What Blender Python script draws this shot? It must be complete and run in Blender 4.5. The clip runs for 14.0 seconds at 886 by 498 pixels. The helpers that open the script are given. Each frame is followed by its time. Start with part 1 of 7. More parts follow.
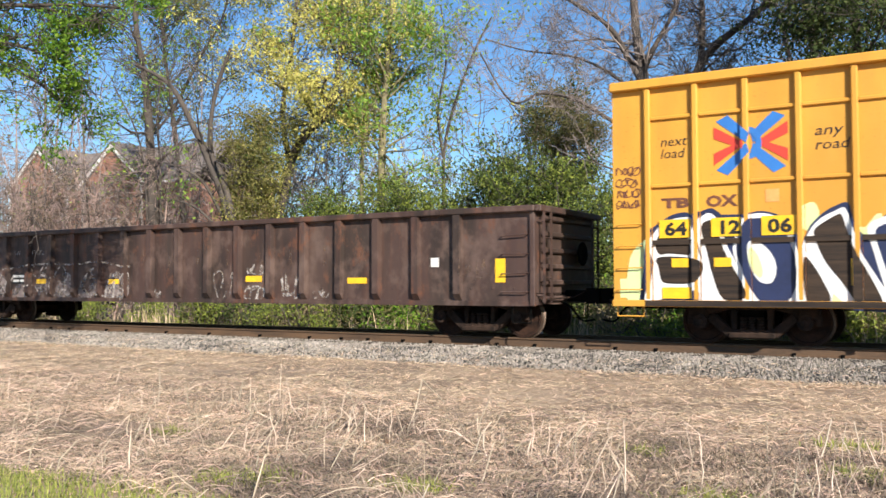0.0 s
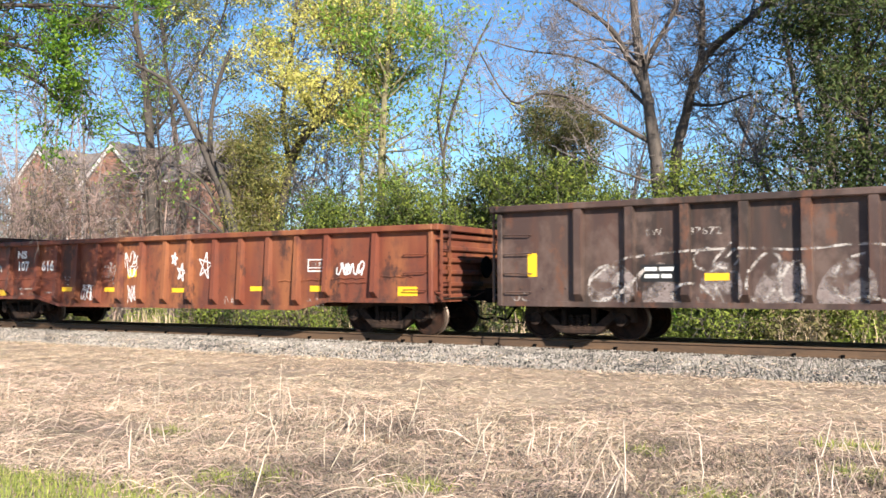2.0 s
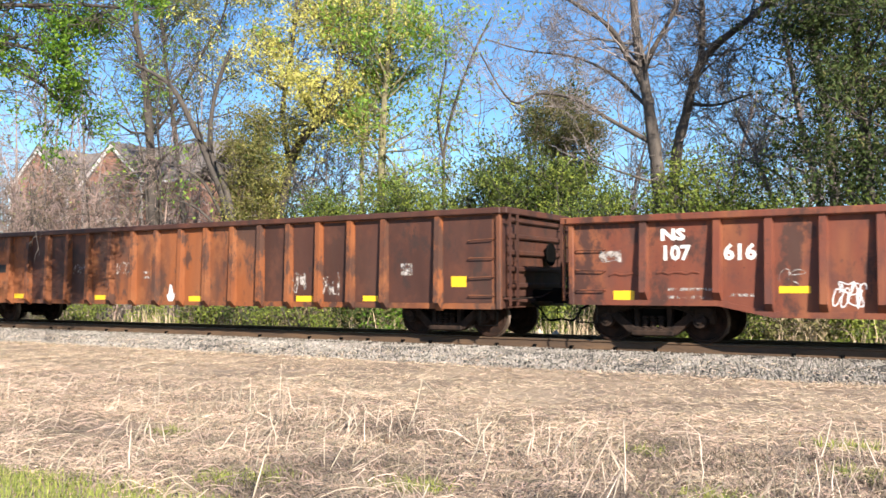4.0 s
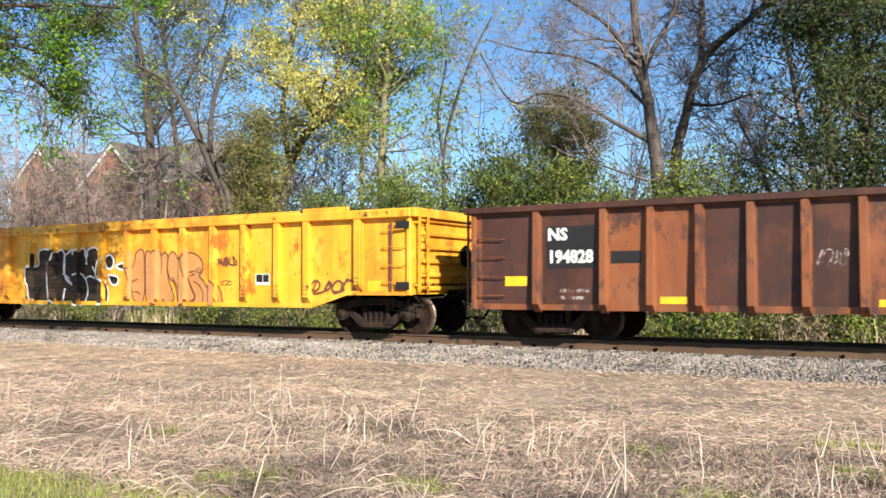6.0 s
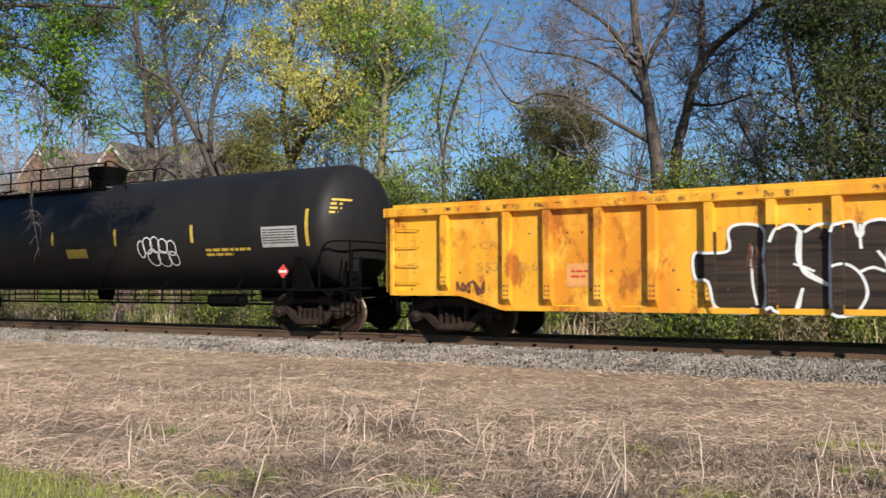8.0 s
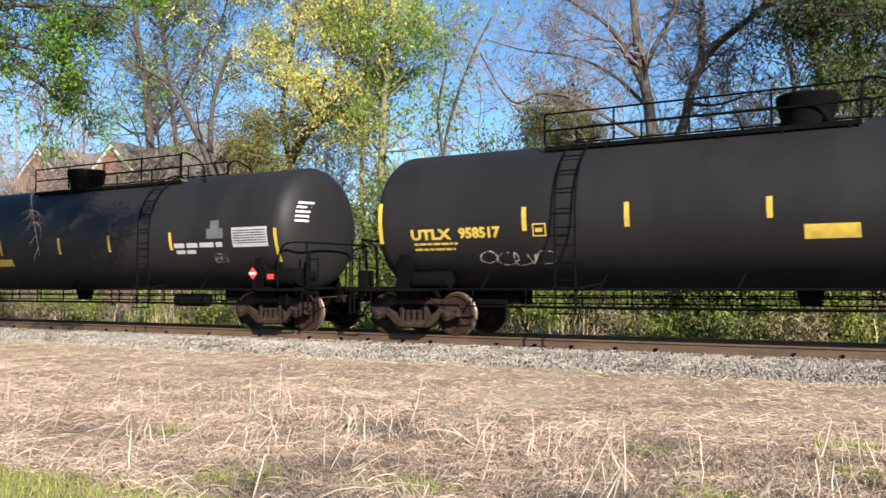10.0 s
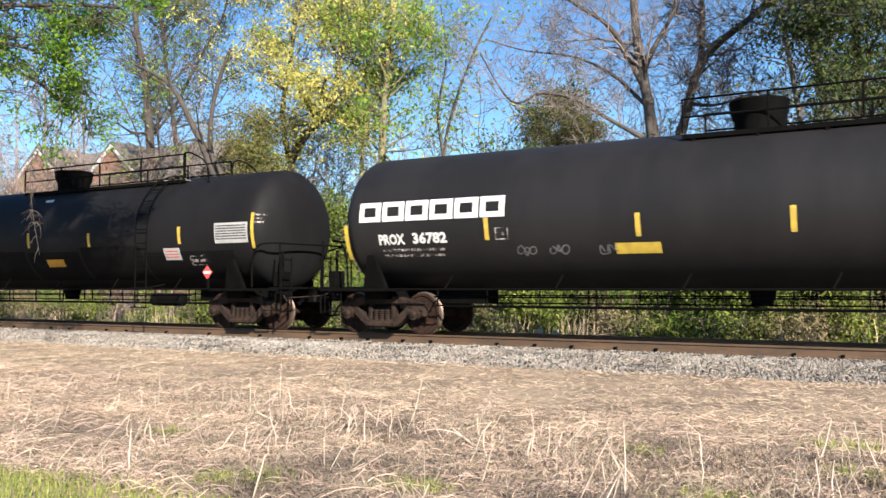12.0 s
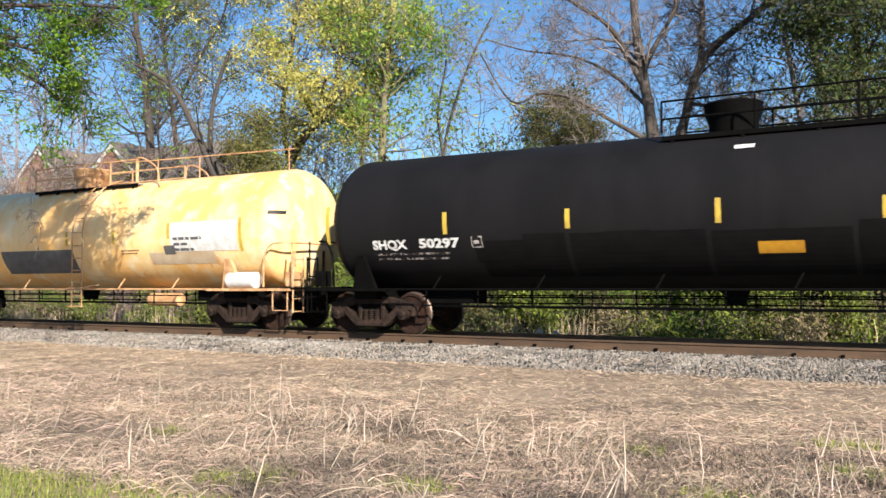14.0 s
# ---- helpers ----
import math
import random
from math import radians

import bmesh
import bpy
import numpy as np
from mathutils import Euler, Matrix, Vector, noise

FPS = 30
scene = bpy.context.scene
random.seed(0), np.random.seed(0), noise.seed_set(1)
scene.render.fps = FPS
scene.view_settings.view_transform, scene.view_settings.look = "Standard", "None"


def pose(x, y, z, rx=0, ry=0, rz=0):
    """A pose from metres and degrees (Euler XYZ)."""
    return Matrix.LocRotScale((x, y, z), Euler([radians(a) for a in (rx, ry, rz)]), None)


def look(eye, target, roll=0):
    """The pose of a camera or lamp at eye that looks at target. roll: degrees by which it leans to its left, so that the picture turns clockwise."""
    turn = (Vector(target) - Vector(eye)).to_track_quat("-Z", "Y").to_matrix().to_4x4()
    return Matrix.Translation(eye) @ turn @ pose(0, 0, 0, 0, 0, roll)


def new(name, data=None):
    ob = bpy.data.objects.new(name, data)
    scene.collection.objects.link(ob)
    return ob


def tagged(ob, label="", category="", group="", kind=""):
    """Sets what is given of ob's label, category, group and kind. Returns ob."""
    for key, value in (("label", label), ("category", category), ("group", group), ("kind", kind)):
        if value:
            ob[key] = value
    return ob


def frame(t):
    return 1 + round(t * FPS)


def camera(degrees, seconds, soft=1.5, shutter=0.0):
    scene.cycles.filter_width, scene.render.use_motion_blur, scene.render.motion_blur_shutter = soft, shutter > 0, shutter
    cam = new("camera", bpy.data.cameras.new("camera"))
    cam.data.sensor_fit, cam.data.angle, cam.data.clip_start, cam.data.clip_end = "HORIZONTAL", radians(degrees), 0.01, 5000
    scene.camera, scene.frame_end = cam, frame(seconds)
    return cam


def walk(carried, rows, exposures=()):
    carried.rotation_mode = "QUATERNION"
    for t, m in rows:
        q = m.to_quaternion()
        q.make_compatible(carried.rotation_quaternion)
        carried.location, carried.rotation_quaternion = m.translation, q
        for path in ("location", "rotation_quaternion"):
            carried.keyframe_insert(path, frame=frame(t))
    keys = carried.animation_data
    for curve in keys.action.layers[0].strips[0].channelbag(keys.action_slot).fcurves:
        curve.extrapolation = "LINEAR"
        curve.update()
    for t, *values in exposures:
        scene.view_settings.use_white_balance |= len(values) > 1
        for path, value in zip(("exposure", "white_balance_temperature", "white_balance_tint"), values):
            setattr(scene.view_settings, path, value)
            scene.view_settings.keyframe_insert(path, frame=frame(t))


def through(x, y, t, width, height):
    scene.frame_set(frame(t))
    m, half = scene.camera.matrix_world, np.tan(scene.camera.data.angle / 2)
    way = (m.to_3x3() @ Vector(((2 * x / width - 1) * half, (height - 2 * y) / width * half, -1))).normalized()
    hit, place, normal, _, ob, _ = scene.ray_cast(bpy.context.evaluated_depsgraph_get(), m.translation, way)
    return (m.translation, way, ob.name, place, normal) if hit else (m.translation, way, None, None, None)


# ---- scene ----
cam = camera(53.14, 14.0, soft=1.55, shutter=0.1)
EYE = (0.0, -17.4, 1.114)
POSE = pose(*EYE, 92.259, 0, 30.794) @ pose(0, 0, 0, 0, 0, -0.175)
walk(cam, [(0.0, POSE), (14.0, POSE)], exposures=((0, 0.92), (1, 1.34), (2, 1.24), (3, 1.24), (5.5, 1.22), (6.5, 0.70), (7, 0.47), (7.5, 0.36), (8, 0.40), (10.5, 1.2), (11, 1.22), (12.5, 1.12), (13.5, 0.95), (14, 0.92)))

# ---- light ----
SUN_DIR = Vector((1.25, -1.0, 0.84)).normalized()
world = bpy.data.worlds.new("sky")
scene.world = world
world.use_nodes = True
wn = world.node_tree
sky = wn.nodes.new("ShaderNodeTexSky")
sky.sky_type, sky.sun_disc = "NISHITA", False
sky.sun_elevation = math.asin(SUN_DIR.z)
sky.sun_rotation = math.atan2(SUN_DIR.x, SUN_DIR.y)
sky.air_density, sky.dust_density, sky.ozone_density = 1.0, 0.1, 5.0
tone = wn.nodes.new("ShaderNodeHueSaturation")
tone.inputs["Saturation"].default_value = 1.1
wn.links.new(sky.outputs[0], tone.inputs["Color"])
wn.links.new(tone.outputs[0], wn.nodes["Background"].inputs[0])
wn.nodes["Background"].inputs[1].default_value = 0.082
sun = new("sun", bpy.data.lights.new("sun", "SUN"))
sun.data.energy, sun.data.angle, sun.data.color = 5.0, radians(0.55), (1.0, 0.93, 0.82)
sun.matrix_world = look(SUN_DIR * 50, (0, 0, 0))


# ---- materials ----
def material(name, color, rough=0.7, metal=0.0, color2=None, scale=3.0, bump=0.0, bump_scale=None, detail=8.0, island=0.0, seed=0.0, stretch=None, spec=0.5):
    """Two colours mixed by coarse and fine noise, with relief and an optional change from piece to piece."""
    m = bpy.data.materials.new(name)
    m.use_nodes = True
    n, l = m.node_tree.nodes, m.node_tree.links
    b = n["Principled BSDF"]
    b.inputs["Roughness"].default_value, b.inputs["Metallic"].default_value = rough, metal
    b.inputs["Specular IOR Level"].default_value = spec
    co = n.new("ShaderNodeTexCoord")
    mp = n.new("ShaderNodeMapping")
    mp.inputs["Scale"].default_value = stretch or (1, 1, 1)
    mp.inputs["Location"].default_value = (seed, seed * 1.7, seed * 0.3)
    l.new(co.outputs["Object"], mp.inputs[0])
    big, fine = n.new("ShaderNodeTexNoise"), n.new("ShaderNodeTexNoise")
    big.inputs["Scale"].default_value, big.inputs["Detail"].default_value = scale, detail
    fine.inputs["Scale"].default_value, fine.inputs["Detail"].default_value = scale * 9, 4
    l.new(mp.outputs[0], big.inputs["Vector"]), l.new(mp.outputs[0], fine.inputs["Vector"])
    add = n.new("ShaderNodeMath")
    add.operation = "MULTIPLY_ADD"
    add.inputs[1].default_value = 0.45
    l.new(fine.outputs[0], add.inputs[0]), l.new(big.outputs[0], add.inputs[2])
    ramp = n.new("ShaderNodeMapRange")
    ramp.inputs["From Min"].default_value, ramp.inputs["From Max"].default_value = 0.52, 0.92
    l.new(add.outputs[0], ramp.inputs[0])
    mix = n.new("ShaderNodeMix")
    mix.data_type = "RGBA"
    mix.inputs[6].default_value = (*color, 1)
    mix.inputs[7].default_value = (*(color2 or [c * 0.7 for c in color]), 1)
    l.new(ramp.outputs[0], mix.inputs[0])
    out = mix.outputs[2]
    if island:
        geo, hsv = n.new("ShaderNodeNewGeometry"), n.new("ShaderNodeHueSaturation")
        rng = n.new("ShaderNodeMapRange")
        rng.inputs["To Min"].default_value, rng.inputs["To Max"].default_value = 1 - island, 1 + island
        l.new(geo.outputs["Random Per Island"], rng.inputs[0])
        l.new(rng.outputs[0], hsv.inputs["Value"])
        hue = n.new("ShaderNodeMapRange")
        hue.inputs["To Min"].default_value, hue.inputs["To Max"].default_value = 0.5 + 0.05 * island, 0.5 - 0.05 * island
        l.new(geo.outputs["Random Per Island"], hue.inputs[0])
        l.new(hue.outputs[0], hsv.inputs["Hue"])
        l.new(out, hsv.inputs["Color"])
        out = hsv.outputs[0]
    l.new(out, b.inputs["Base Color"])
    if bump:
        bp = n.new("ShaderNodeBump")
        bp.inputs["Strength"].default_value, bp.inputs["Distance"].default_value = 0.6, bump
        src = fine
        if bump_scale:
            src = n.new("ShaderNodeTexNoise")
            src.inputs["Scale"].default_value, src.inputs["Detail"].default_value = bump_scale, 6
            l.new(mp.outputs[0], src.inputs["Vector"])
        l.new(src.outputs[0], bp.inputs["Height"])
        l.new(bp.outputs[0], b.inputs["Normal"])
    return m


def leaf_material(name, color, island=0.35, through=0.45):
    m = material(name, color, 0.75, scale=0.6, color2=[c * 0.75 for c in color], island=island, spec=0.12)
    n, l = m.node_tree.nodes, m.node_tree.links
    b, o = n["Principled BSDF"], n["Material Output"]
    tr, mix = n.new("ShaderNodeBsdfTranslucent"), n.new("ShaderNodeMixShader")
    l.new(b.inputs["Base Color"].links[0].from_socket, tr.inputs[0])
    mix.inputs[0].default_value = through
    l.new(b.outputs[0], mix.inputs[1]), l.new(tr.outputs[0], mix.inputs[2]), l.new(mix.outputs[0], o.inputs[0])
    return m


def car_paint(name, paint, rust, amount, seed, rough=0.6, dirt=0.5, streak=0.5, paint2=None, bleach=None, spec=0.4):
    """Weathered car paint: rust patches, streaks that run down, fine speckle, dust."""
    m = bpy.data.materials.new(name)
    m.use_nodes = True
    n, l = m.node_tree.nodes, m.node_tree.links
    b = n["Principled BSDF"]
    co = n.new("ShaderNodeTexCoord")

    def noise_at(scale, stretch, detail=8.0, rough_=0.6):
        mp, t = n.new("ShaderNodeMapping"), n.new("ShaderNodeTexNoise")
        mp.inputs["Scale"].default_value = stretch
        mp.inputs["Location"].default_value = (seed * 3.1, seed * 1.3, seed * 0.7)
        t.inputs["Scale"].default_value, t.inputs["Detail"].default_value, t.inputs["Roughness"].default_value = scale, detail, rough_
        l.new(co.outputs["Object"], mp.inputs[0]), l.new(mp.outputs[0], t.inputs["Vector"])
        return t.outputs[0]

    def ranged(src, lo, hi, top=1.0):
        r = n.new("ShaderNodeMapRange")
        r.inputs["From Min"].default_value, r.inputs["From Max"].default_value, r.inputs["To Max"].default_value = lo, hi, top
        l.new(src, r.inputs[0])
        return r.outputs[0]

    def mixed(fac, a, c):
        x = n.new("ShaderNodeMix")
        x.data_type = "RGBA"
        l.new(fac, x.inputs[0])
        for sock, v in ((x.inputs[6], a), (x.inputs[7], c)):
            if isinstance(v, (tuple, list)):
                sock.default_value = (*v, 1)
            else:
                l.new(v, sock)
        return x.outputs[2]

    base = mixed(ranged(noise_at(0.75, (1, 1, 0.25), 3), 0.44, 0.58), paint, paint2 or [c * 0.72 for c in paint])
    base = mixed(ranged(noise_at(5.0, (1, 1, 0.10), 6), 0.5, 0.75, streak), base, [0.5 * (c + d) for c, d in zip(paint, rust)])
    if bleach:
        base = mixed(ranged(noise_at(1.9, (1, 1, 0.7), 9, 0.65), 0.50, 0.66), base, bleach)
    edge = 0.72 - 0.35 * amount
    base = mixed(ranged(noise_at(1.6, (1, 1, 0.55), 12, 0.72), edge, edge + 0.07), base, rust)
    base = mixed(ranged(noise_at(22.0, (1, 1, 1), 3), 0.66, 0.72, 0.6), base, [c * 0.5 for c in rust])
    base = mixed(ranged(noise_at(1.1, (1, 1, 0.4), 6), 0.45, 0.8, 0.4 * dirt), base, (0.20, 0.15, 0.11))
    l.new(base, b.inputs["Base Color"])
    b.inputs["Roughness"].default_value, b.inputs["Specular IOR Level"].default_value = rough, spec
    bp = n.new("ShaderNodeBump")
    bp.inputs["Strength"].default_value, bp.inputs["Distance"].default_value = 0.35, 0.02
    l.new(noise_at(3.0, (1, 1, 1), 6), bp.inputs["Height"])
    l.new(bp.outputs[0], b.inputs["Normal"])
    return m


def worn(m, cover, scale=6.0):
    """Lets the paint flake away in patches: cover is the share that is left."""
    n, l = m.node_tree.nodes, m.node_tree.links
    co, t = n.new("ShaderNodeTexCoord"), n.new("ShaderNodeTexNoise")
    t.inputs["Scale"].default_value, t.inputs["Detail"].default_value, t.inputs["Roughness"].default_value = scale, 10, 0.7
    l.new(co.outputs["Object"], t.inputs["Vector"])
    r, clear, mix = n.new("ShaderNodeMapRange"), n.new("ShaderNodeBsdfTransparent"), n.new("ShaderNodeMixShader")
    r.inputs["From Min"].default_value, r.inputs["From Max"].default_value = 0.62 - 0.3 * cover, 0.78 - 0.3 * cover
    l.new(t.outputs[0], r.inputs[0]), l.new(r.outputs[0], mix.inputs[0])
    l.new(clear.outputs[0], mix.inputs[1]), l.new(n["Principled BSDF"].outputs[0], mix.inputs[2])
    l.new(mix.outputs[0], n["Material Output"].inputs[0])
    return m


GROUND = material("dry_ground", (0.40, 0.295, 0.20), 0.95, color2=(0.20, 0.142, 0.10), scale=0.8, bump=0.05, bump_scale=24)
# oily ballast, darkened further: the train's shade is put into this colour
SHADED_BED = material("shaded_ballast_bed", (0.062, 0.055, 0.049), 0.9, color2=(0.03, 0.027, 0.025), scale=14, bump=0.05, bump_scale=30)
STONE = material("ballast_stone", (0.31, 0.275, 0.235), 0.85, color2=(0.17, 0.145, 0.12), scale=1.5, island=0.5)
RAIL_STEEL = material("rusty_rail", (0.12, 0.068, 0.036), 0.8, color2=(0.06, 0.036, 0.022), scale=5, bump=0.003, stretch=(0.2, 1, 1))
RAIL_TOP = material("polished_rail_head", (0.42, 0.38, 0.34), 0.3, 0.9, color2=(0.3, 0.27, 0.24), scale=9, stretch=(0.1, 3, 1))
TIMBER = material("creosoted_timber", (0.05, 0.039, 0.031), 0.9, color2=(0.026, 0.021, 0.018), scale=3, stretch=(3, 0.4, 3), bump=0.01)
STRAW = material("straw", (0.70, 0.54, 0.36), 0.85, color2=(0.50, 0.37, 0.25), scale=1.2, island=0.45)
DEAD_WEED = material("dead_weed", (0.53, 0.40, 0.29), 0.9, color2=(0.31, 0.225, 0.165), scale=1.2, island=0.5)
WEED_DARK = material("dark_dead_weed", (0.37, 0.28, 0.20), 0.9, color2=(0.10, 0.075, 0.06), scale=1.2, island=0.6)
STALK = material("bleached_stalk", (0.56, 0.46, 0.35), 0.8, color2=(0.36, 0.28, 0.21), scale=3, island=0.4)
LAWN = leaf_material("lawn_blade", (0.34, 0.37, 0.10), 0.35, 0.35)
FAR_GRASS = leaf_material("far_grass_blade", (0.20, 0.21, 0.055), 0.5, 0.35)
GALVANISED = material("galvanised_deck", (0.30, 0.30, 0.31), 0.5, 0.4, color2=(0.2, 0.2, 0.21), scale=8)
BARK = material("grey_bark", (0.115, 0.092, 0.076), 0.9, color2=(0.06, 0.048, 0.041), scale=5, stretch=(1, 1, 0.25), bump=0.03)
BARK_DARK = material("dark_bark", (0.10, 0.08, 0.065), 0.9, color2=(0.055, 0.045, 0.04), scale=5, stretch=(1, 1, 0.25), bump=0.03)
BARK_PALE = material("pale_mossy_bark", (0.27, 0.23, 0.13), 0.9, color2=(0.15, 0.13, 0.075), scale=5, stretch=(1, 1, 0.25), bump=0.02)
TWIG = material("twig_bark", (0.30, 0.25, 0.23), 0.9, color2=(0.17, 0.135, 0.12), scale=2, island=0.35)
VINE = material("dead_vine", (0.38, 0.28, 0.235), 0.9, color2=(0.22, 0.15, 0.125), scale=2, island=0.35)
LEAF_YELLOW = leaf_material("yellow_spring_leaf", (0.70, 0.65, 0.19), 0.4, 0.5)
LEAF_GREEN = leaf_material("fresh_green_leaf", (0.30, 0.47, 0.085), 0.4, 0.5)
LEAF_BRIGHT = leaf_material("bright_green_leaf", (0.165, 0.30, 0.038), 0.5, 0.45)
LEAF_OLIVE = leaf_material("olive_leaf", (0.20, 0.19, 0.075), 0.4, 0.4)
LEAF_DARK = leaf_material("evergreen_leaf", (0.080, 0.110, 0.036), 0.4, 0.3)
LEAF_SHRUB = leaf_material("shrub_leaf", (0.27, 0.33, 0.07), 0.4, 0.45)
LEAF_IVY = leaf_material("ivy_leaf", (0.27, 0.255, 0.085), 0.4, 0.4)
LEAF_TAN = leaf_material("dry_leaf", (0.30, 0.24, 0.14), 0.4, 0.3)
TREAD = material("worn_wheel_steel", (0.20, 0.15, 0.12), 0.5, 0.6, color2=(0.10, 0.065, 0.045), scale=6)
WHEEL = material("rusty_wheel", (0.045, 0.021, 0.013), 0.85, color2=(0.009, 0.006, 0.005), scale=5, bump=0.004, spec=0.2)
TRUCK = material("grimy_cast_steel", (0.046, 0.027, 0.019), 0.85, color2=(0.007, 0.0055, 0.005), scale=5, bump=0.008, spec=0.2)
# grimy steel taken almost to black, so its colour holds the under-car shade
SHADED_GRIME = material("shaded_black_grime", (0.005, 0.0046, 0.0043), 0.85, color2=(0.0025, 0.0025, 0.0025), scale=4, bump=0.005, spec=0.05)
WHITE = material("white_stencil_paint", (0.78, 0.77, 0.74), 0.6, color2=(0.55, 0.53, 0.5), scale=6)
WHITE_WORN = worn(material("worn_white_paint", (0.50, 0.46, 0.43), 0.7, color2=(0.30, 0.25, 0.22), scale=7), 0.62)
YELLOW = material("yellow_reflector", (0.85, 0.52, 0.02), 0.4, color2=(0.70, 0.40, 0.02), scale=5)
AMBER = material("amber_reflector", (0.60, 0.30, 0.02), 0.5, color2=(0.45, 0.2, 0.02), scale=6)
YELLOW_DULL = material("yellow_lettering", (0.62, 0.43, 0.05), 0.6, color2=(0.42, 0.28, 0.05), scale=6)
BLACK = material("black_paint", (0.008, 0.008, 0.0085), 0.6, color2=(0.014, 0.013, 0.013), scale=4)
BITUMEN = material("black_bitumen_coat", (0.0045, 0.0043, 0.0045), 0.75, color2=(0.007, 0.0065, 0.0065), scale=3, spec=0.08)
RED = material("red_paint", (0.62, 0.05, 0.03), 0.5, color2=(0.5, 0.05, 0.03), scale=4)
PLACARD = material("placard_red", (0.70, 0.08, 0.07), 0.5, color2=(0.6, 0.06, 0.05), scale=4)
BLUE = material("blue_paint", (0.03, 0.17, 0.50), 0.5, color2=(0.03, 0.14, 0.42), scale=4)
NAVY = material("navy_spray", (0.018, 0.028, 0.085), 0.5, color2=(0.014, 0.02, 0.055), scale=2)
SPRAY_BLACK = material("black_spray", (0.012, 0.010, 0.0095), 0.7, color2=(0.055, 0.036, 0.024), scale=1.6, stretch=(0.35, 1, 9), spec=0.25)
SPRAY_WHITE = material("white_spray", (0.80, 0.80, 0.80), 0.55, color2=(0.6, 0.6, 0.6), scale=5)
SPRAY_LIME = material("pale_lime_spray", (0.60, 0.70, 0.33), 0.55, color2=(0.5, 0.6, 0.3), scale=3)
SPRAY_TAN = material("tan_spray", (0.52, 0.25, 0.085), 0.6, color2=(0.42, 0.19, 0.06), scale=3)
SPRAY_BROWN = material("brown_spray", (0.10, 0.035, 0.02), 0.6, color2=(0.16, 0.06, 0.03), scale=6)
BRICK = material("red_brick", (0.36, 0.185, 0.13), 0.9, color2=(0.27, 0.13, 0.09), scale=3, bump=0.01)
ROOFING = material("grey_shingle", (0.21, 0.18, 0.165), 0.9, color2=(0.13, 0.11, 0.10), scale=2, stretch=(1, 1, 6), bump=0.01)
TRIM = material("white_trim", (0.78, 0.76, 0.72), 0.6, color2=(0.66, 0.63, 0.6), scale=3)
GLASS = material("window_glass", (0.05, 0.06, 0.07), 0.08, color2=(0.04, 0.045, 0.05), scale=1)
GLASS.node_tree.nodes["Principled BSDF"].inputs["Specular IOR Level"].default_value = 0.8
LOGGED = material("pale_rubble", (0.52, 0.45, 0.36), 0.9, color2=(0.36, 0.29, 0.22), scale=4, island=0.3)

PAINT_A = car_paint("dark_brown_car_paint", (0.056, 0.032, 0.027), (0.11, 0.046, 0.027), 0.42, 1.0, 0.6, 0.35, 0.8, (0.029, 0.019, 0.016), (0.105, 0.068, 0.056))
PAINT_B = car_paint("rust_red_car_paint", (0.15, 0.040, 0.021), (0.060, 0.024, 0.017), 0.55, 2.0, 0.65, 0.25, 0.6, (0.24, 0.085, 0.035), (0.10, 0.034, 0.024))
PAINT_N = car_paint("brown_orange_car_paint", (0.225, 0.070, 0.023), (0.070, 0.032, 0.022), 0.6, 3.0, 0.65, 0.25, 0.7, (0.095, 0.036, 0.021), (0.24, 0.088, 0.034))
PAINT_N_END = car_paint("maroon_car_paint", (0.066, 0.026, 0.018), (0.038, 0.020, 0.016), 0.5, 3.5, 0.6, 0.2, 0.5, None, (0.095, 0.034, 0.020))
PAINT_Y = car_paint("weathered_yellow_car_paint", (0.76, 0.38, 0.025), (0.40, 0.13, 0.018), 0.50, 4.0, 0.5, 0.12, 0.8, (0.66, 0.25, 0.018), (0.80, 0.44, 0.05))
PAINT_BOX = car_paint("boxcar_yellow_paint", (0.60, 0.30, 0.04), (0.40, 0.18, 0.04), 0.16, 5.0, 0.55, 0.25, 0.35, (0.54, 0.26, 0.035))
TANK_BLACK = car_paint("charcoal_tank_paint", (0.0165, 0.0152, 0.0155), (0.0125, 0.0112, 0.0112), 0.3, 6.0, 0.55, 0.02, 0.3, (0.0125, 0.0117, 0.0122), None, 0.22)
TANK_JET = car_paint("jet_black_tank_paint", (0.0115, 0.0108, 0.0115), (0.009, 0.0085, 0.009), 0.3, 8.0, 0.6, 0.02, 0.3, (0.009, 0.0085, 0.009), None, 0.10)
TANK_ORANGE = car_paint("faded_orange_tank_paint", (0.93, 0.52, 0.17), (0.70, 0.30, 0.07), 0.30, 7.0, 0.45, 0.05, 0.6, (0.93, 0.64, 0.30), (0.94, 0.76, 0.48))


# ---- mesh helpers ----
def mesh_of(name, bm, mat, smooth=False):
    me = bpy.data.meshes.new(name)
    bmesh.ops.recalc_face_normals(bm, faces=bm.faces)
    bm.to_mesh(me)
    bm.free()
    for m in mat if isinstance(mat, (list, tuple)) else [mat]:
        me.materials.append(m)
    if smooth:
        me.shade_smooth()
        me.set_sharp_from_angle(angle=radians(35))
    return me


def part(name, bm, mat, parent=None, label="", smooth=False):
    """One mesh object under a thing or a part; bm may be a ready mesh."""
    me = bm if isinstance(bm, bpy.types.Mesh) else mesh_of(name, bm, mat, smooth)
    ob = new(name, me)
    ob.parent = parent
    if label:
        ob["label"] = label
    return ob


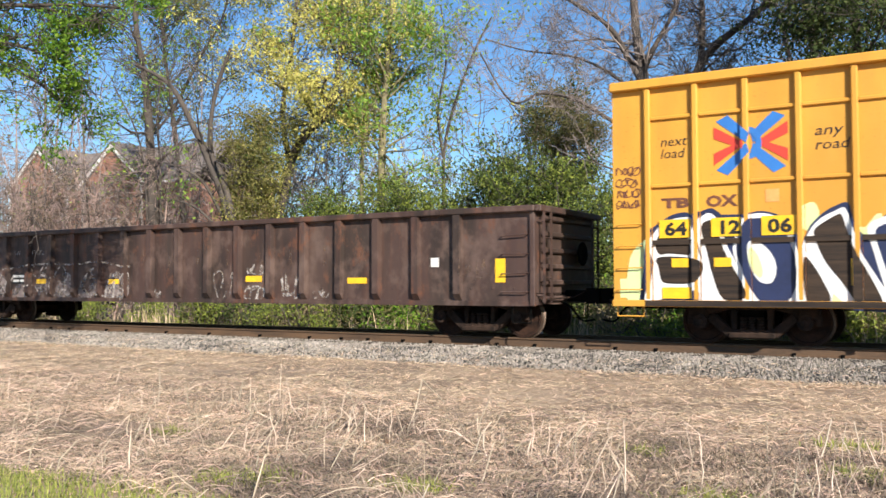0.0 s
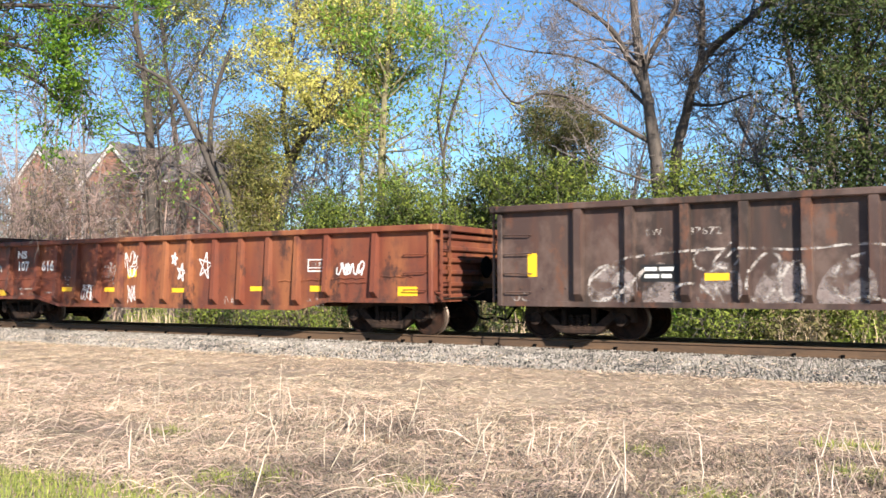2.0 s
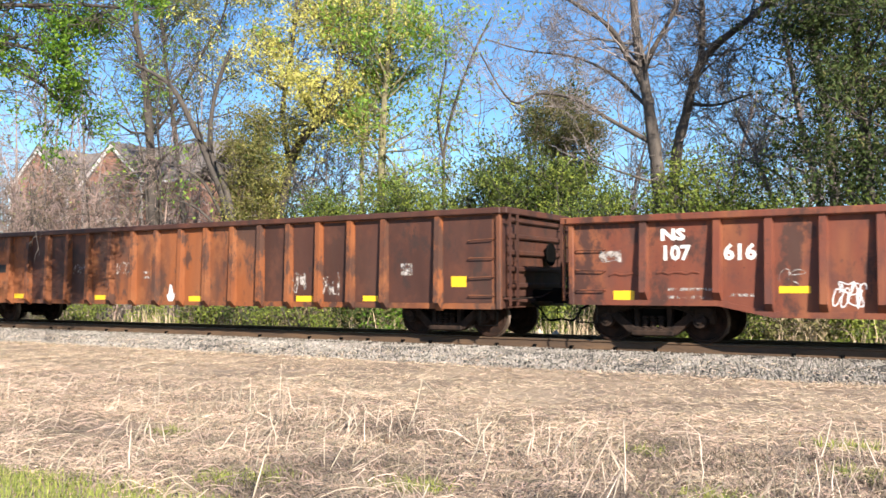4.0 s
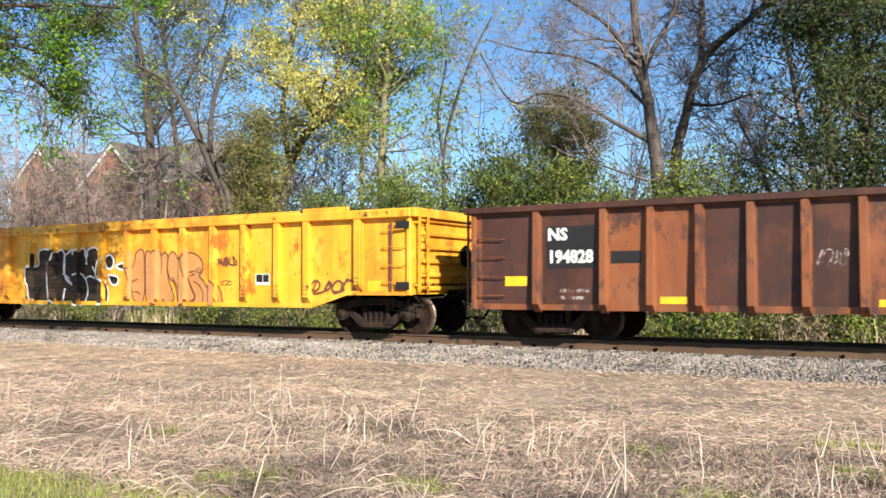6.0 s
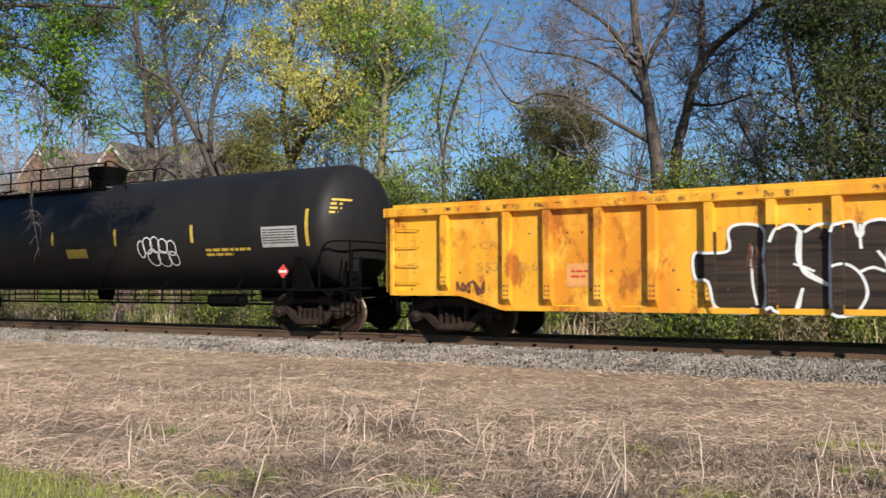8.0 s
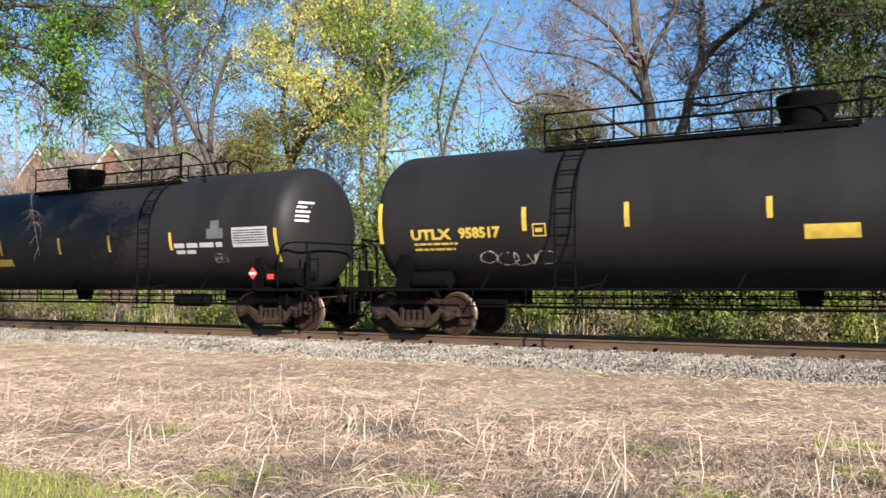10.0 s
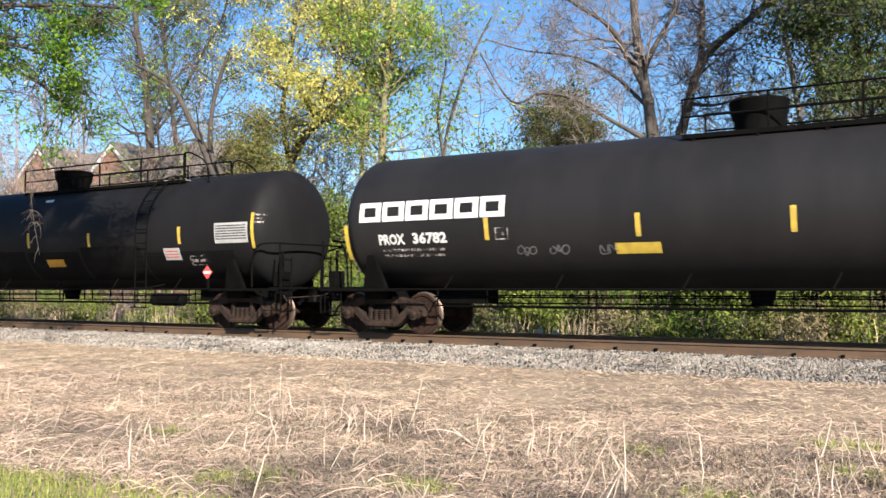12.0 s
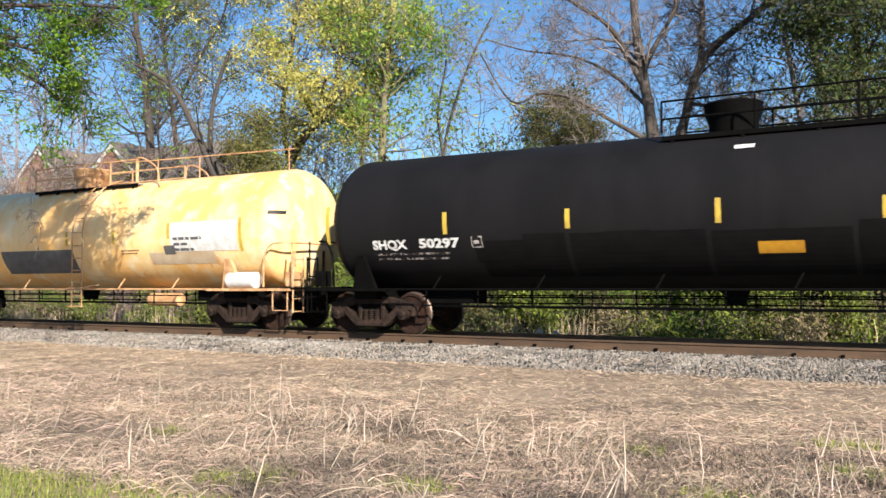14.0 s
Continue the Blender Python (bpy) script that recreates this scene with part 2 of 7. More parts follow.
def box(bm, x0, x1, y0, y1, z0, z1):
    v = [bm.verts.new((x, y, z)) for x in (x0, x1) for y in (y0, y1) for z in (z0, z1)]
    for f in ((0, 1, 3, 2), (4, 6, 7, 5), (0, 4, 5, 1), (2, 3, 7, 6), (0, 2, 6, 4), (1, 5, 7, 3)):
        bm.faces.new([v[i] for i in f])
    return bm


def boxes(*rows, bevel=0.0):
    bm = bmesh.new()
    for r in rows:
        box(bm, *r)
    if bevel:
        bmesh.ops.bevel(bm, geom=list(bm.edges), offset=bevel, segments=1, affect="EDGES")
    return bm


def bar(bm, a, b, w, h=None, up=(0, 1, 0)):
    """A square bar from a to b."""
    a, b = Vector(a), Vector(b)
    d = (b - a).normalized()
    s = d.cross(Vector(up))
    s = (s if s.length > 0.01 else d.cross(Vector((1, 0, 0)))).normalized()
    t = s.cross(d)
    h = h or w
    ring = [[bm.verts.new(p + s * (w / 2 * i) + t * (h / 2 * j)) for i, j in ((-1, -1), (1, -1), (1, 1), (-1, 1))] for p in (a, b)]
    for i in range(4):
        bm.faces.new((ring[0][i], ring[0][(i + 1) % 4], ring[1][(i + 1) % 4], ring[1][i]))
    bm.faces.new(ring[0][::-1]), bm.faces.new(ring[1])
    return bm


def tube(bm, pts, r, n=6):
    """A round rod through points; r is one radius or one for each point."""
    pts = [Vector(p) for p in pts]
    rs = r if isinstance(r, (list, tuple)) else [r] * len(pts)
    rings = []
    for i, p in enumerate(pts):
        d = (pts[min(i + 1, len(pts) - 1)] - pts[max(i - 1, 0)]).normalized()
        s = d.orthogonal().normalized() if not rings else (side - d * side.dot(d)).normalized()
        side, t = s, d.cross(s)
        rings.append([bm.verts.new(p + (s * math.cos(k * math.tau / n) + t * math.sin(k * math.tau / n)) * rs[i]) for k in range(n)])
    for a, b in zip(rings, rings[1:]):
        for k in range(n):
            bm.faces.new((a[k], a[(k + 1) % n], b[(k + 1) % n], b[k]))
    bm.faces.new(rings[0][::-1]), bm.faces.new(rings[-1])
    return bm


def lathe(profile, n=32, axis="X", close=True):
    """profile: (along, radius) pairs turned round the axis."""
    bm = bmesh.new()
    rings = []
    for a, r in profile:
        ring = []
        for k in range(n):
            c, s = r * math.cos(k * math.tau / n), r * math.sin(k * math.tau / n)
            ring.append(bm.verts.new((a, c, s) if axis == "X" else (c, a, s) if axis == "Y" else (c, s, a)))
        rings.append(ring)
    for a, b in zip(rings, rings[1:]):
        for k in range(n):
            bm.faces.new((a[k], a[(k + 1) % n], b[(k + 1) % n], b[k]))
    if close:
        bm.faces.new(rings[0][::-1]), bm.faces.new(rings[-1])
    return bm


def moved(bm, x=0, y=0, z=0):
    bmesh.ops.translate(bm, verts=bm.verts, vec=(x, y, z))
    return bm


def prism(outline, y0, y1):
    """An outline in x and z, drawn out from y0 to y1."""
    bm = bmesh.new()
    a = [bm.verts.new((x, y0, z)) for x, z in outline]
    b = [bm.verts.new((x, y1, z)) for x, z in outline]
    bm.faces.new(a), bm.faces.new(b[::-1])
    for i in range(len(a)):
        j = (i + 1) % len(a)
        bm.faces.new((a[j], a[i], b[i], b[j]))
    return bm


def quads(name, verts, faces, mat):
    me = bpy.data.meshes.new(name)
    me.from_pydata(verts, [], faces)
    me.materials.append(mat)
    return me


# ---- writing and paint on car sides ----
def text_mesh(words, size, shear=0.0, bold=0.0, width=None):
    cu = bpy.data.curves.new("words", "FONT")
    cu.body, cu.size, cu.shear, cu.offset, cu.align_x = words, size / 0.72, shear, bold, "LEFT"
    cu.resolution_u = 2
    ob = bpy.data.objects.new("words", cu)
    scene.collection.objects.link(ob)
    me = bpy.data.meshes.new_from_object(ob.evaluated_get(bpy.context.evaluated_depsgraph_get()))
    bpy.data.objects.remove(ob)
    if width:
        w = max(v.co.x for v in me.vertices) or 1
        for v in me.vertices:
            v.co.x *= width / w
    return me


def stand(me, x, z, y):
    """Turns a flat mesh upright on a car's near side, its lower left corner at x, z."""
    for v in me.vertices:
        v.co = (x + v.co.x, y, z + v.co.y)
    return me


def wrap(me, radius, zc, proud=0.006):
    """Bends an upright flat mesh onto a lying tank of that radius."""
    bm = bmesh.new()
    bm.from_mesh(me)
    long = [e for e in bm.edges if abs(e.verts[0].co.z - e.verts[1].co.z) > 0.12]
    if long:
        bmesh.ops.subdivide_edges(bm, edges=long, cuts=4)
    for v in bm.verts:
        a = (v.co.z - zc) / radius
        v.co.y, v.co.z = -(radius + proud) * math.cos(a), zc + (radius + proud) * math.sin(a)
    bm.to_mesh(me)
    bm.free()
    return me


def lettering(car, words, size, x, z, y, mat, name="lettering", tank=None, **more):
    me = stand(text_mesh(words, size, **more), x, z, y)
    if tank:
        wrap(me, *tank)
    me.materials.append(mat)
    return part(name, me, mat, car)


def patch(car, name, x0, x1, z0, z1, y, mat, tank=None, label=""):
    """A painted or stuck-on rectangle on the near side."""
    me = bpy.data.meshes.new(name)
    k = 8 if tank else 1
    vs, fs = [], []
    for i in range(k + 1):
        z = z0 + (z1 - z0) * i / k
        vs += [(x0, y, z), (x1, y, z)]
        if i:
            fs.append((2 * i - 2, 2 * i - 1, 2 * i + 1, 2 * i))
    me.from_pydata(vs, [], fs)
    if tank:
        for v in me.vertices:
            a = (v.co.z - tank[1]) / tank[0]
            v.co.y, v.co.z = -(tank[0] + 0.006) * math.cos(a), tank[1] + (tank[0] + 0.006) * math.sin(a)
    me.materials.append(mat)
    return part(name, me, mat, car, label)


def rows_of_bars(car, x, z, y, lines, mat, height=0.06, gap=0.05, tank=None, seed=1):
    """Writing too small to read: rows of short bars. lines: the length of each row."""
    rng = random.Random(seed)
    bm = bmesh.new()
    for i, length in enumerate(lines):
        zz, xx = z - i * (height + gap), x
        while xx < x + length:
            w = min(rng.uniform(1.5, 4.5) * height, x + length - xx)
            vs = [bm.verts.new((a, y, b)) for a, b in ((xx, zz), (xx + w, zz), (xx + w, zz + height), (xx, zz + height))]
            bm.faces.new(vs)
            xx += w + height * 0.6
    me = mesh_of("small_print", bm, mat)
    if tank:
        wrap(me, *tank)
    return part("small_print", me, mat, car)


def spray(car, name, outline, y, mat, ribs=(), rib_half=0.06, rib_y=None, label=""):
    """A painted shape that lies on the panels and over the ribs between them. outline: x, z pairs."""
    from_to = [(-1e3, 1e3, y)]
    if ribs:
        from_to, last = [], -1e3
        for r in sorted(ribs):
            from_to += [(last, r - rib_half, y), (r - rib_half, r + rib_half, rib_y)]
            last = r + rib_half
        from_to.append((last, 1e3, y))
    lo, hi = min(p[0] for p in outline), max(p[0] for p in outline)
    out = bmesh.new()
    for a, b, yy in from_to:
        if b <= lo or a >= hi:
            continue
        bm = bmesh.new()
        f = bm.faces.new([bm.verts.new((x, yy, z)) for x, z in outline])
        bmesh.ops.triangulate(bm, faces=[f])
        for edge, way in ((a, -1), (b, 1)):
            if lo < edge < hi:
                bmesh.ops.bisect_plane(bm, geom=bm.verts[:] + bm.edges[:] + bm.faces[:], plane_co=(edge, 0, 0), plane_no=(way, 0, 0), clear_outer=True)
        me = bpy.data.meshes.new("piece")
        bm.to_mesh(me)
        bm.free()
        out.from_mesh(me)
        bpy.data.meshes.remove(me)
    return part(name, out, mat, car, label)


def line_of(points, width):
    """The outline of a stroke through points."""
    p = [Vector((x, z)) for x, z in points]
    left, right = [], []
    for i, q in enumerate(p):
        d = (p[min(i + 1, len(p) - 1)] - p[max(i - 1, 0)]).normalized()
        s = Vector((-d.y, d.x)) * width / 2
        left.append(tuple(q + s)), right.append(tuple(q - s))
    return left + right[::-1]


def stroke(car, path, width, y, mat, ribs=(), rib_half=0.06, rib_y=None, name="graffiti_line"):
    """A painted line along a path, over the ribs it crosses."""
    bm = bmesh.new()
    for a, b in zip(path, path[1:]):
        d = Vector((b[0] - a[0], 0, b[1] - a[1]))
        if d.length < 1e-4:
            continue
        d.normalize()
        s, e = Vector((-d.z, 0, d.x)) * width / 2, d * width * 0.3
        mid = (a[0] + b[0]) / 2
        yy = rib_y if any(abs(mid - r) < rib_half for r in ribs) else y
        A, B = Vector((a[0], yy, a[1])) - e, Vector((b[0], yy, b[1])) + e
        bm.faces.new([bm.verts.new(q) for q in (A - s, B - s, B + s, A + s)])
    return part(name, bm, mat, car)


def round_path(points, steps=4, closed=False):
    """A smooth path through points."""
    p, out = [Vector(q) for q in points], []
    n = len(p)
    for i in range(n if closed else n - 1):
        a, b, c, d = (p[(i + k) % n] if closed else p[max(0, min(n - 1, i + k))] for k in (-1, 0, 1, 2))
        for j in range(steps):
            t = j / steps
            out.append(tuple(0.5 * (2 * b + (c - a) * t + (2 * a - 5 * b + 4 * c - d) * t * t + (3 * b - a - 3 * c + d) * t ** 3)))
    if not closed:
        out.append(tuple(p[-1]))
    return out


def scribble(car, x, z, w, h, y, mat, seed, width=0.025, loops=7, ribs=(), rib_half=0.06, rib_y=None, name="graffiti_tag"):
    """A tag that cannot be read: a hand-drawn row of loops, hooks and tails."""
    rng = random.Random(seed)
    n = max(2, round(loops / 2))
    pts = []
    for i in range(n):
        cx, cz = x + w * (i + 0.5) / n, z + h * rng.uniform(0.42, 0.58)
        rx, rz = w / n * rng.uniform(0.4, 0.65), h * rng.uniform(0.35, 0.5)
        a0, turn, way = rng.uniform(0, math.tau), rng.uniform(3.6, 7.0), rng.choice((-1, 1))
        m = 6
        if rng.random() < 0.5:
            for k in range(rng.randint(3, 5)):
                pts.append((cx + rx * rng.uniform(-1, 1), cz + rz * (1.1 if k % 2 else -1.1) * rng.uniform(0.5, 1)))
            continue
        for k in range(m + 1):
            t = a0 + way * turn * k / m
            pts.append((cx + rx * math.cos(t) + 0.25 * rz * math.sin(t), cz + rz * math.sin(t)))
        if rng.random() < 0.5:
            pts.append((cx + rx * rng.uniform(-0.6, 0.9), z + h * rng.choice((-0.05, 1.05))))
    return stroke(car, round_path(pts, 4), width, y, mat, ribs, rib_half, rib_y, name)


# ---- train running gear ----
def side_frame_mesh():
    bm = bmesh.new()
    top = [(-1.12, 0.60), (-0.80, 0.66), (-0.42, 0.76), (0.42, 0.76), (0.80, 0.66), (1.12, 0.60)]
    for a, b in zip(top, top[1:]):
        bar(bm, (a[0], 0, a[1]), (b[0], 0, b[1]), 0.18, 0.20)
    low = [(-0.74, 0.56), (-0.36, 0.24), (0.36, 0.24), (0.74, 0.56)]
    for a, b in zip(low, low[1:]):
        bar(bm, (a[0], 0, a[1]), (b[0], 0, b[1]), 0.17, 0.22)
    for s in (-1, 1):
        box(bm, s * 0.31 - 0.05, s * 0.31 + 0.05, -0.09, 0.09, 0.24, 0.74)
        box(bm, s * 0.889 - 0.17, s * 0.889 + 0.17, -0.08, 0.08, 0.50, 0.64)
        box(bm, s * 1.09 - 0.05, s * 1.09 + 0.05, -0.08, 0.08, 0.40, 0.60)
        box(bm, s * 0.70 - 0.05, s * 0.70 + 0.05, -0.08, 0.08, 0.42, 0.58)
    box(bm, -0.40, 0.40, -0.15, 0.15, 0.17, 0.27)
    bmesh.ops.bevel(bm, geom=list(bm.edges), offset=0.018, segments=1, affect="EDGES")
    return mesh_of("side_frame", bm, TRUCK)


def wheelset_mesh(r):
    bm = bmesh.new()
    for s in (-1, 1):
        prof = [(0.62, 0.10), (0.62, 0.14), (0.72, 0.20), (0.735, r - 0.09), (0.68, r - 0.06), (0.665, r + 0.022), (0.685, r + 0.028), (0.705, r + 0.004), (0.80, r - 0.004), (0.805, r - 0.06), (0.775, r - 0.075), (0.765, 0.20), (0.82, 0.14), (0.82, 0.09)]
        w = lathe([(s * a, q) for a, q in prof], 40, "Y")
        me = bpy.data.meshes.new("w")
        w.to_mesh(me)
        w.free()
        bm.from_mesh(me)
        bpy.data.meshes.remove(me)
    ax = lathe([(-1.1, 0.075), (-0.8, 0.085), (0.8, 0.085), (1.1, 0.075)], 12, "Y")
    me = bpy.data.meshes.new("w")
    ax.to_mesh(me)
    ax.free()
    bm.from_mesh(me)
    bpy.data.meshes.remove(me)
    me = mesh_of("wheelset", bm, [WHEEL, TREAD], True)
    for p in me.polygons:
        c = p.center
        if math.hypot(c.x, c.z) > r - 0.06 and abs(p.normal.y) < 0.9:
            p.material_index = 1
    return me


def spring_mesh():
    prof, z = [], 0.26
    while z < 0.50:
        prof += [(z, 0.05), (z + 0.012, 0.068), (z + 0.03, 0.068), (z + 0.042, 0.05)]
        z += 0.048
    return mesh_of("spring", lathe(prof, 12, "Z"), TRUCK, True)


SIDE_FRAME, SPRING = side_frame_mesh(), spring_mesh()
WHEELSETS = {0.457: wheelset_mesh(0.457), 0.42: wheelset_mesh(0.42)}
BOLSTER = mesh_of("truck", boxes((-0.20, 0.20, -1.05, 1.05, 0.50, 0.70), (-0.28, 0.28, -0.25, 0.25, 0.66, 0.80), (-0.62, 0.62, -0.03, 0.03, 0.40, 0.46), bevel=0.02), SHADED_GRIME)
CAP = mesh_of("bearing_cap", lathe([(-1.20, 0.03), (-1.20, 0.055), (-1.175, 0.075), (-1.17, 0.125), (-1.02, 0.135), (-0.98, 0.12)], 20, "Y"), TRUCK, True)
CAP_FAR = mesh_of("bearing_cap", lathe([(1.20, 0.055), (1.17, 0.125), (0.98, 0.12)], 20, "Y"), TRUCK, True)
SHOE = mesh_of("brake_beam", boxes((-0.04, 0.04, -0.9, 0.9, 0.30, 0.40), (-0.06, 0.06, -0.80, -0.66, 0.26, 0.56), (-0.06, 0.06, 0.66, 0.80, 0.26, 0.56)), SHADED_GRIME)
SPINNING = []


def truck(car, x, r):
    t = part("truck", BOLSTER, SHADED_GRIME, car)
    t.location = (x, 0, r - 0.457)
    for s in (-1, 1):
        f = part("side_frame", SIDE_FRAME, TRUCK, t)
        f.location = (0, s * 1.0, 0)
        for k in (-1, 0, 1):
            q = part("spring", SPRING, TRUCK, t)
            q.location = (k * 0.15, s * 1.06, 0)
        b = part("brake_beam", SHOE, SHADED_GRIME, t)
        b.location = (s * 0.36, 0, 0)
        w = part("wheelset", WHEELSETS[r], WHEEL, t)
        w.location = (s * 0.889, 0, 0.457)
        SPINNING.append((w, s * 0.889, r))
        for cap in (CAP, CAP_FAR):
            c = part("bearing_cap", cap, TRUCK, t)
            c.location = (s * 0.889, 0, 0.457)
    return t


def coupler(car, x, s):
    """Draft gear, coupler head, brake hose and uncoupling lever at one end; s is the way outwards."""
    bm = boxes((min(x, x + s * 0.55), max(x, x + s * 0.55), -0.10, 0.10, 0.74, 0.98), bevel=0.02)
    part("coupler", box(bm, min(x + s * 0.5, x + s * 0.78), max(x + s * 0.5, x + s * 0.78), -0.17, 0.17, 0.70, 1.02), SHADED_GRIME, car)
    h = bmesh.new()
    tube(h, round_path([(x, -0.3, 0.75), (x + s * 0.25, -0.3, 0.6), (x + s * 0.45, -0.28, 0.36), (x + s * 0.72, -0.22, 0.38)]), 0.025)
    part("brake_hose", h, SHADED_GRIME, car, smooth=True)
    v = bmesh.new()
    tube(v, [(x + s * 0.02, -1.45, 0.86), (x + s * 0.1, -1.40, 0.72), (x + s * 0.14, -1.38, 0.80), (x + s * 0.3, -0.3, 0.84), (x + s * 0.45, -0.12, 0.95)], 0.016)
    part("uncoupling_lever", v, TRUCK, car)


def grab(car, a, b, mat, out=(0, -0.07, 0), r=0.013):
    a, b, o = Vector(a), Vector(b), Vector(out)
    part("grab_iron", tube(bmesh.new(), [a, a + o, b + o, b], r, 5), mat, car)


def step(car, x, y, z, mat, w=0.4, drop=0.35):
    part("sill_step", tube(bmesh.new(), [(x - w / 2, y, z), (x - w / 2, y, z - drop), (x + w / 2, y, z - drop), (x + w / 2, y, z)], 0.017, 5), mat, car)


TRAIN = []


def rolling(name, centre, label, category):
    car = new(name)
    car.empty_display_size = 0.5
    tagged(car, label, category, "cars of the freight train")
    TRAIN.append((car, centre))
    return car


# ---- gondolas ----
HALF_W = 1.54


def gondola(name, centre, half, ribs, top, low, low_end, knee, paint, label, truck_at, wheel=0.42, rib_w=0.11, rib_d=0.12, chord=0.13, rib_low=0.0, end_paint=None, taper=0.0, chord_paint=None):
    """An open-top car; ribs: their places from its centre; low: the side's lower edge, low_end at the ends past the knee."""
    car = rolling(name, centre, label, "gondola car")
    for s in (-1, 1):
        y0, y1 = sorted((s * (HALF_W - 0.02), s * HALF_W))
        k0, k1 = knee
        line = [(-half, top - chord), (-half, low_end), (-k1, low_end), (-k0, low), (k0, low), (k1, low_end), (half, low_end), (half, top - chord)]
        part("side_panel", prism(line, y0, y1), paint, car)
        sill = bmesh.new()
        for a, b in zip(line[1:6], line[2:7]):
            d = (b[0] - a[0], b[1] - a[1])
            bar(sill, (a[0], s * (HALF_W + 0.012), a[1] + 0.05), (b[0], s * (HALF_W + 0.012), b[1] + 0.05), 0.10, 0.03)
        part("side_sill", sill, paint, car)
        c = boxes((-half - 0.03, half + 0.03, min(s * (HALF_W - 0.06), s * (HALF_W + 0.14)), max(s * (HALF_W - 0.06), s * (HALF_W + 0.14)), top - chord, top), bevel=0.02)
        part("top_chord", c, chord_paint or paint, car)
        rng = random.Random(round(centre * 10) + s)
        for r in ribs:
            foot = (low_end if abs(r) > k1 else low) + 0.10 - rib_low
            rib = bmesh.new()
            z1 = top - chord
            w = rib_w / 2
            o, i = s * (HALF_W + rib_d), s * (HALF_W - 0.004)
            lean = rng.uniform(-0.008, 0.008)
            pts = [[(r - w - 0.02, i), (r - w, o), (r + w, o), (r + w + 0.02, i)] for _ in range(3)]
            rings = [[rib.verts.new((x, i if (q == 0 and y == o) else y + s * taper if (q == 1 and y == o) else y, z)) for x, y in ring] for q, (ring, z) in enumerate(zip(pts, (foot - 0.02, foot + 0.14, z1)))]
            for v in rings[2]:
                v.co.x += lean
            for a, b in zip(rings, rings[1:]):
                for k in range(3):
                    rib.faces.new((a[k], a[k + 1], b[k + 1], b[k]))
            rib.faces.new(rings[0]), rib.faces.new(rings[2][::-1])
            part("rib", rib, paint, car)
    part("car_floor", boxes((-half, half, -HALF_W + 0.02, HALF_W - 0.02, max(low_end, low) + 0.18, max(low_end, low) + 0.26)), SHADED_GRIME, car)
    part("centre_sill", boxes((-half + 0.3, half - 0.3, -0.32, 0.32, 0.66, 0.95), (-1.6, 1.6, -1.1, 1.1, max(low, low_end), max(low, low_end) + 0.18)), SHADED_GRIME, car)
    ep = end_paint or paint
    for s in (-1, 1):
        x = s * half
        zf = max(low_end, low) + 0.02
        part("end_panel", boxes((min(x, x - s * 0.03), max(x, x - s * 0.03), -HALF_W + 0.021, HALF_W - 0.021, zf, top - 0.02)), ep, car)
        n = 6
        for i in range(n):
            z = zf + 0.12 + (top - zf - 0.35) * i / (n - 1)
            part("end_corrugation", boxes((min(x + s * 0.002, x + s * 0.075), max(x + s * 0.002, x + s * 0.075), -1.30, 1.30, z - 0.055, z + 0.055), bevel=0.025), ep, car)
        part("end_chord", boxes((min(x + s * 0.031, x + s * 0.16), max(x + s * 0.031, x + s * 0.16), -1.64, 1.64, top - chord + 0.003, top + 0.003), bevel=0.015), ep, car)
        for yy in (-1, 1):
            part("corner_post", boxes((min(x + s * 0.004, x - s * 0.10), max(x + s * 0.004, x - s * 0.10), min(yy * (HALF_W + 0.005), yy * (HALF_W + 0.07)), max(yy * (HALF_W + 0.005), yy * (HALF_W + 0.07)), low_end, top - chord - 0.003), bevel=0.012), paint, car)
            lad = bmesh.new()
            xx = x + s * 0.15
            for dy in (1.12, 1.46):
                bar(lad, (xx, yy * dy, zf + 0.05), (xx, yy * dy, top - 0.12), 0.05, 0.02)
            for i in range(5):
                zz = zf + 0.15 + i * (top - zf - 0.4) / 4
                tube(lad, [(xx, yy * 1.12, zz), (xx, yy * 1.46, zz)], 0.014, 5)
            for zz in (zf + 0.2, top - 0.3):
                bar(lad, (x, yy * 1.46, zz), (xx, yy * 1.46, zz), 0.04)
            part("end_ladder", lad, ep, car)
            for i in range(4):
                zz = low_end + 0.28 + i * 0.38
                if zz < top - chord - 0.15:
                    grab(car, (x - s * 0.16, yy * HALF_W, zz), (x - s * 0.72, yy * HALF_W, zz - 0.02 * (i % 2)), paint, (0, yy * 0.08, 0))
            step(car, x - s * 0.32, yy * (HALF_W - 0.03), low_end + 0.02, SHADED_GRIME)
        part("brake_wheel" if s > 0 else "end_bracket", moved(lathe([(0, 0.02), (0, 0.24), (0.03, 0.26), (0.05, 0.24), (0.02, 0.05)], 24, "X"), x + s * 0.12, 0.55, 1.75 if top > 2.4 else 1.5) if s > 0 else boxes((min(x + s * 0.08, x + s * 0.2), max(x + s * 0.08, x + s * 0.2), 0.1, 0.45, 1.1, 1.35)), SHADED_GRIME, car)
        coupler(car, x, s)
        truck(car, s * truck_at, wheel)
    return car


def lin(a, b, n):
    return [a + (b - a) * i / (n - 1) for i in range(n)]


SIDE = -HALF_W - 0.006
def over(d):
    return -HALF_W - d - 0.006


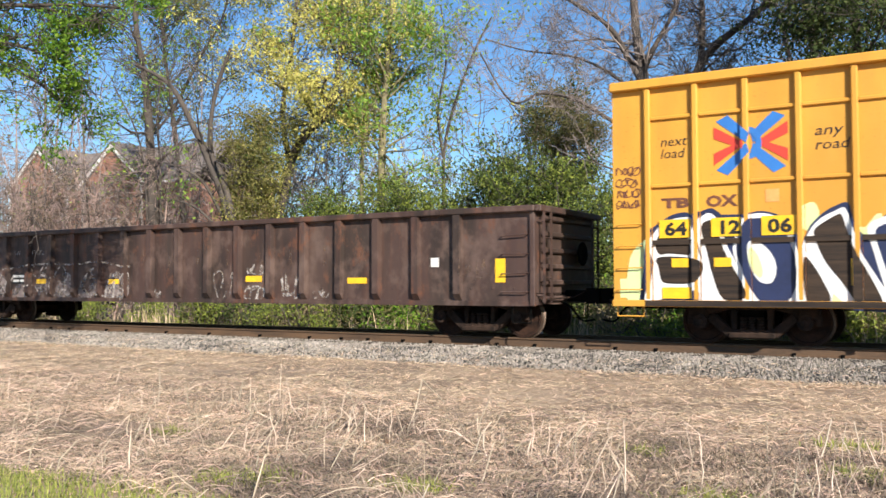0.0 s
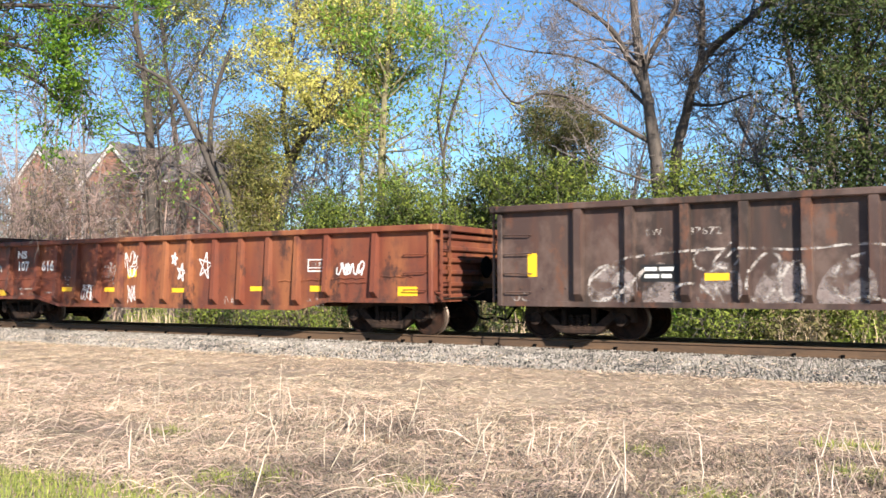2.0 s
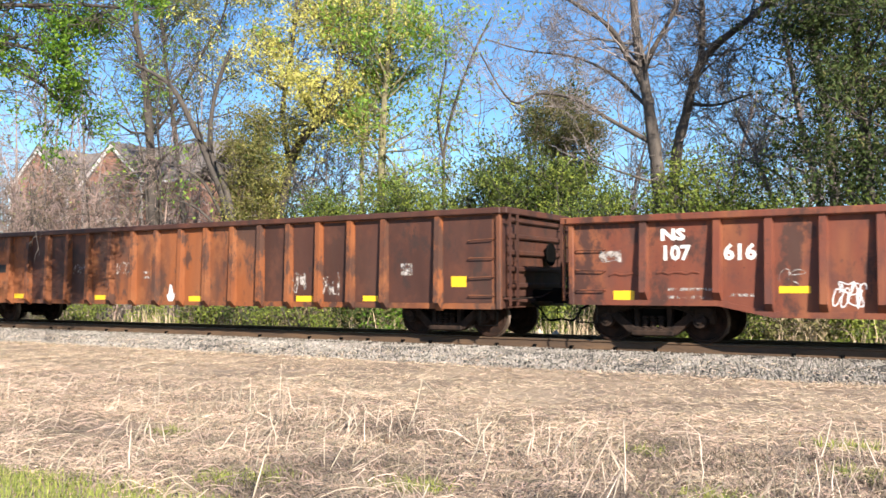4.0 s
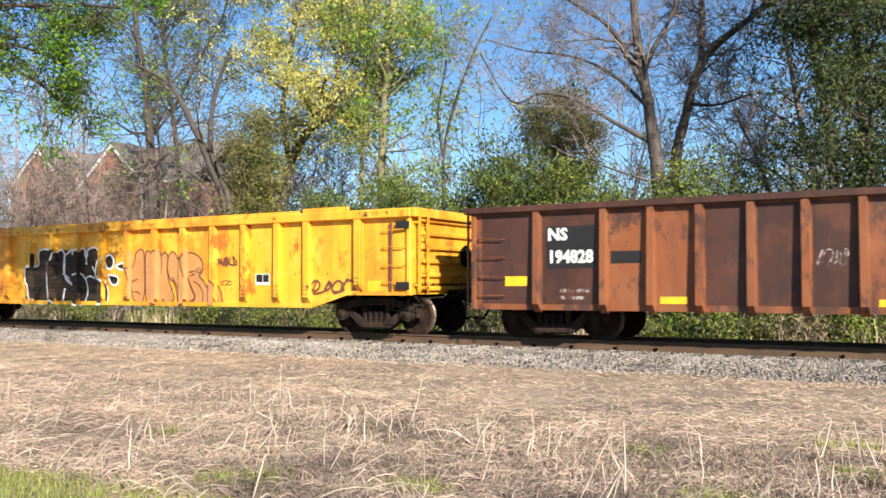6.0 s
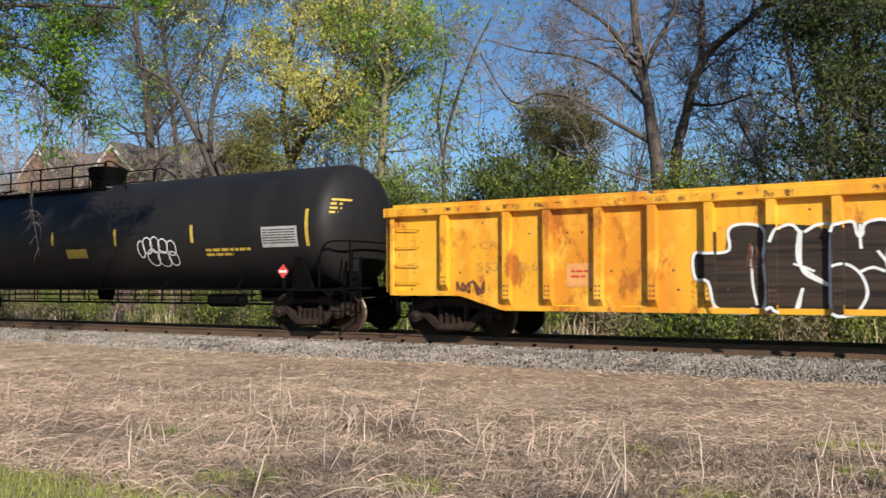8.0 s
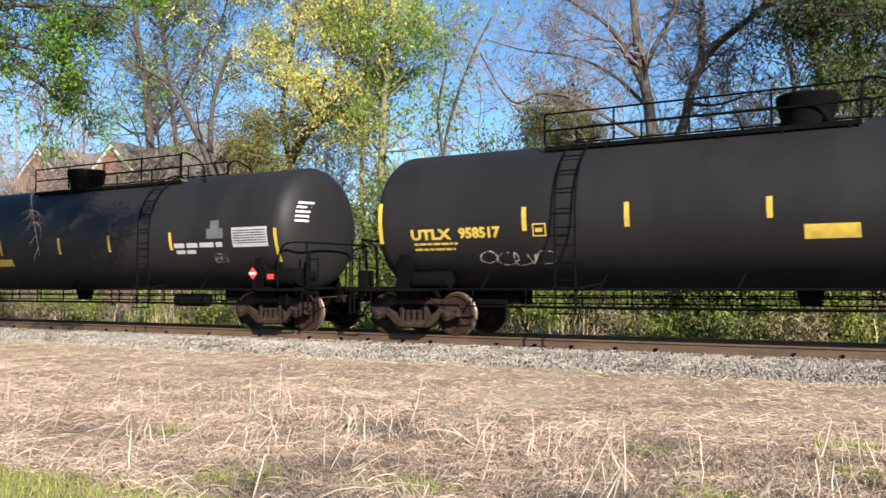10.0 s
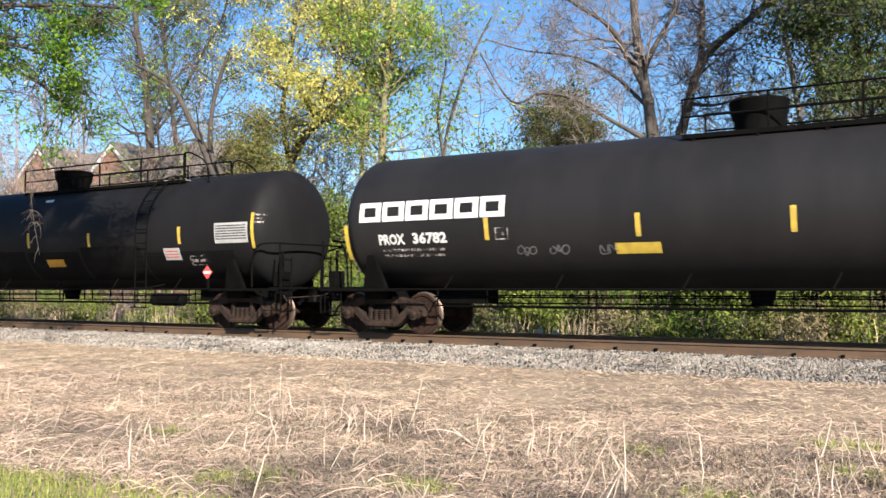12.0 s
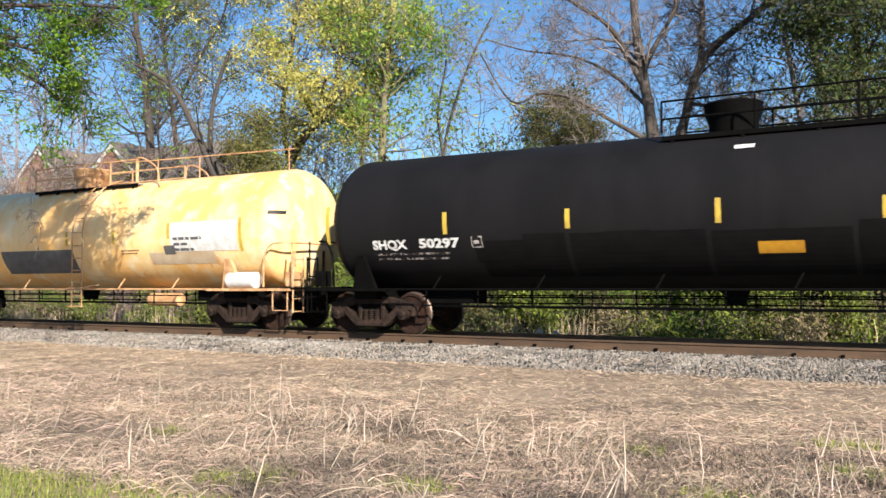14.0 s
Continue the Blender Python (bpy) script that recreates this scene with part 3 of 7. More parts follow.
def gondola_dark():
    ribs = lin(-8.15, 8.15, 17)
    car = gondola("gondola_car", 49.61, 9.88, ribs, 2.66, 0.67, 0.67, (6, 7), PAINT_A, "long dark brown steel gondola with scrawled graffiti and many ribs", 8.37, rib_w=0.15, rib_d=0.13)
    for x, z, w, h in ((-9.24, 1.25, 0.2, 0.46), (-5.79, 1.16, 0.43, 0.13), (-2.69, 1.14, 0.46, 0.13), (2.25, 1.18, 0.52, 0.14), (5.29, 1.13, 0.53, 0.13), (8.99, 1.14, 0.23, 0.48)):
        patch(car, "reflector", x, x + w, z, z + h, SIDE, YELLOW)
    patch(car, "stencil_panel", 7.47, 7.67, 1.47, 1.66, SIDE, WHITE)
    lettering(car, "KW", 0.14, -6.85, 1.98, SIDE, WHITE_WORN, width=0.3)
    lettering(car, "87672", 0.14, -6.08, 1.98, SIDE, WHITE_WORN, width=0.6)
    lettering(car, "UC", 0.19, -9.58, 0.77, SIDE, WHITE_WORN, width=0.35)
    patch(car, "black_field", -6.95, -6.25, 1.14, 1.46, SIDE, BLACK)
    rows_of_bars(car, -6.88, 1.34, SIDE - 0.004, [0.56, 0.5], WHITE, 0.07, 0.06, seed=5)
    D, Q = 0.09, over(0.13)
    haze = dict(ribs=ribs, rib_half=D, rib_y=Q)
    for i, (x, z, w, h, k, lw) in enumerate(((-7.95, 0.72, 1.1, 0.85, 3, 0.05), (-6.0, 1.35, 0.8, 0.45, 3, 0.04), (-5.0, 0.75, 0.9, 0.9, 3, 0.05), (-3.6, 0.72, 1.3, 0.9, 4, 0.05), (-2.5, 0.72, 0.6, 0.8, 3, 0.04), (-6.3, 0.7, 0.9, 0.5, 4, 0.045), (1.15, 0.8, 0.7, 0.75, 5, 0.03), (2.22, 0.74, 0.6, 0.32, 6, 0.04), (2.3, 1.36, 0.5, 0.25, 5, 0.035), (3.3, 0.8, 0.65, 0.55, 8, 0.035), (4.32, 0.8, 0.45, 0.2, 6, 0.02), (8.1, 1.2, 0.7, 0.55, 9, 0.02))):
        scribble(car, x, z, w, h, SIDE - 0.003, WHITE_WORN if i != 11 else LEAF_TAN_PAINT, i + 3, lw, k, **haze)
    arc = round_path([(-7.95, 1.15), (-7.3, 1.55), (-6.2, 1.68), (-5.2, 1.72), (-4.2, 1.68), (-3.2, 1.75), (-2.2, 1.62), (-1.7, 1.6)], 5)
    for a, b in zip(arc, arc[1:]):
        spray(car, "graffiti_line", line_of([a, b], 0.045), SIDE, WHITE_WORN, ribs, D, Q)
    for x, w in ((-7.9, 0.85), (-6.9, 0.6), (-5.9, 0.75), (-4.9, 0.8), (-3.9, 0.85), (-2.8, 0.9)):
        spray(car, "graffiti_fill", round_path([(x, 0.74), (x + 0.05, 1.2), (x + w * 0.5, 1.5), (x + w, 1.25), (x + w * 0.9, 0.74)], 3, True), SIDE + 0.002, GHOST, ribs, D, Q + 0.002)
    spray(car, "graffiti_arrow", [(-0.85, 1.02), (-0.75, 1.02), (-0.74, 0.85), (-0.66, 0.92), (-0.8, 0.72), (-0.93, 0.92), (-0.86, 0.85)], SIDE, WHITE_WORN)
    for k, x in enumerate(lin(-1.9, 5.6, 16)):
        h = 0.42
        if min(abs(x - r) for r in ribs) > 0.17:
            bar_shape = [(x, 1.55), (x + 0.07, 1.55), (x + 0.09, 1.55 + h), (x + 0.02, 1.55 + h)] if k % 3 else line_of([(x, 1.55), (x + 0.12, 1.55 + h), (x + 0.2, 1.6)], 0.05)
            spray(car, "ghost_letter", bar_shape, SIDE, LEAF_TAN_PAINT)
    for x in lin(-9.4, 9.4, 40):
        if min(abs(x - r) for r in ribs) > 0.12:
            part("rivet", RIVET, PAINT_A, car).location = (x, -HALF_W - 0.004, 1.02)
    return car


def gondola_red():
    ribs = [-6.53] + lin(-5.21, 5.21, 13) + [6.53]
    car = gondola("gondola_car", 30.195, 8.0, ribs, 2.37, 0.52, 0.71, (4.3, 5.2), PAINT_B, "rust-red short steel gondola with stars and numbers sprayed on its ribs", 6.53, rib_w=0.12, rib_d=0.09, taper=0.09)
    lettering(car, "NS", 0.20, -6.23, 1.90, SIDE, WHITE, bold=0.014, width=0.46)
    lettering(car, "107", 0.26, -6.23, 1.54, SIDE, WHITE, bold=0.014, width=0.56)
    lettering(car, "616", 0.27, -5.11, 1.53, SIDE, WHITE, bold=0.014, width=0.56)
    patch(car, "stencil_panel", -7.40, -6.97, 1.51, 1.72, SIDE, WHITE_WORN)
    for x, z, w, h in ((-7.13, 0.78, 0.4, 0.2), (-4.19, 0.94, 0.5, 0.12), (-2.39, 0.93, 0.43, 0.12), (0.19, 0.92, 0.5, 0.11), (2.86, 0.96, 0.48, 0.11), (4.69, 0.95, 0.45, 0.13), (7.1, 0.86, 0.5, 0.2)):
        patch(car, "reflector", x, x + w, z, z + h, SIDE, YELLOW)
    x = 4.62
    for a in ((x, x + 0.49, 1.40, 1.43), (x, x + 0.49, 1.66, 1.69), (x, x + 0.03, 1.43, 1.66), (x + 0.46, x + 0.49, 1.43, 1.66), (x + 0.03, x + 0.46, 1.48, 1.50)):
        patch(car, "stencil_frame", *a, SIDE, WHITE)
    rows_of_bars(car, x + 0.08, 1.53, SIDE, [0.32], WHITE_WORN, 0.09)
    for k, (x, z, r) in enumerate(((0.28, 1.77, 0.15), (0.53, 1.42, 0.21), (1.37, 1.58, 0.31))):
        star = [(x + r * 0.8 * math.sin(i * 4 * math.pi / 5 + 0.2), z + 1.15 * r * math.cos(i * 4 * math.pi / 5 + 0.2)) for i in range(6)]
        for p, q in zip(star, star[1:]):
            spray(car, "graffiti_star_line", line_of([p, q], 0.028 if k == 2 else 0.035), SIDE, SPRAY_WHITE)
    for i, (x, z, w, h, k, mat, lw) in enumerate(((5.47, 1.33, 0.72, 0.30, 14, SPRAY_WHITE, 0.028), (-3.35, 0.64, 0.5, 0.42, 9, SPRAY_WHITE, 0.018), (-3.25, 0.9, 0.4, 0.22, 7, SPRAY_WHITE, 0.016), (-2.42, 1.15, 0.45, 0.55, 8, WHITE_WORN, 0.025), (-1.56, 1.55, 0.5, 0.42, 6, SPRAY_WHITE, 0.022), (-1.5, 1.3, 0.45, 0.3, 7, SPRAY_WHITE, 0.02), (-1.48, 0.64, 0.3, 0.45, 5, SPRAY_WHITE, 0.018), (-1.45, 1.32, 0.32, 0.2, 8, YELLOW, 0.045), (1.98, 0.62, 0.6, 0.25, 6, WHITE_WORN, 0.015), (4.6, 0.6, 0.5, 0.2, 6, WHITE_WORN, 0.015), (-4.2, 1.1, 0.4, 0.3, 4, WHITE_WORN, 0.015))):
        scribble(car, x, z, w, h, SIDE - 0.002 * (i % 3), mat, i + 21, lw, k)
    rows_of_bars(car, -6.1, 0.98, SIDE, [0.8, 0.75], WHITE_WORN, 0.05, 0.09, seed=8)
    rows_of_bars(car, -5.0, 0.88, SIDE, [0.4], WHITE_WORN, 0.05, 0.09, seed=18)
    for a, z in ((-7.2, 1.28), (-6.3, 1.3), (3.75, 1.2), (4.6, 1.22), (5.45, 1.25), (5.5, 1.15), (6.7, 1.28)):
        line = [(a + 0.11 * i, z + 0.02 * math.sin(i * 2.3 + a)) for i in range(8)]
        part("crease", tube(bmesh.new(), [(p, -HALF_W - 0.003, q) for p, q in line], 0.022, 6), PAINT_B, car, smooth=True)
    return car


def gondola_brown():
    ribs = [-8.46, -7.09] + lin(-6.19, 6.19, 15) + [7.09, 8.46]
    car = gondola("gondola_car", 10.81, 9.92, ribs, 2.65, 0.60, 0.60, (6, 7), PAINT_N, "long brown and orange-rust steel gondola with white numbers", 8.35, rib_w=0.12, rib_d=0.11, rib_low=0.12, end_paint=PAINT_N_END, taper=0.06, chord_paint=PAINT_N_END)
    edges = [-9.8] + ribs + [9.8]
    for k in (0, 1, 4, 5, 6, 14, 15, 16, 17, 18, 19):
        patch(car, "panel_sheet", edges[k] + 0.10, edges[k + 1] - 0.10, 0.72, 2.49, SIDE + 0.003, PAINT_N_END)
    patch(car, "black_field", -8.28, -7.28, 1.41, 2.22, SIDE, BLACK)
    lettering(car, "NS", 0.23, -8.25, 1.96, SIDE - 0.004, WHITE, bold=0.014, width=0.42)
    lettering(car, "194828", 0.24, -8.25, 1.52, SIDE - 0.004, WHITE, bold=0.014, width=0.94)
    patch(car, "black_field", -6.97, -6.38, 1.49, 1.72, SIDE, BLACK)
    for x, z, w, h in ((-9.18, 1.07, 0.48, 0.19), (-6.04, 0.74, 0.5, 0.13), (-2.46, 0.72, 0.52, 0.12), (1.12, 0.70, 0.5, 0.13), (4.6, 0.72, 0.5, 0.13), (6.5, 0.74, 0.4, 0.12), (8.75, 1.05, 0.36, 0.22)):
        patch(car, "reflector", x, x + w, z, z + h, SIDE, YELLOW)
    spray(car, "graffiti_arrow", [(0.44, 1.12), (0.50, 1.12), (0.51, 0.84), (0.62, 0.90), (0.60, 0.78), (0.48, 0.62), (0.36, 0.76), (0.33, 0.88), (0.43, 0.84)], SIDE, SPRAY_WHITE)
    rows_of_bars(car, -8.0, 0.95, SIDE, [0.6, 0.5], WHITE_WORN, 0.06, 0.08, seed=4)
    rows_of_bars(car, -0.55, 1.40, SIDE, [0.4, 0.3], WHITE_WORN, 0.06, 0.06, seed=9)
    patch(car, "stencil_panel", 7.5, 7.8, 1.3, 1.55, SIDE, WHITE_WORN)
    for i, (x, z, w, h, lw) in enumerate(((4.5, 0.95, 0.4, 0.5, 0.03), (5.4, 0.85, 0.45, 0.5, 0.03), (-3.4, 1.4, 0.5, 0.3, 0.015), (-1.6, 1.4, 0.5, 0.3, 0.015))):
        scribble(car, x, z, w, h, SIDE, WHITE_WORN, i + 60, lw, 7)
    return car


def gondola_yellow():
    ribs = [-8.54, -7.10] + lin(-6.21, 6.21, 13) + [7.10, 8.54]
    car = gondola("gondola_car", -10.5, 9.91, ribs, 2.74, 0.58, 0.87, (7.2, 8.2), PAINT_Y, "weathered yellow steel gondola with large graffiti letters", 8.65, rib_w=0.15, rib_d=0.13, chord=0.20)
    for a, b in ((-9.8, -4.2), (-4.1, 1.6), (1.7, 6.9), (7.0, 8.3)):
        part("top_extension", boxes((a, b, -HALF_W - 0.11, -HALF_W - 0.06, 2.70, 2.80 + (0.04 if b > 8 else 0)), bevel=0.01), PAINT_Y, car)
    R, RY = 0.085, over(0.13)
    for x, z, w, h in ((-9.85, 0.90, 0.42, 0.16), (-4.75, 0.60, 0.5, 0.1), (4.5, 0.60, 0.6, 0.12), (-0.9, 0.60, 0.5, 0.1), (8.76, 0.92, 0.36, 0.27), (-6.1, 0.6, 0.5, 0.1)):
        patch(car, "reflector", x, x + w, z, z + h, SIDE, YELLOW)
    lettering(car, "CR", 0.17, -7.75, 1.82, SIDE, FADED_DARK, width=0.42)
    lettering(car, "553", 0.18, -7.82, 1.37, SIDE, FADED_DARK, width=0.52)
    lettering(car, "6-6", 0.18, -6.87, 1.37, SIDE, FADED_DARK, width=0.42)
    patch(car, "sign_plate", 5.48, 5.93, 1.10, 1.37, SIDE, WHITE)
    patch(car, "sign_field", 5.51, 5.70, 1.17, 1.35, SIDE - 0.004, BLACK)
    patch(car, "sign_field", 5.72, 5.90, 1.17, 1.35, SIDE - 0.004, BLACK)
    patch(car, "faded_panel", -5.85, -5.25, 1.05, 1.5, SIDE, FADED)
    rows_of_bars(car, -5.75, 1.33, SIDE - 0.004, [0.35, 0.3], RED, 0.04, 0.06, seed=14)

    for x in (8.66, 9.42):
        part("ladder_stile", boxes((x - 0.03, x + 0.03, -HALF_W - 0.09, -HALF_W - 0.05, 0.98, 2.46), bevel=0.008), SPRAY_BROWN if x > 9 else PAINT_Y, car)
    for z in (1.0, 2.3):
        part("hinge_block", boxes((9.55, 9.9, -HALF_W - 0.10, -HALF_W - 0.071, z, z + 0.16), bevel=0.01), BLACK, car)
    for r in ribs:
        for k in range(4):
            for dx in (-0.035, 0.035):
                part("rivet", RIVET_DARK, BLACK, car).location = (r + dx, -HALF_W - 0.128, (0.98 if abs(r) > 8.2 else 0.80) + 0.09 * k)
    for k in range(40):
        rng = random.Random(k)
        part("rivet", RIVET_DARK, BLACK, car).location = (rng.uniform(-9.6, 8.4), -HALF_W - 0.002, rng.choice((1.0, 1.35, 1.7, 2.1, 2.35)))

    def blob(points, fill, rim, rim_mat, name):
        path = round_path(points, 4, True)
        spray(car, name, path, SIDE - 0.003, fill, ribs, R, RY - 0.003)
        stroke(car, path + path[:2], rim, SIDE - 0.006, rim_mat, ribs, R, RY - 0.006, name + "_outline")
    spray(car, "graffiti_ground", round_path([(-2.79, 1.93), (-2.59, 2.1), (-1.58, 2.09), (-1.14, 2.0), (-0.88, 2.07), (-0.55, 2.07), (-0.39, 1.87), (-0.4, 0.96), (-0.53, 0.67), (-2.71, 0.59), (-2.99, 0.75), (-2.89, 1.34)], 3, True), SIDE - 0.001, SPRAY_BLACK, ribs, R, RY - 0.001)
    blob([(-3.4, 1.63), (-3.12, 1.64), (-2.79, 1.69), (-2.8, 2.01), (-2.65, 2.13), (-2.31, 2.11), (-2.18, 1.95), (-2.22, 1.53), (-2.18, 0.95), (-2.28, 0.64), (-2.71, 0.59), (-3.01, 0.69), (-3.13, 1.14), (-3.38, 1.2)], SPRAY_BLACK, 0.05, SPRAY_WHITE, "graffiti_letter")
    stroke(car, round_path([(-2.09, 1.82), (-1.98, 2.03), (-1.76, 2.1), (-1.63, 1.98)], 5), 0.05, SIDE - 0.008, SPRAY_WHITE, ribs, R, RY - 0.008)
    stroke(car, round_path([(-1.63, 1.98), (-1.67, 1.62), (-1.59, 1.37), (-1.19, 1.08)], 5), 0.05, SIDE - 0.008, SPRAY_WHITE, ribs, R, RY - 0.008)
    stroke(car, round_path([(-1.54, 1.97), (-1.35, 2.08), (-1.14, 2.09)], 5), 0.05, SIDE - 0.008, SPRAY_WHITE, ribs, R, RY - 0.008)
    stroke(car, round_path([(-1.71, 0.63), (-1.65, 0.84), (-1.59, 1.01)], 5), 0.05, SIDE - 0.008, SPRAY_WHITE, ribs, R, RY - 0.008)
    stroke(car, round_path([(-2.42, 0.67), (-2.22, 0.64), (-2.09, 0.7), (-1.96, 0.62), (-1.42, 0.61)], 5), 0.05, SIDE - 0.008, SPRAY_WHITE, ribs, R, RY - 0.008)
    for k, mat in ((3, SPRAY_BLACK), (4, SPRAY_BLACK), (5, SPRAY_BLACK), (7, SPRAY_TAN), (8, SPRAY_TAN), (9, SPRAY_TAN)):
        r = ribs[k + 2]
        for w in (-1, 1):
            bm = bmesh.new()
            bm.faces.new([bm.verts.new(q) for q in ((r + w * 0.082, RY, 0.75), (r + w * 0.102, SIDE, 0.75), (r + w * 0.102, SIDE, 2.02), (r + w * 0.082, RY, 2.02))])
            part("graffiti_rib_side", bm, mat, car)
    blob([(-1.13, 1.96), (-1.0, 2.08), (-0.8, 2.11), (-0.74, 1.9), (-0.67, 1.9), (-0.62, 2.08), (-0.33, 2.13), (-0.17, 1.94), (-0.28, 1.68), (-0.31, 1.41), (-0.24, 1.31), (0.03, 1.25), (0.19, 1.04), (0.21, 0.75), (0.06, 0.61), (-0.7, 0.6), (-1.12, 0.6), (-1.16, 1.14)], SPRAY_BLACK, 0.05, SPRAY_WHITE, "graffiti_letter")
    blob([(0.07, 1.8), (0.16, 1.9), (0.31, 1.91), (0.42, 1.77), (0.39, 1.6), (0.24, 1.54), (0.13, 1.61)], SPRAY_BLACK, 0.055, SPRAY_WHITE, "graffiti_dot")
    blob([(0.22, 1.37), (0.39, 1.37), (0.58, 1.33), (0.62, 1.21), (0.5, 1.11), (0.33, 1.15)], SPRAY_BLACK, 0.055, SPRAY_WHITE, "graffiti_dot")
    blob([(0.52, 1.61), (0.73, 1.69), (0.92, 1.65), (0.92, 1.53), (0.73, 1.52)], SPRAY_BLACK, 0.055, SPRAY_WHITE, "graffiti_dot")
    blob([(0.99, 1.55), (1.15, 1.57), (1.25, 1.75), (1.3, 1.95), (1.48, 2.05), (1.6, 1.94), (1.63, 1.54), (1.64, 0.94), (1.54, 0.66), (1.34, 0.62), (1.19, 0.79), (1.14, 1.09), (1.1, 1.35)], SPRAY_TAN, 0.04, SPRAY_BROWN, "graffiti_letter")
    blob([(1.67, 1.94), (1.83, 1.98), (1.99, 1.92), (2.09, 2.0), (2.21, 1.95), (2.25, 1.87), (2.38, 1.94), (2.5, 1.82), (2.47, 1.53), (2.53, 1.24), (2.69, 0.9), (2.74, 0.78), (2.61, 0.66), (2.43, 0.61), (2.33, 0.74), (2.24, 0.61), (1.98, 0.63), (1.83, 0.6), (1.7, 0.74), (1.67, 1.34)], SPRAY_TAN, 0.04, SPRAY_BROWN, "graffiti_letter")
    blob([(2.52, 1.84), (2.66, 1.96), (2.8, 1.87), (2.85, 1.76), (2.92, 1.84), (3.03, 1.83), (3.08, 1.62), (3.17, 1.38), (3.32, 1.05), (3.46, 0.81), (3.36, 0.72), (3.1, 0.62), (2.89, 0.64), (2.82, 0.95), (2.71, 1.19), (2.59, 1.26), (2.48, 1.53)], SPRAY_TAN, 0.04, SPRAY_BROWN, "graffiti_letter")
    blob([(3.1, 1.83), (3.29, 1.92), (3.56, 1.84), (3.73, 1.65), (3.71, 1.44), (3.61, 1.33), (3.78, 1.2), (3.9, 1.05), (4.0, 1.2), (4.15, 1.18), (4.33, 0.98), (4.39, 0.78), (4.34, 0.63), (3.41, 0.61), (3.48, 0.81), (3.33, 1.09), (3.17, 1.38), (3.08, 1.62)], SPRAY_TAN, 0.04, SPRAY_BROWN, "graffiti_letter")
    stroke(car, round_path([(-0.7, 2.06), (-0.7, 1.88), (-0.69, 1.68)], 5), 0.045, SIDE - 0.008, SPRAY_WHITE, ribs, R, RY - 0.008)
    stroke(car, round_path([(-1.15, 1.38), (-0.92, 1.42), (-0.7, 1.25), (-0.61, 0.93), (-0.75, 0.63)], 5), 0.045, SIDE - 0.008, SPRAY_WHITE, ribs, R, RY - 0.008)
    stroke(car, round_path([(-0.69, 1.3), (-0.52, 1.36), (-0.35, 1.3)], 5), 0.045, SIDE - 0.008, SPRAY_WHITE, ribs, R, RY - 0.008)
    stroke(car, round_path([(-0.44, 1.62), (-0.33, 1.46), (-0.27, 1.31)], 5), 0.045, SIDE - 0.008, SPRAY_WHITE, ribs, R, RY - 0.008)
    stroke(car, round_path([(-1.6, 1.98), (-1.62, 1.48), (-1.54, 1.26), (-1.21, 1.08)], 5), 0.045, SIDE - 0.008, SPRAY_WHITE, ribs, R, RY - 0.008)
    stroke(car, round_path([(-1.61, 0.98), (-1.64, 0.76), (-1.69, 0.61)], 5), 0.045, SIDE - 0.008, SPRAY_WHITE, ribs, R, RY - 0.008)
    stroke(car, round_path([(-1.72, 1.43), (-1.54, 1.37), (-1.41, 1.31)], 5), 0.04, SIDE - 0.008, SPRAY_WHITE, ribs, R, RY - 0.008)
    stroke(car, round_path([(-2.41, 1.73), (-2.4, 1.14), (-2.33, 0.75)], 5), 0.04, SIDE - 0.008, SPRAY_WHITE, ribs, R, RY - 0.008)
    stroke(car, round_path([(2.25, 1.88), (2.27, 1.63), (2.25, 1.42)], 5), 0.032, SIDE - 0.008, SPRAY_BROWN, ribs, R, RY - 0.008)
    stroke(car, round_path([(2.68, 1.3), (2.79, 1.14), (2.89, 0.99)], 5), 0.032, SIDE - 0.008, SPRAY_BROWN, ribs, R, RY - 0.008)
    stroke(car, round_path([(3.41, 1.2), (3.63, 1.09), (3.76, 0.86), (3.7, 0.63)], 5), 0.032, SIDE - 0.008, SPRAY_BROWN, ribs, R, RY - 0.008)
    stroke(car, round_path([(1.1, 1.14), (1.22, 1.22), (1.37, 1.26)], 5), 0.032, SIDE - 0.008, SPRAY_BROWN, ribs, R, RY - 0.008)
    stroke(car, round_path([(3.26, 1.42), (3.46, 1.46)], 5), 0.032, SIDE - 0.008, SPRAY_BROWN, ribs, R, RY - 0.008)
    stroke(car, round_path([(3.28, 1.33), (3.47, 1.38)], 5), 0.032, SIDE - 0.008, SPRAY_BROWN, ribs, R, RY - 0.008)
    stroke(car, round_path([(3.35, 1.46), (3.38, 1.35)], 5), 0.032, SIDE - 0.008, SPRAY_BROWN, ribs, R, RY - 0.008)
    stroke(car, round_path([(1.22, 0.92), (1.36, 0.94), (1.46, 0.88)], 5), 0.032, SIDE - 0.008, SPRAY_BROWN, ribs, R, RY - 0.008)
    rng = random.Random(12)
    for i in range(46):
        x = rng.uniform(-9.7, 9.7)
        w = rng.uniform(0.03, 0.2)
        patch(car, "rust_chip", x, x + w, 2.57 + rng.uniform(0, 0.1), 2.69, -HALF_W - 0.1425, RUST_CHIP)
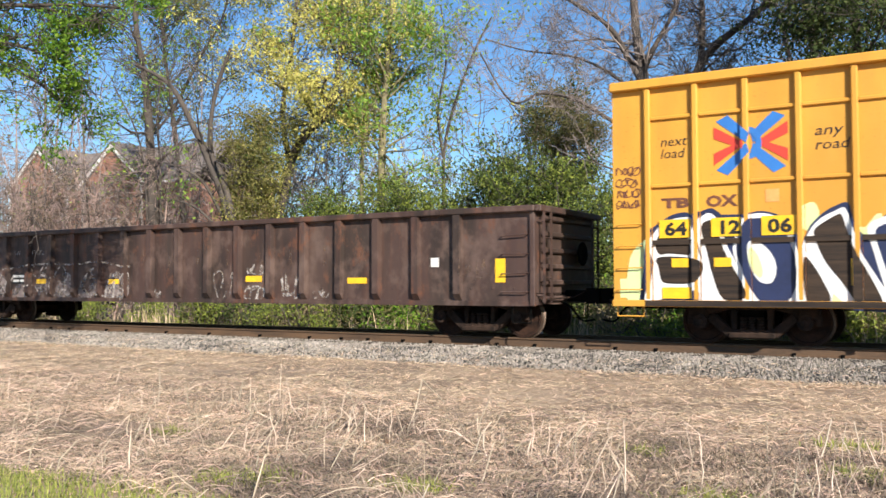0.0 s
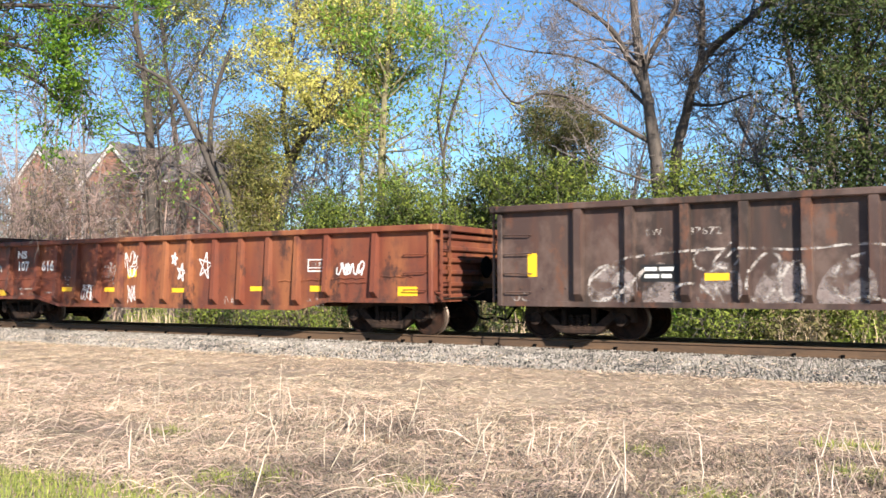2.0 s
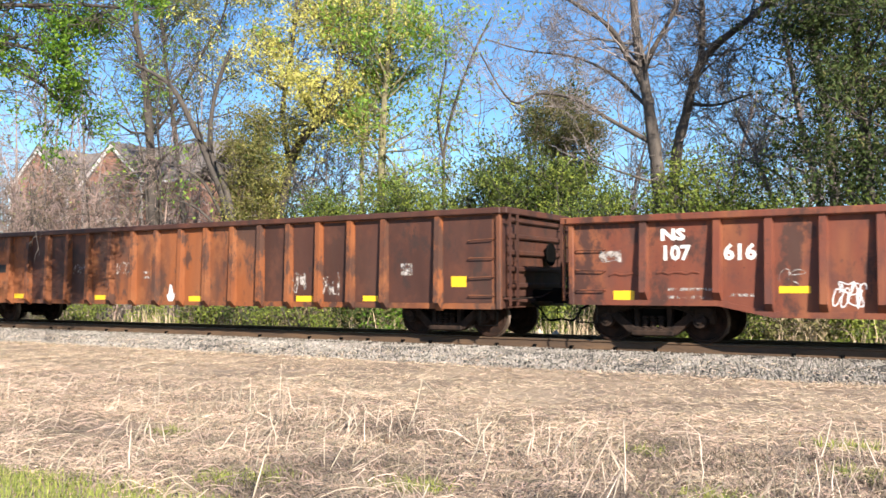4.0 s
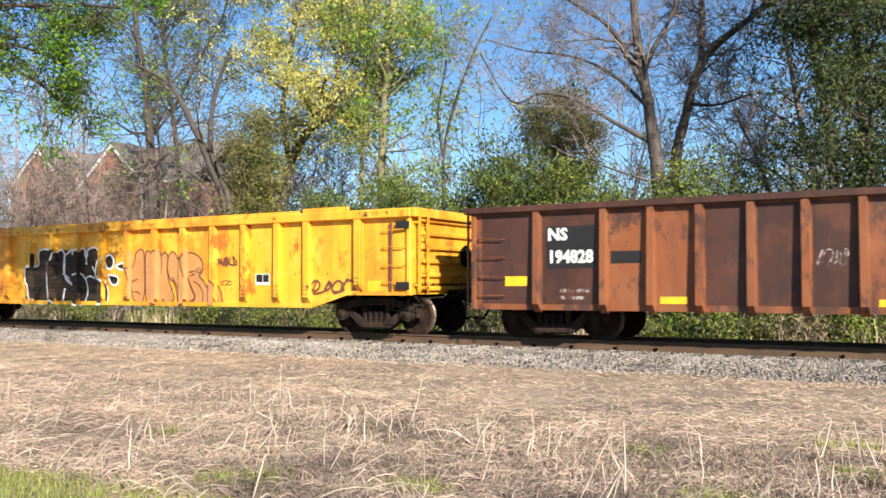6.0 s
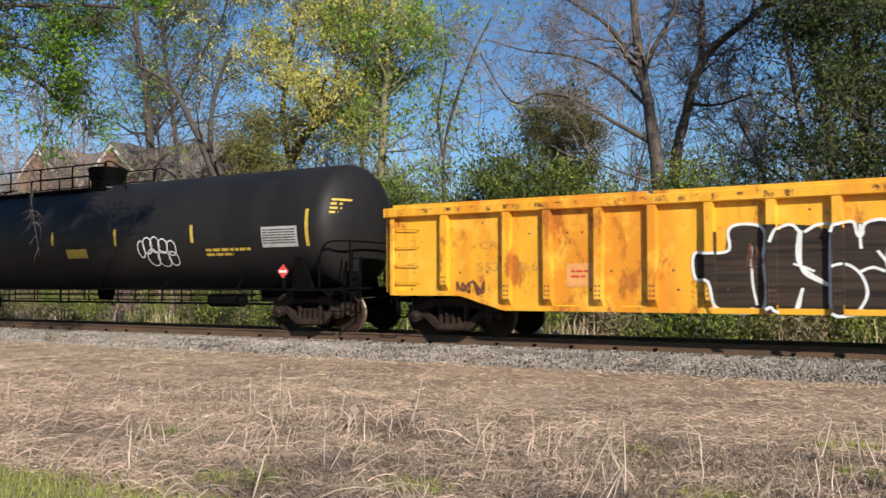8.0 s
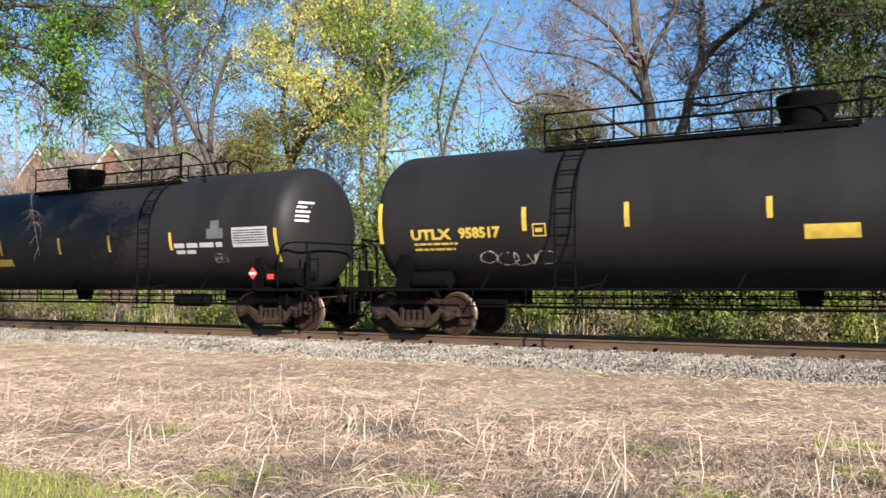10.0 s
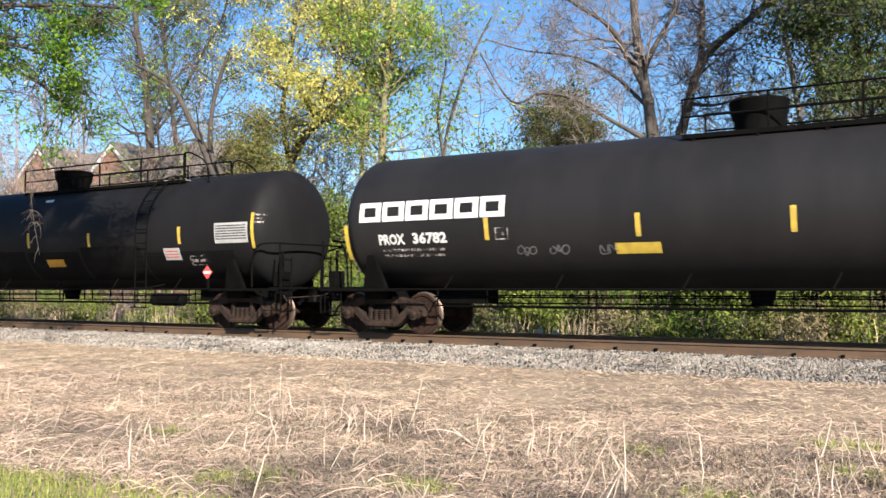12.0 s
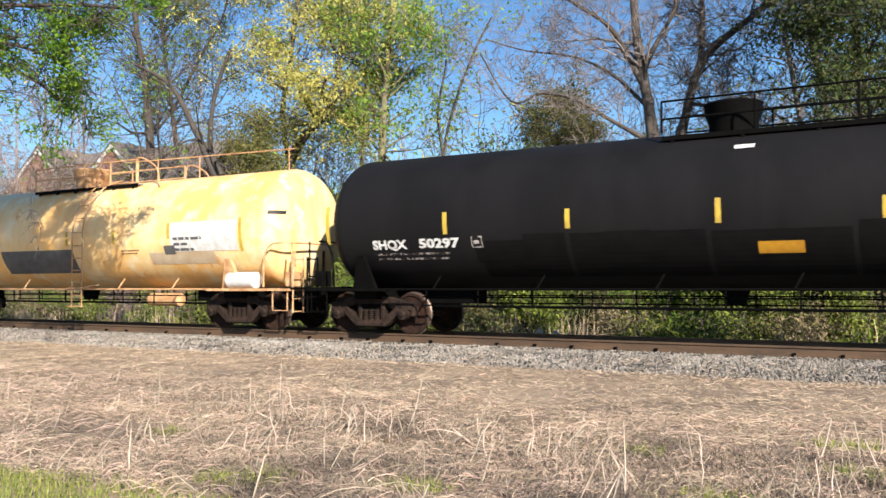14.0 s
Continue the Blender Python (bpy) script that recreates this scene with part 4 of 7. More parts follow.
    for i, (x, z, w, h, k, lw) in enumerate(((4.21, 1.55, 0.7, 0.25, 8, 0.04), (4.35, 1.1, 0.35, 0.12, 6, 0.02), (7.15, 0.92, 1.25, 0.3, 9, 0.05), (-8.43, 0.88, 0.85, 0.36, 6, 0.04), (-2.5, 1.3, 0.3, 0.5, 4, 0.02), (3.5, 1.4, 0.2, 0.15, 4, 0.02))):
        scribble(car, x, z, w, h, SIDE - 0.010, SPRAY_BROWN, i + 40, lw, k, ribs, R, RY - 0.008)
    return car


# ---- boxcar ----
def boxcar():
    half = 9.4
    car = rolling("box_car", 61.10 + half, "high yellow box car covered in large black and white graffiti letters", "box car")
    W = 1.56
    top, low = 4.80, 0.69
    for s in (-1, 1):
        part("side_panel", boxes((-half, half, min(s * W, s * (W - 0.03)), max(s * W, s * (W - 0.03)), low, top)), PAINT_BOX, car)
        x = s * half
        part("end_panel", boxes((min(x, x - s * 0.03), max(x, x - s * 0.03), -W + 0.031, W - 0.031, low + 0.1, top + 0.1)), PAINT_BOX, car)
        for i in range(11):
            z = 1.1 + i * 0.34
            part("end_corrugation", boxes((min(x + s * 0.003, x + s * 0.06), max(x + s * 0.003, x + s * 0.06), -1.4, 1.4, z - 0.09, z + 0.09), bevel=0.03), PAINT_BOX, car)
    ribs = [-half + 0.68 + i * 0.868 for i in range(9)] + [half - 0.68 - i * 0.868 for i in range(9)]
    for s in (-1, 1):
        for r in ribs:
            y0, y1 = sorted((s * (W - 0.002), s * (W + 0.09)))
            part("side_post", boxes((r - 0.055, r + 0.055, y0, y1, low + 0.12, top - 0.12), bevel=0.02), PAINT_BOX, car)
        for z in (4.12, 2.88, 1.85):
            y0, y1 = sorted((s * (W - 0.002), s * (W + 0.05)))
            xs = sorted(ribs)
            for a, b in zip(xs, xs[1:]):
                if b - a < 1:
                    part("belt_rail", boxes((a + 0.056, b - 0.056, y0, y1, z - 0.035, z + 0.035), bevel=0.015), PAINT_BOX, car)
        y0, y1 = sorted((s * (W - 0.02), s * (W + 0.13)))
        part("top_chord", boxes((-half - 0.02, half + 0.02, y0, y1, top - 0.12, top + 0.05), bevel=0.02), PAINT_BOX, car)
        part("side_sill", boxes((-half, half, y0 + 0.03, y1 - 0.05, low, low + 0.12), bevel=0.01), PAINT_BOX, car)
    part("roof", prism([(-W - 0.1, top + 0.03), (0, top + 0.28), (W + 0.1, top + 0.03), (W, top), (-W, top)], -half, half), PAINT_BOX, car).rotation_euler = (0, 0, radians(90))
    part("underframe", boxes((-half + 0.2, half - 0.2, -1.1, 1.1, 0.75, 0.95), (-half, half, -0.35, 0.35, 0.62, 0.9)), SHADED_GRIME, car)
    door = bmesh.new()
    box(door, -1.5, 1.5, -W - 0.07, -W - 0.01, low + 0.2, top - 0.25)
    part("sliding_door", door, PAINT_BOX, car)
    B = -W - 0.006
    O = -W - 0.096
    x0 = -half
    lettering(car, "next", 0.18, x0 + 0.90, 3.60, B, BLACK, shear=0.2, width=0.5)
    lettering(car, "load", 0.18, x0 + 0.90, 3.38, B, BLACK, shear=0.2, width=0.46)
    lettering(car, "any", 0.18, x0 + 3.52, 3.58, B, BLACK, shear=0.2, width=0.46)
    lettering(car, "road", 0.18, x0 + 3.52, 3.34, B, BLACK, shear=0.2, width=0.56)
    lettering(car, "TB", 0.17, x0 + 0.93, 2.48, B, SPRAY_BROWN, width=0.5, bold=0.012)
    lettering(car, "OX", 0.19, x0 + 1.72, 2.47, B, SPRAY_BROWN, width=0.55, bold=0.012)
    patch(car, "stencil_frame", x0 + 2.73, x0 + 2.95, 2.5, 2.72, B, FADED)
    for i, (w, x) in enumerate((("64", 0.88), ("12", 1.81), ("06", 2.66))):
        patch(car, "number_panel", x0 + x, x0 + x + 0.58, 1.93, 2.26, B - 0.030, YELLOW)
        lettering(car, w, 0.23, x0 + x + 0.1, 1.98, B - 0.034, BLACK, width=0.4, bold=0.012)
    R = 0.075
    # crossed blue and red arrow emblem
    cx, cz = x0 + 2.49, 3.54
    for sx in (-1, 1):
        spray(car, "emblem_stripe", [(cx + sx * 0.05, cz - 0.02 + 0.02), (cx + sx * 0.58, cz + 0.42), (cx + sx * 0.38, cz + 0.52), (cx + sx * 0.0, cz + 0.16)], B, BLUE, ribs, R, O)
        spray(car, "emblem_stripe", [(cx + sx * 0.05, cz + 0.0), (cx + sx * 0.58, cz - 0.44), (cx + sx * 0.38, cz - 0.54), (cx + sx * 0.0, cz - 0.16)], B, BLUE, ribs, R, O)
        spray(car, "emblem_stripe", [(cx + sx * 0.10, cz + 0.01), (cx + sx * 0.62, cz + 0.33), (cx + sx * 0.62, cz + 0.12), (cx + sx * 0.12, cz - 0.10)], B - 0.003, RED, ribs, R, O - 0.003)
        spray(car, "emblem_stripe", [(cx + sx * 0.10, cz - 0.01), (cx + sx * 0.62, cz - 0.35), (cx + sx * 0.62, cz - 0.14), (cx + sx * 0.12, cz + 0.06)], B - 0.003, RED, ribs, R, O - 0.003)

    def shape(points, mat, lift, name="graffiti_letter"):
        spray(car, name, round_path(points, 3, True), B - 0.018 - lift, mat, ribs, R, O - lift)
    def slab(points, mat, lift, name="graffiti_letter"):
        spray(car, name, [(x0 + a, b) for a, b in points], B - 0.018 - lift, mat, ribs, R, O - lift)
    for mat, lift, name, points in (
            (SPRAY_LIME, -0.015, "graffiti_ground", [(0.29, 1.46), (0.43, 1.77), (0.7, 1.87), (0.8, 1.14), (0.74, 0.78), (0.26, 0.78)]),
            (SPRAY_LIME, -0.015, "graffiti_ground", [(3.3, 2.37), (3.5, 2.46), (3.58, 2.22), (3.4, 1.99), (3.3, 2.09)]),
            (SPRAY_LIME, -0.015, "graffiti_ground", [(4.11, 2.06), (4.26, 2.01), (4.51, 2.23), (4.59, 1.41), (4.41, 1.14), (4.21, 1.69)]),
            (NAVY, -0.012, "graffiti_ground", [(0.62, 1.76), (0.7, 2.07), (0.89, 2.22), (1.12, 2.35), (1.38, 2.38), (1.53, 2.23), (1.68, 2.38), (1.81, 2.44), (1.97, 2.33), (2.07, 2.18), (2.31, 2.27), (2.59, 2.35), (2.87, 2.3), (3.12, 2.14), (3.27, 1.71), (3.42, 2.05), (3.63, 2.27), (3.84, 2.39), (4.02, 2.43), (4.08, 2.2), (4.27, 1.73), (4.43, 2.1), (4.84, 2.31), (5.15, 2.31), (5.61, 2.27), (5.58, 0.72), (3.47, 0.72), (3.12, 0.72), (0.69, 0.78), (0.62, 0.99)]),
            (SPRAY_WHITE, -0.008, "graffiti_letter_edge", [(0.7, 1.81), (0.79, 2.05), (0.96, 2.2), (1.17, 2.28), (1.38, 2.29), (1.45, 2.23), (1.62, 1.59), (1.66, 1.44), (1.83, 0.99), (1.92, 0.78), (1.61, 0.77), (1.53, 0.99), (0.69, 0.78), (0.65, 0.99), (0.85, 1.14), (0.78, 1.45)]),
            (SPRAY_BLACK, -0.004, "graffiti_letter", [(0.8, 1.81), (0.89, 2.01), (1.07, 2.14), (1.32, 2.2), (1.36, 2.11), (1.44, 1.65), (1.27, 1.63), (1.03, 1.65), (0.87, 1.64)]),
            (SPRAY_BLACK, -0.004, "graffiti_letter", [(0.82, 1.57), (1.22, 1.59), (1.6, 1.52), (1.65, 1.34), (1.53, 1.14), (1.21, 1.1), (0.92, 1.14), (0.88, 1.35)]),
            (SPRAY_WHITE, -0.008, "graffiti_letter_edge", [(1.54, 2.15), (1.71, 2.34), (1.84, 2.32), (1.97, 2.13), (2.09, 1.73), (2.3, 1.34), (2.48, 1.0), (2.55, 0.85), (2.44, 0.75), (1.88, 0.77), (1.71, 1.24), (1.62, 1.69)]),
            (SPRAY_BLACK, -0.004, "graffiti_letter", [(1.63, 2.1), (1.74, 2.22), (1.84, 2.18), (1.95, 1.92), (2.04, 1.64), (2.24, 1.26), (2.39, 0.97), (2.33, 0.83), (2.0, 0.83), (1.83, 1.22), (1.72, 1.69)]),
            (SPRAY_WHITE, -0.008, "graffiti_letter_edge", [(2.33, 2.2), (2.54, 2.31), (2.82, 2.28), (3.07, 2.12), (3.2, 1.81), (3.3, 1.33), (3.28, 0.95), (3.33, 0.72), (2.92, 0.72), (2.62, 0.75), (2.44, 0.95), (2.28, 1.36), (2.17, 1.73)]),
            (NAVY, -0.004, "graffiti_letter", [(2.38, 2.16), (2.57, 2.23), (2.79, 2.2), (2.99, 2.08), (3.12, 1.79), (3.22, 1.38), (3.19, 1.05), (3.08, 0.82), (2.86, 0.73), (2.63, 0.79), (2.48, 1.0), (2.31, 1.39), (2.23, 1.73)]),
            (SPRAY_WHITE, 0.0, "graffiti_letter_hole", [(2.45, 1.82), (2.63, 1.8), (2.81, 1.62), (2.89, 1.38), (2.83, 1.14), (2.67, 1.11), (2.53, 1.24), (2.44, 1.53)]),
            (SPRAY_LIME, 0.004, "graffiti_letter_hole", [(2.47, 1.73), (2.6, 1.58), (2.67, 1.33), (2.63, 1.2), (2.52, 1.3), (2.45, 1.53)]),
            (SPRAY_WHITE, -0.008, "graffiti_letter_edge", [(3.4, 1.94), (3.58, 2.17), (3.84, 2.31), (3.98, 2.34), (4.04, 2.11), (4.14, 1.78), (4.25, 1.51), (4.41, 1.23), (4.57, 0.96), (4.69, 0.73), (3.99, 0.72), (3.38, 0.72), (3.3, 1.09), (3.27, 1.52)]),
            (SPRAY_BLACK, -0.004, "graffiti_letter", [(3.49, 1.97), (3.63, 2.11), (3.86, 2.24), (3.93, 2.22), (4.0, 1.97), (4.1, 1.69), (4.23, 1.41), (4.39, 1.09), (4.5, 0.75), (4.17, 0.73), (3.93, 1.09), (3.69, 1.42), (3.56, 1.7)]),
            (SPRAY_BLACK, -0.004, "graffiti_letter", [(3.34, 1.54), (3.48, 1.4), (3.62, 1.14), (3.73, 0.88), (3.68, 0.76), (3.42, 0.72), (3.33, 1.05)]),
            (SPRAY_LIME, 0.0, "graffiti_letter_hole", [(3.77, 0.93), (3.85, 0.86), (3.97, 0.72), (3.78, 0.72)]),
            (SPRAY_WHITE, -0.008, "graffiti_letter_edge", [(4.3, 2.01), (4.51, 2.16), (4.83, 2.22), (5.15, 2.03), (5.21, 1.4), (5.12, 0.73), (4.65, 0.73), (4.51, 1.14), (4.39, 1.6)]),
            (NAVY, -0.004, "graffiti_letter", [(4.42, 1.96), (4.61, 2.07), (4.83, 2.12), (5.07, 1.98), (5.13, 1.4), (5.03, 0.8), (4.74, 0.8), (4.59, 1.23), (4.48, 1.61)])):
        shape([(x0 + u, v) for u, v in points], mat, lift, name)
    patch(car, "graffiti_band", x0 + 0.62, x0 + 8.2, 0.70, 0.806, -W - 0.104, SPRAY_BLACK)
    for a, b in zip(sorted(ribs), sorted(ribs)[1:]):
        if b < 0:
            patch(car, "graffiti_band", a + 0.056, b - 0.056, 1.805, 1.895, -W - 0.054, SPRAY_BLACK)
    arc = [(cx - 0.06 + 0.2 * math.cos(t), cz + 0.24 * math.sin(t)) for t in [radians(-80 + 16 * k) for k in range(11)]]
    stroke(car, arc, 0.1, B - 0.006, BLUE, ribs, R, O - 0.006, "emblem_arc")
    slab([(5.9, 2.2), (6.6, 2.3), (6.7, 0.86), (6.0, 0.86)], SPRAY_BLACK, -0.003)
    slab([(7.0, 2.2), (7.7, 2.25), (7.8, 0.9), (7.0, 0.86)], NAVY, -0.003)
    for x, z, w, h in ((0.92, 0.84, 0.6, 0.2), (1.1, 1.40, 0.3, 0.16), (1.85, 1.40, 0.3, 0.16)):
        patch(car, "reflector", x0 + x, x0 + x + w, z, z + h, B - 0.026, YELLOW)
    patch(car, "reflector", x0 + 4.05, x0 + 4.16, 1.07, 1.51, B - 0.026, YELLOW)
    for i in range(4):
        scribble(car, x0 + 0.06, 2.5 + i * 0.2, 0.45, 0.16, B, SPRAY_BROWN, i + 90, 0.02, 7)
    patch(car, "graffiti_drip", x0 + 0.12, x0 + 0.45, 0.85, 1.2, B, SPRAY_LIME)
    for s in (-1, 1):
        coupler(car, s * half, s)
        truck(car, s * (half - 2.37), 0.42)
        for i in range(4):
            grab(car, (s * (half - 0.1), -W, 1.0 + i * 0.4), (s * (half - 0.55), -W, 1.0 + i * 0.4), PAINT_BOX)
        step(car, s * (half - 0.3), -W + 0.05, low + 0.02, PAINT_BOX, 0.5, 0.2)
    return car


# ---- tank cars ----
TR, TZ = 1.53, 2.50


def tank_car(name, centre, half, truck_at, paint, label, ladder_x, dome_x, walk_span, marks, trim):
    car = rolling(name, centre, label, "tank car")
    head = 0.62
    prof = [(-half + head * (1 - math.sin(a)), max(0.02, TR * math.cos(a) ** 0.75)) for a in [math.pi / 2 * (1 - i / 18) for i in range(18)]]
    prof += [(-half + head + (2 * half - 2 * head) * i / 8, TR) for i in range(9)]
    prof += [(-a, r) for a, r in prof[:18][::-1]]
    part("tank_shell", moved(lathe(prof, 72, "X"), 0, 0, TZ), paint, car, smooth=True)
    for s in (-1, 1):
        x = s * truck_at
        for yy in (-1, 1):
            sad = bmesh.new()
            v = [(x - 0.30, yy * 1.36, 1.02), (x + 0.30, yy * 1.36, 1.02), (x + 0.06, yy * 1.49, 1.75), (x - 0.10, yy * 1.49, 1.75)]
            vs = [sad.verts.new(p) for p in v] + [sad.verts.new((p[0], p[1] - yy * 0.12, p[2])) for p in v]
            for f in ((0, 1, 2, 3), (4, 5, 6, 7), (0, 1, 5, 4), (1, 2, 6, 5), (2, 3, 7, 6), (3, 0, 4, 7)):
                sad.faces.new([vs[i] for i in f])
            part("saddle", sad, trim, car)
            part("side_platform", boxes((min(x - s * 0.7, s * (half + 0.35)), max(x - s * 0.7, s * (half + 0.35)), min(yy * 1.05, yy * 1.52), max(yy * 1.05, yy * 1.52), 0.96, 1.02)), trim, car)
        part("stub_sill", boxes((min(x - s * 2.2, s * (half + 0.55)), max(x - s * 2.2, s * (half + 0.55)), -0.33, 0.33, 0.68, 1.0), (x - 0.3, x + 0.3, -1.3, 1.3, 0.78, 0.98)), SHADED_GRIME, car)
        part("end_platform", boxes((min(s * (half + 0.05), s * (half + 0.5)), max(s * (half + 0.05), s * (half + 0.5)), -1.45, 1.45, 1.0, 1.05)), SHADED_GRIME, car)
        rail = bmesh.new()
        xe = s * (half + 0.12)
        tube(rail, round_path([(s * (half - 0.42), -1.50, 1.05), (s * (half - 0.38), -1.52, 1.75), (s * (half - 0.20), -1.50, 2.05), (xe, -1.35, 2.1), (xe + s * 0.1, -0.9, 2.1), (xe + s * 0.1, 0.9, 2.1), (xe, 1.35, 2.1), (s * (half - 0.6), 1.5, 1.9), (s * (half - 0.7), 1.5, 1.05)], 5), 0.024)
        for yy in (-1.4, 1.4):
            tube(rail, [(xe + s * 0.25, yy, 1.0), (xe + s * 0.25, yy, 2.1)], 0.02)
        part("end_handrail", rail, trim, car, smooth=True)
        gate = bmesh.new()
        for yy in (-1.42, -1.05):
            tube(gate, [(s * (half + 0.42), yy, 0.45), (s * (half + 0.42), yy, 1.75)], 0.02)
        for zz in (0.48, 0.78, 1.3, 1.7):
            tube(gate, [(s * (half + 0.42), -1.42, zz), (s * (half + 0.42), -1.05, zz)], 0.016)
        part("end_ladder", gate, trim, car)
        gear = bmesh.new()
        box(gear, min(s * (half + 0.08), s * (half + 0.30)), max(s * (half + 0.08), s * (half + 0.30)), -1.30, -0.95, 1.06, 1.42)
        bar(gear, (s * (half + 0.2), -1.1, 1.4), (s * (half + 0.2), -1.1, 1.9), 0.06)
        bmesh.ops.bevel(gear, geom=list(gear.edges), offset=0.015, segments=1, affect="EDGES")
        part("brake_stand", gear, trim, car)
        coupler(car, s * (half + 0.5), s)
        truck(car, x, 0.457)
        step(car, s * (half + 0.05), -1.45, 1.0, trim, 0.45, 0.5)
    for yy in (-1, 1):
        hand = bmesh.new()
        a, b = -truck_at + 0.7, truck_at - 0.7
        tube(hand, [(a, yy * 1.50, 1.0), (b, yy * 1.50, 1.0)], 0.022)
        part("side_rail", hand, trim, car)
        low = bmesh.new()
        tube(low, [(a + 0.8, yy * 1.3, 0.66), (b - 0.8, yy * 1.3, 0.66)], 0.016)
        tube(low, [(a + 0.8, yy * 1.3, 0.84), (b - 0.8, yy * 1.3, 0.84)], 0.016)
        n = round((b - a) / 1.25)
        for i in range(n):
            x = a + 0.9 + (b - a - 1.8) * i / (n - 1)
            tube(low, [(x, yy * 1.3, 1.0), (x, yy * 1.3, 0.62)], 0.018)
        part("lower_rail", low, SHADED_GRIME, car)
        for i in range(6):
            x = a + 1.2 + (b - a - 2.4) * i / 5
            part("rail_bracket", bar(bmesh.new(), (x, yy * 1.52, 1.0), (x + 0.13, yy * 1.40, 1.28), 0.03), trim, car)
    part("bottom_outlet", moved(lathe([(0.70, 0.1), (0.70, 0.2), (0.85, 0.22), (1.05, 0.28)], 20, "Z"), dome_x, 0, 0), SHADED_GRIME, car, smooth=True)
    part("air_reservoir", moved(lathe([(-0.6, 0.05), (-0.55, 0.17), (0.55, 0.17), (0.6, 0.05)], 20, "X"), truck_at - 3.0, -0.7, 0.72), trim, car, smooth=True)
    part("brake_rod", tube(bmesh.new(), [(-truck_at + 1, -0.35, 0.62), (truck_at - 1, -0.35, 0.62)], 0.03), SHADED_GRIME, car)
    for yy in (-1, 1):
        lad = bmesh.new()
        for dx in (-0.21, 0.21):
            arc = [(ladder_x + dx, yy * (TR + 0.10) * math.cos(t), TZ + (TR + 0.10) * math.sin(t)) for t in [radians(80 - 8 * i) for i in range(11)]]
            tube(lad, arc + [(ladder_x + dx, yy * (TR + 0.10), 1.9), (ladder_x + dx, yy * (TR + 0.10), 0.52)], 0.02)
        for i in range(11):
            t = radians(72 - i * 14)
            p = (yy * (TR + 0.10) * math.cos(t), TZ + (TR + 0.10) * math.sin(t)) if t > 0 else (yy * (TR + 0.10), TZ - 0.34 * (i - 5.1))
            if p[1] > 0.5:
                tube(lad, [(ladder_x - 0.21, *p), (ladder_x + 0.21, *p)], 0.015)
        part("side_ladder", lad, trim, car, smooth=True)
        foot = bmesh.new()
        for zz in (0.52, 1.02):
            box(foot, ladder_x - 0.3, ladder_x + 0.3, min(yy * 1.64, yy * 1.70), max(yy * 1.64, yy * 1.70), zz, zz + 0.03)
        bar(foot, (ladder_x + 0.3, yy * 1.70, 1.03), (ladder_x + 0.75, yy * 1.50, 1.12), 0.03)
        part("ladder_step", foot, trim, car)
    a, b = walk_span
    ztop = TZ + TR
    part("walkway", boxes((a, b, -0.84, 0.84, ztop - 0.16, ztop - 0.13)), GALVANISED, car)
    for s in (-1, 1):
        y0, y1 = sorted((s * 0.841, s * 0.87))
        part("walkway_edge", boxes((a, b, y0, y1, ztop - 0.21, ztop - 0.125)), SHADED_GRIME, car)
    for x in lin(a + 0.2, b - 0.2, 6):
        part("walkway_bracket", boxes((x - 0.04, x + 0.04, -0.86, -0.72, ztop - 0.42, ztop - 0.16), bevel=0.01), SHADED_GRIME, car)
    for yy in (-1, 1):
        rl = bmesh.new()
        for zz in (0.20, 0.54):
            tube(rl, [(a, yy * 0.85, ztop + zz), (b, yy * 0.85, ztop + zz)], 0.02)
        for x in lin(a, b, 5):
            tube(rl, [(x, yy * 0.85, ztop - 0.1), (x, yy * 0.85, ztop + 0.54)], 0.024)
        part("walkway_railing", rl, trim, car)
        loop = bmesh.new()
        tube(loop, round_path([(b - 0.02, yy * 0.87, ztop - 0.1), (b, yy * 0.9, ztop + 0.42), (b + 0.10, yy * 0.93, ztop + 0.56), (b + 0.40, yy * 0.93, ztop + 0.50), (b + 0.85, yy * 0.93, ztop + 0.22), (b + 0.95, yy * 0.93, ztop - 0.26)], 4), 0.022)
        part("rail_loop", loop, trim, car, smooth=True)
    dome = part("valve_housing", moved(lathe([(ztop - 0.08, 0.46), (ztop + 0.12, 0.46), (ztop + 0.30, 0.53), (ztop + 0.48, 0.55), (ztop + 0.50, 0.56), (ztop + 0.54, 0.52), (ztop + 0.55, 0.02)], 32, "Z"), dome_x, 0, 0), trim, car, smooth=True)
    T = (TR, TZ)
    for x, z0, z1 in marks:
        patch(car, "reflector", x - 0.05, x + 0.05, z0, z1, 0, YELLOW_DULL, T)
    return car


def diamond(car, x, z, y, r=0.17):
    bm = bmesh.new()
    bm.faces.new([bm.verts.new((x + a * r, y, z + b * r)) for a, b in ((0, -1), (1, 0), (0, 1), (-1, 0))])
    holder = part("placard", bm, PLACARD, car, "red diamond placard")
    w = bmesh.new()
    w.faces.new([w.verts.new((x + a * r, y - 0.004, z + b * r)) for a, b in ((-0.7, -0.2), (0.7, -0.2), (0.7, 0.15), (-0.7, 0.15))])
    part("placard_band", w, WHITE, holder)
    part("placard_holder", boxes((x - 0.03, x + 0.03, y + 0.01, y + 0.05, 1.0, z + r * 0.8)), SHADED_GRIME, car)


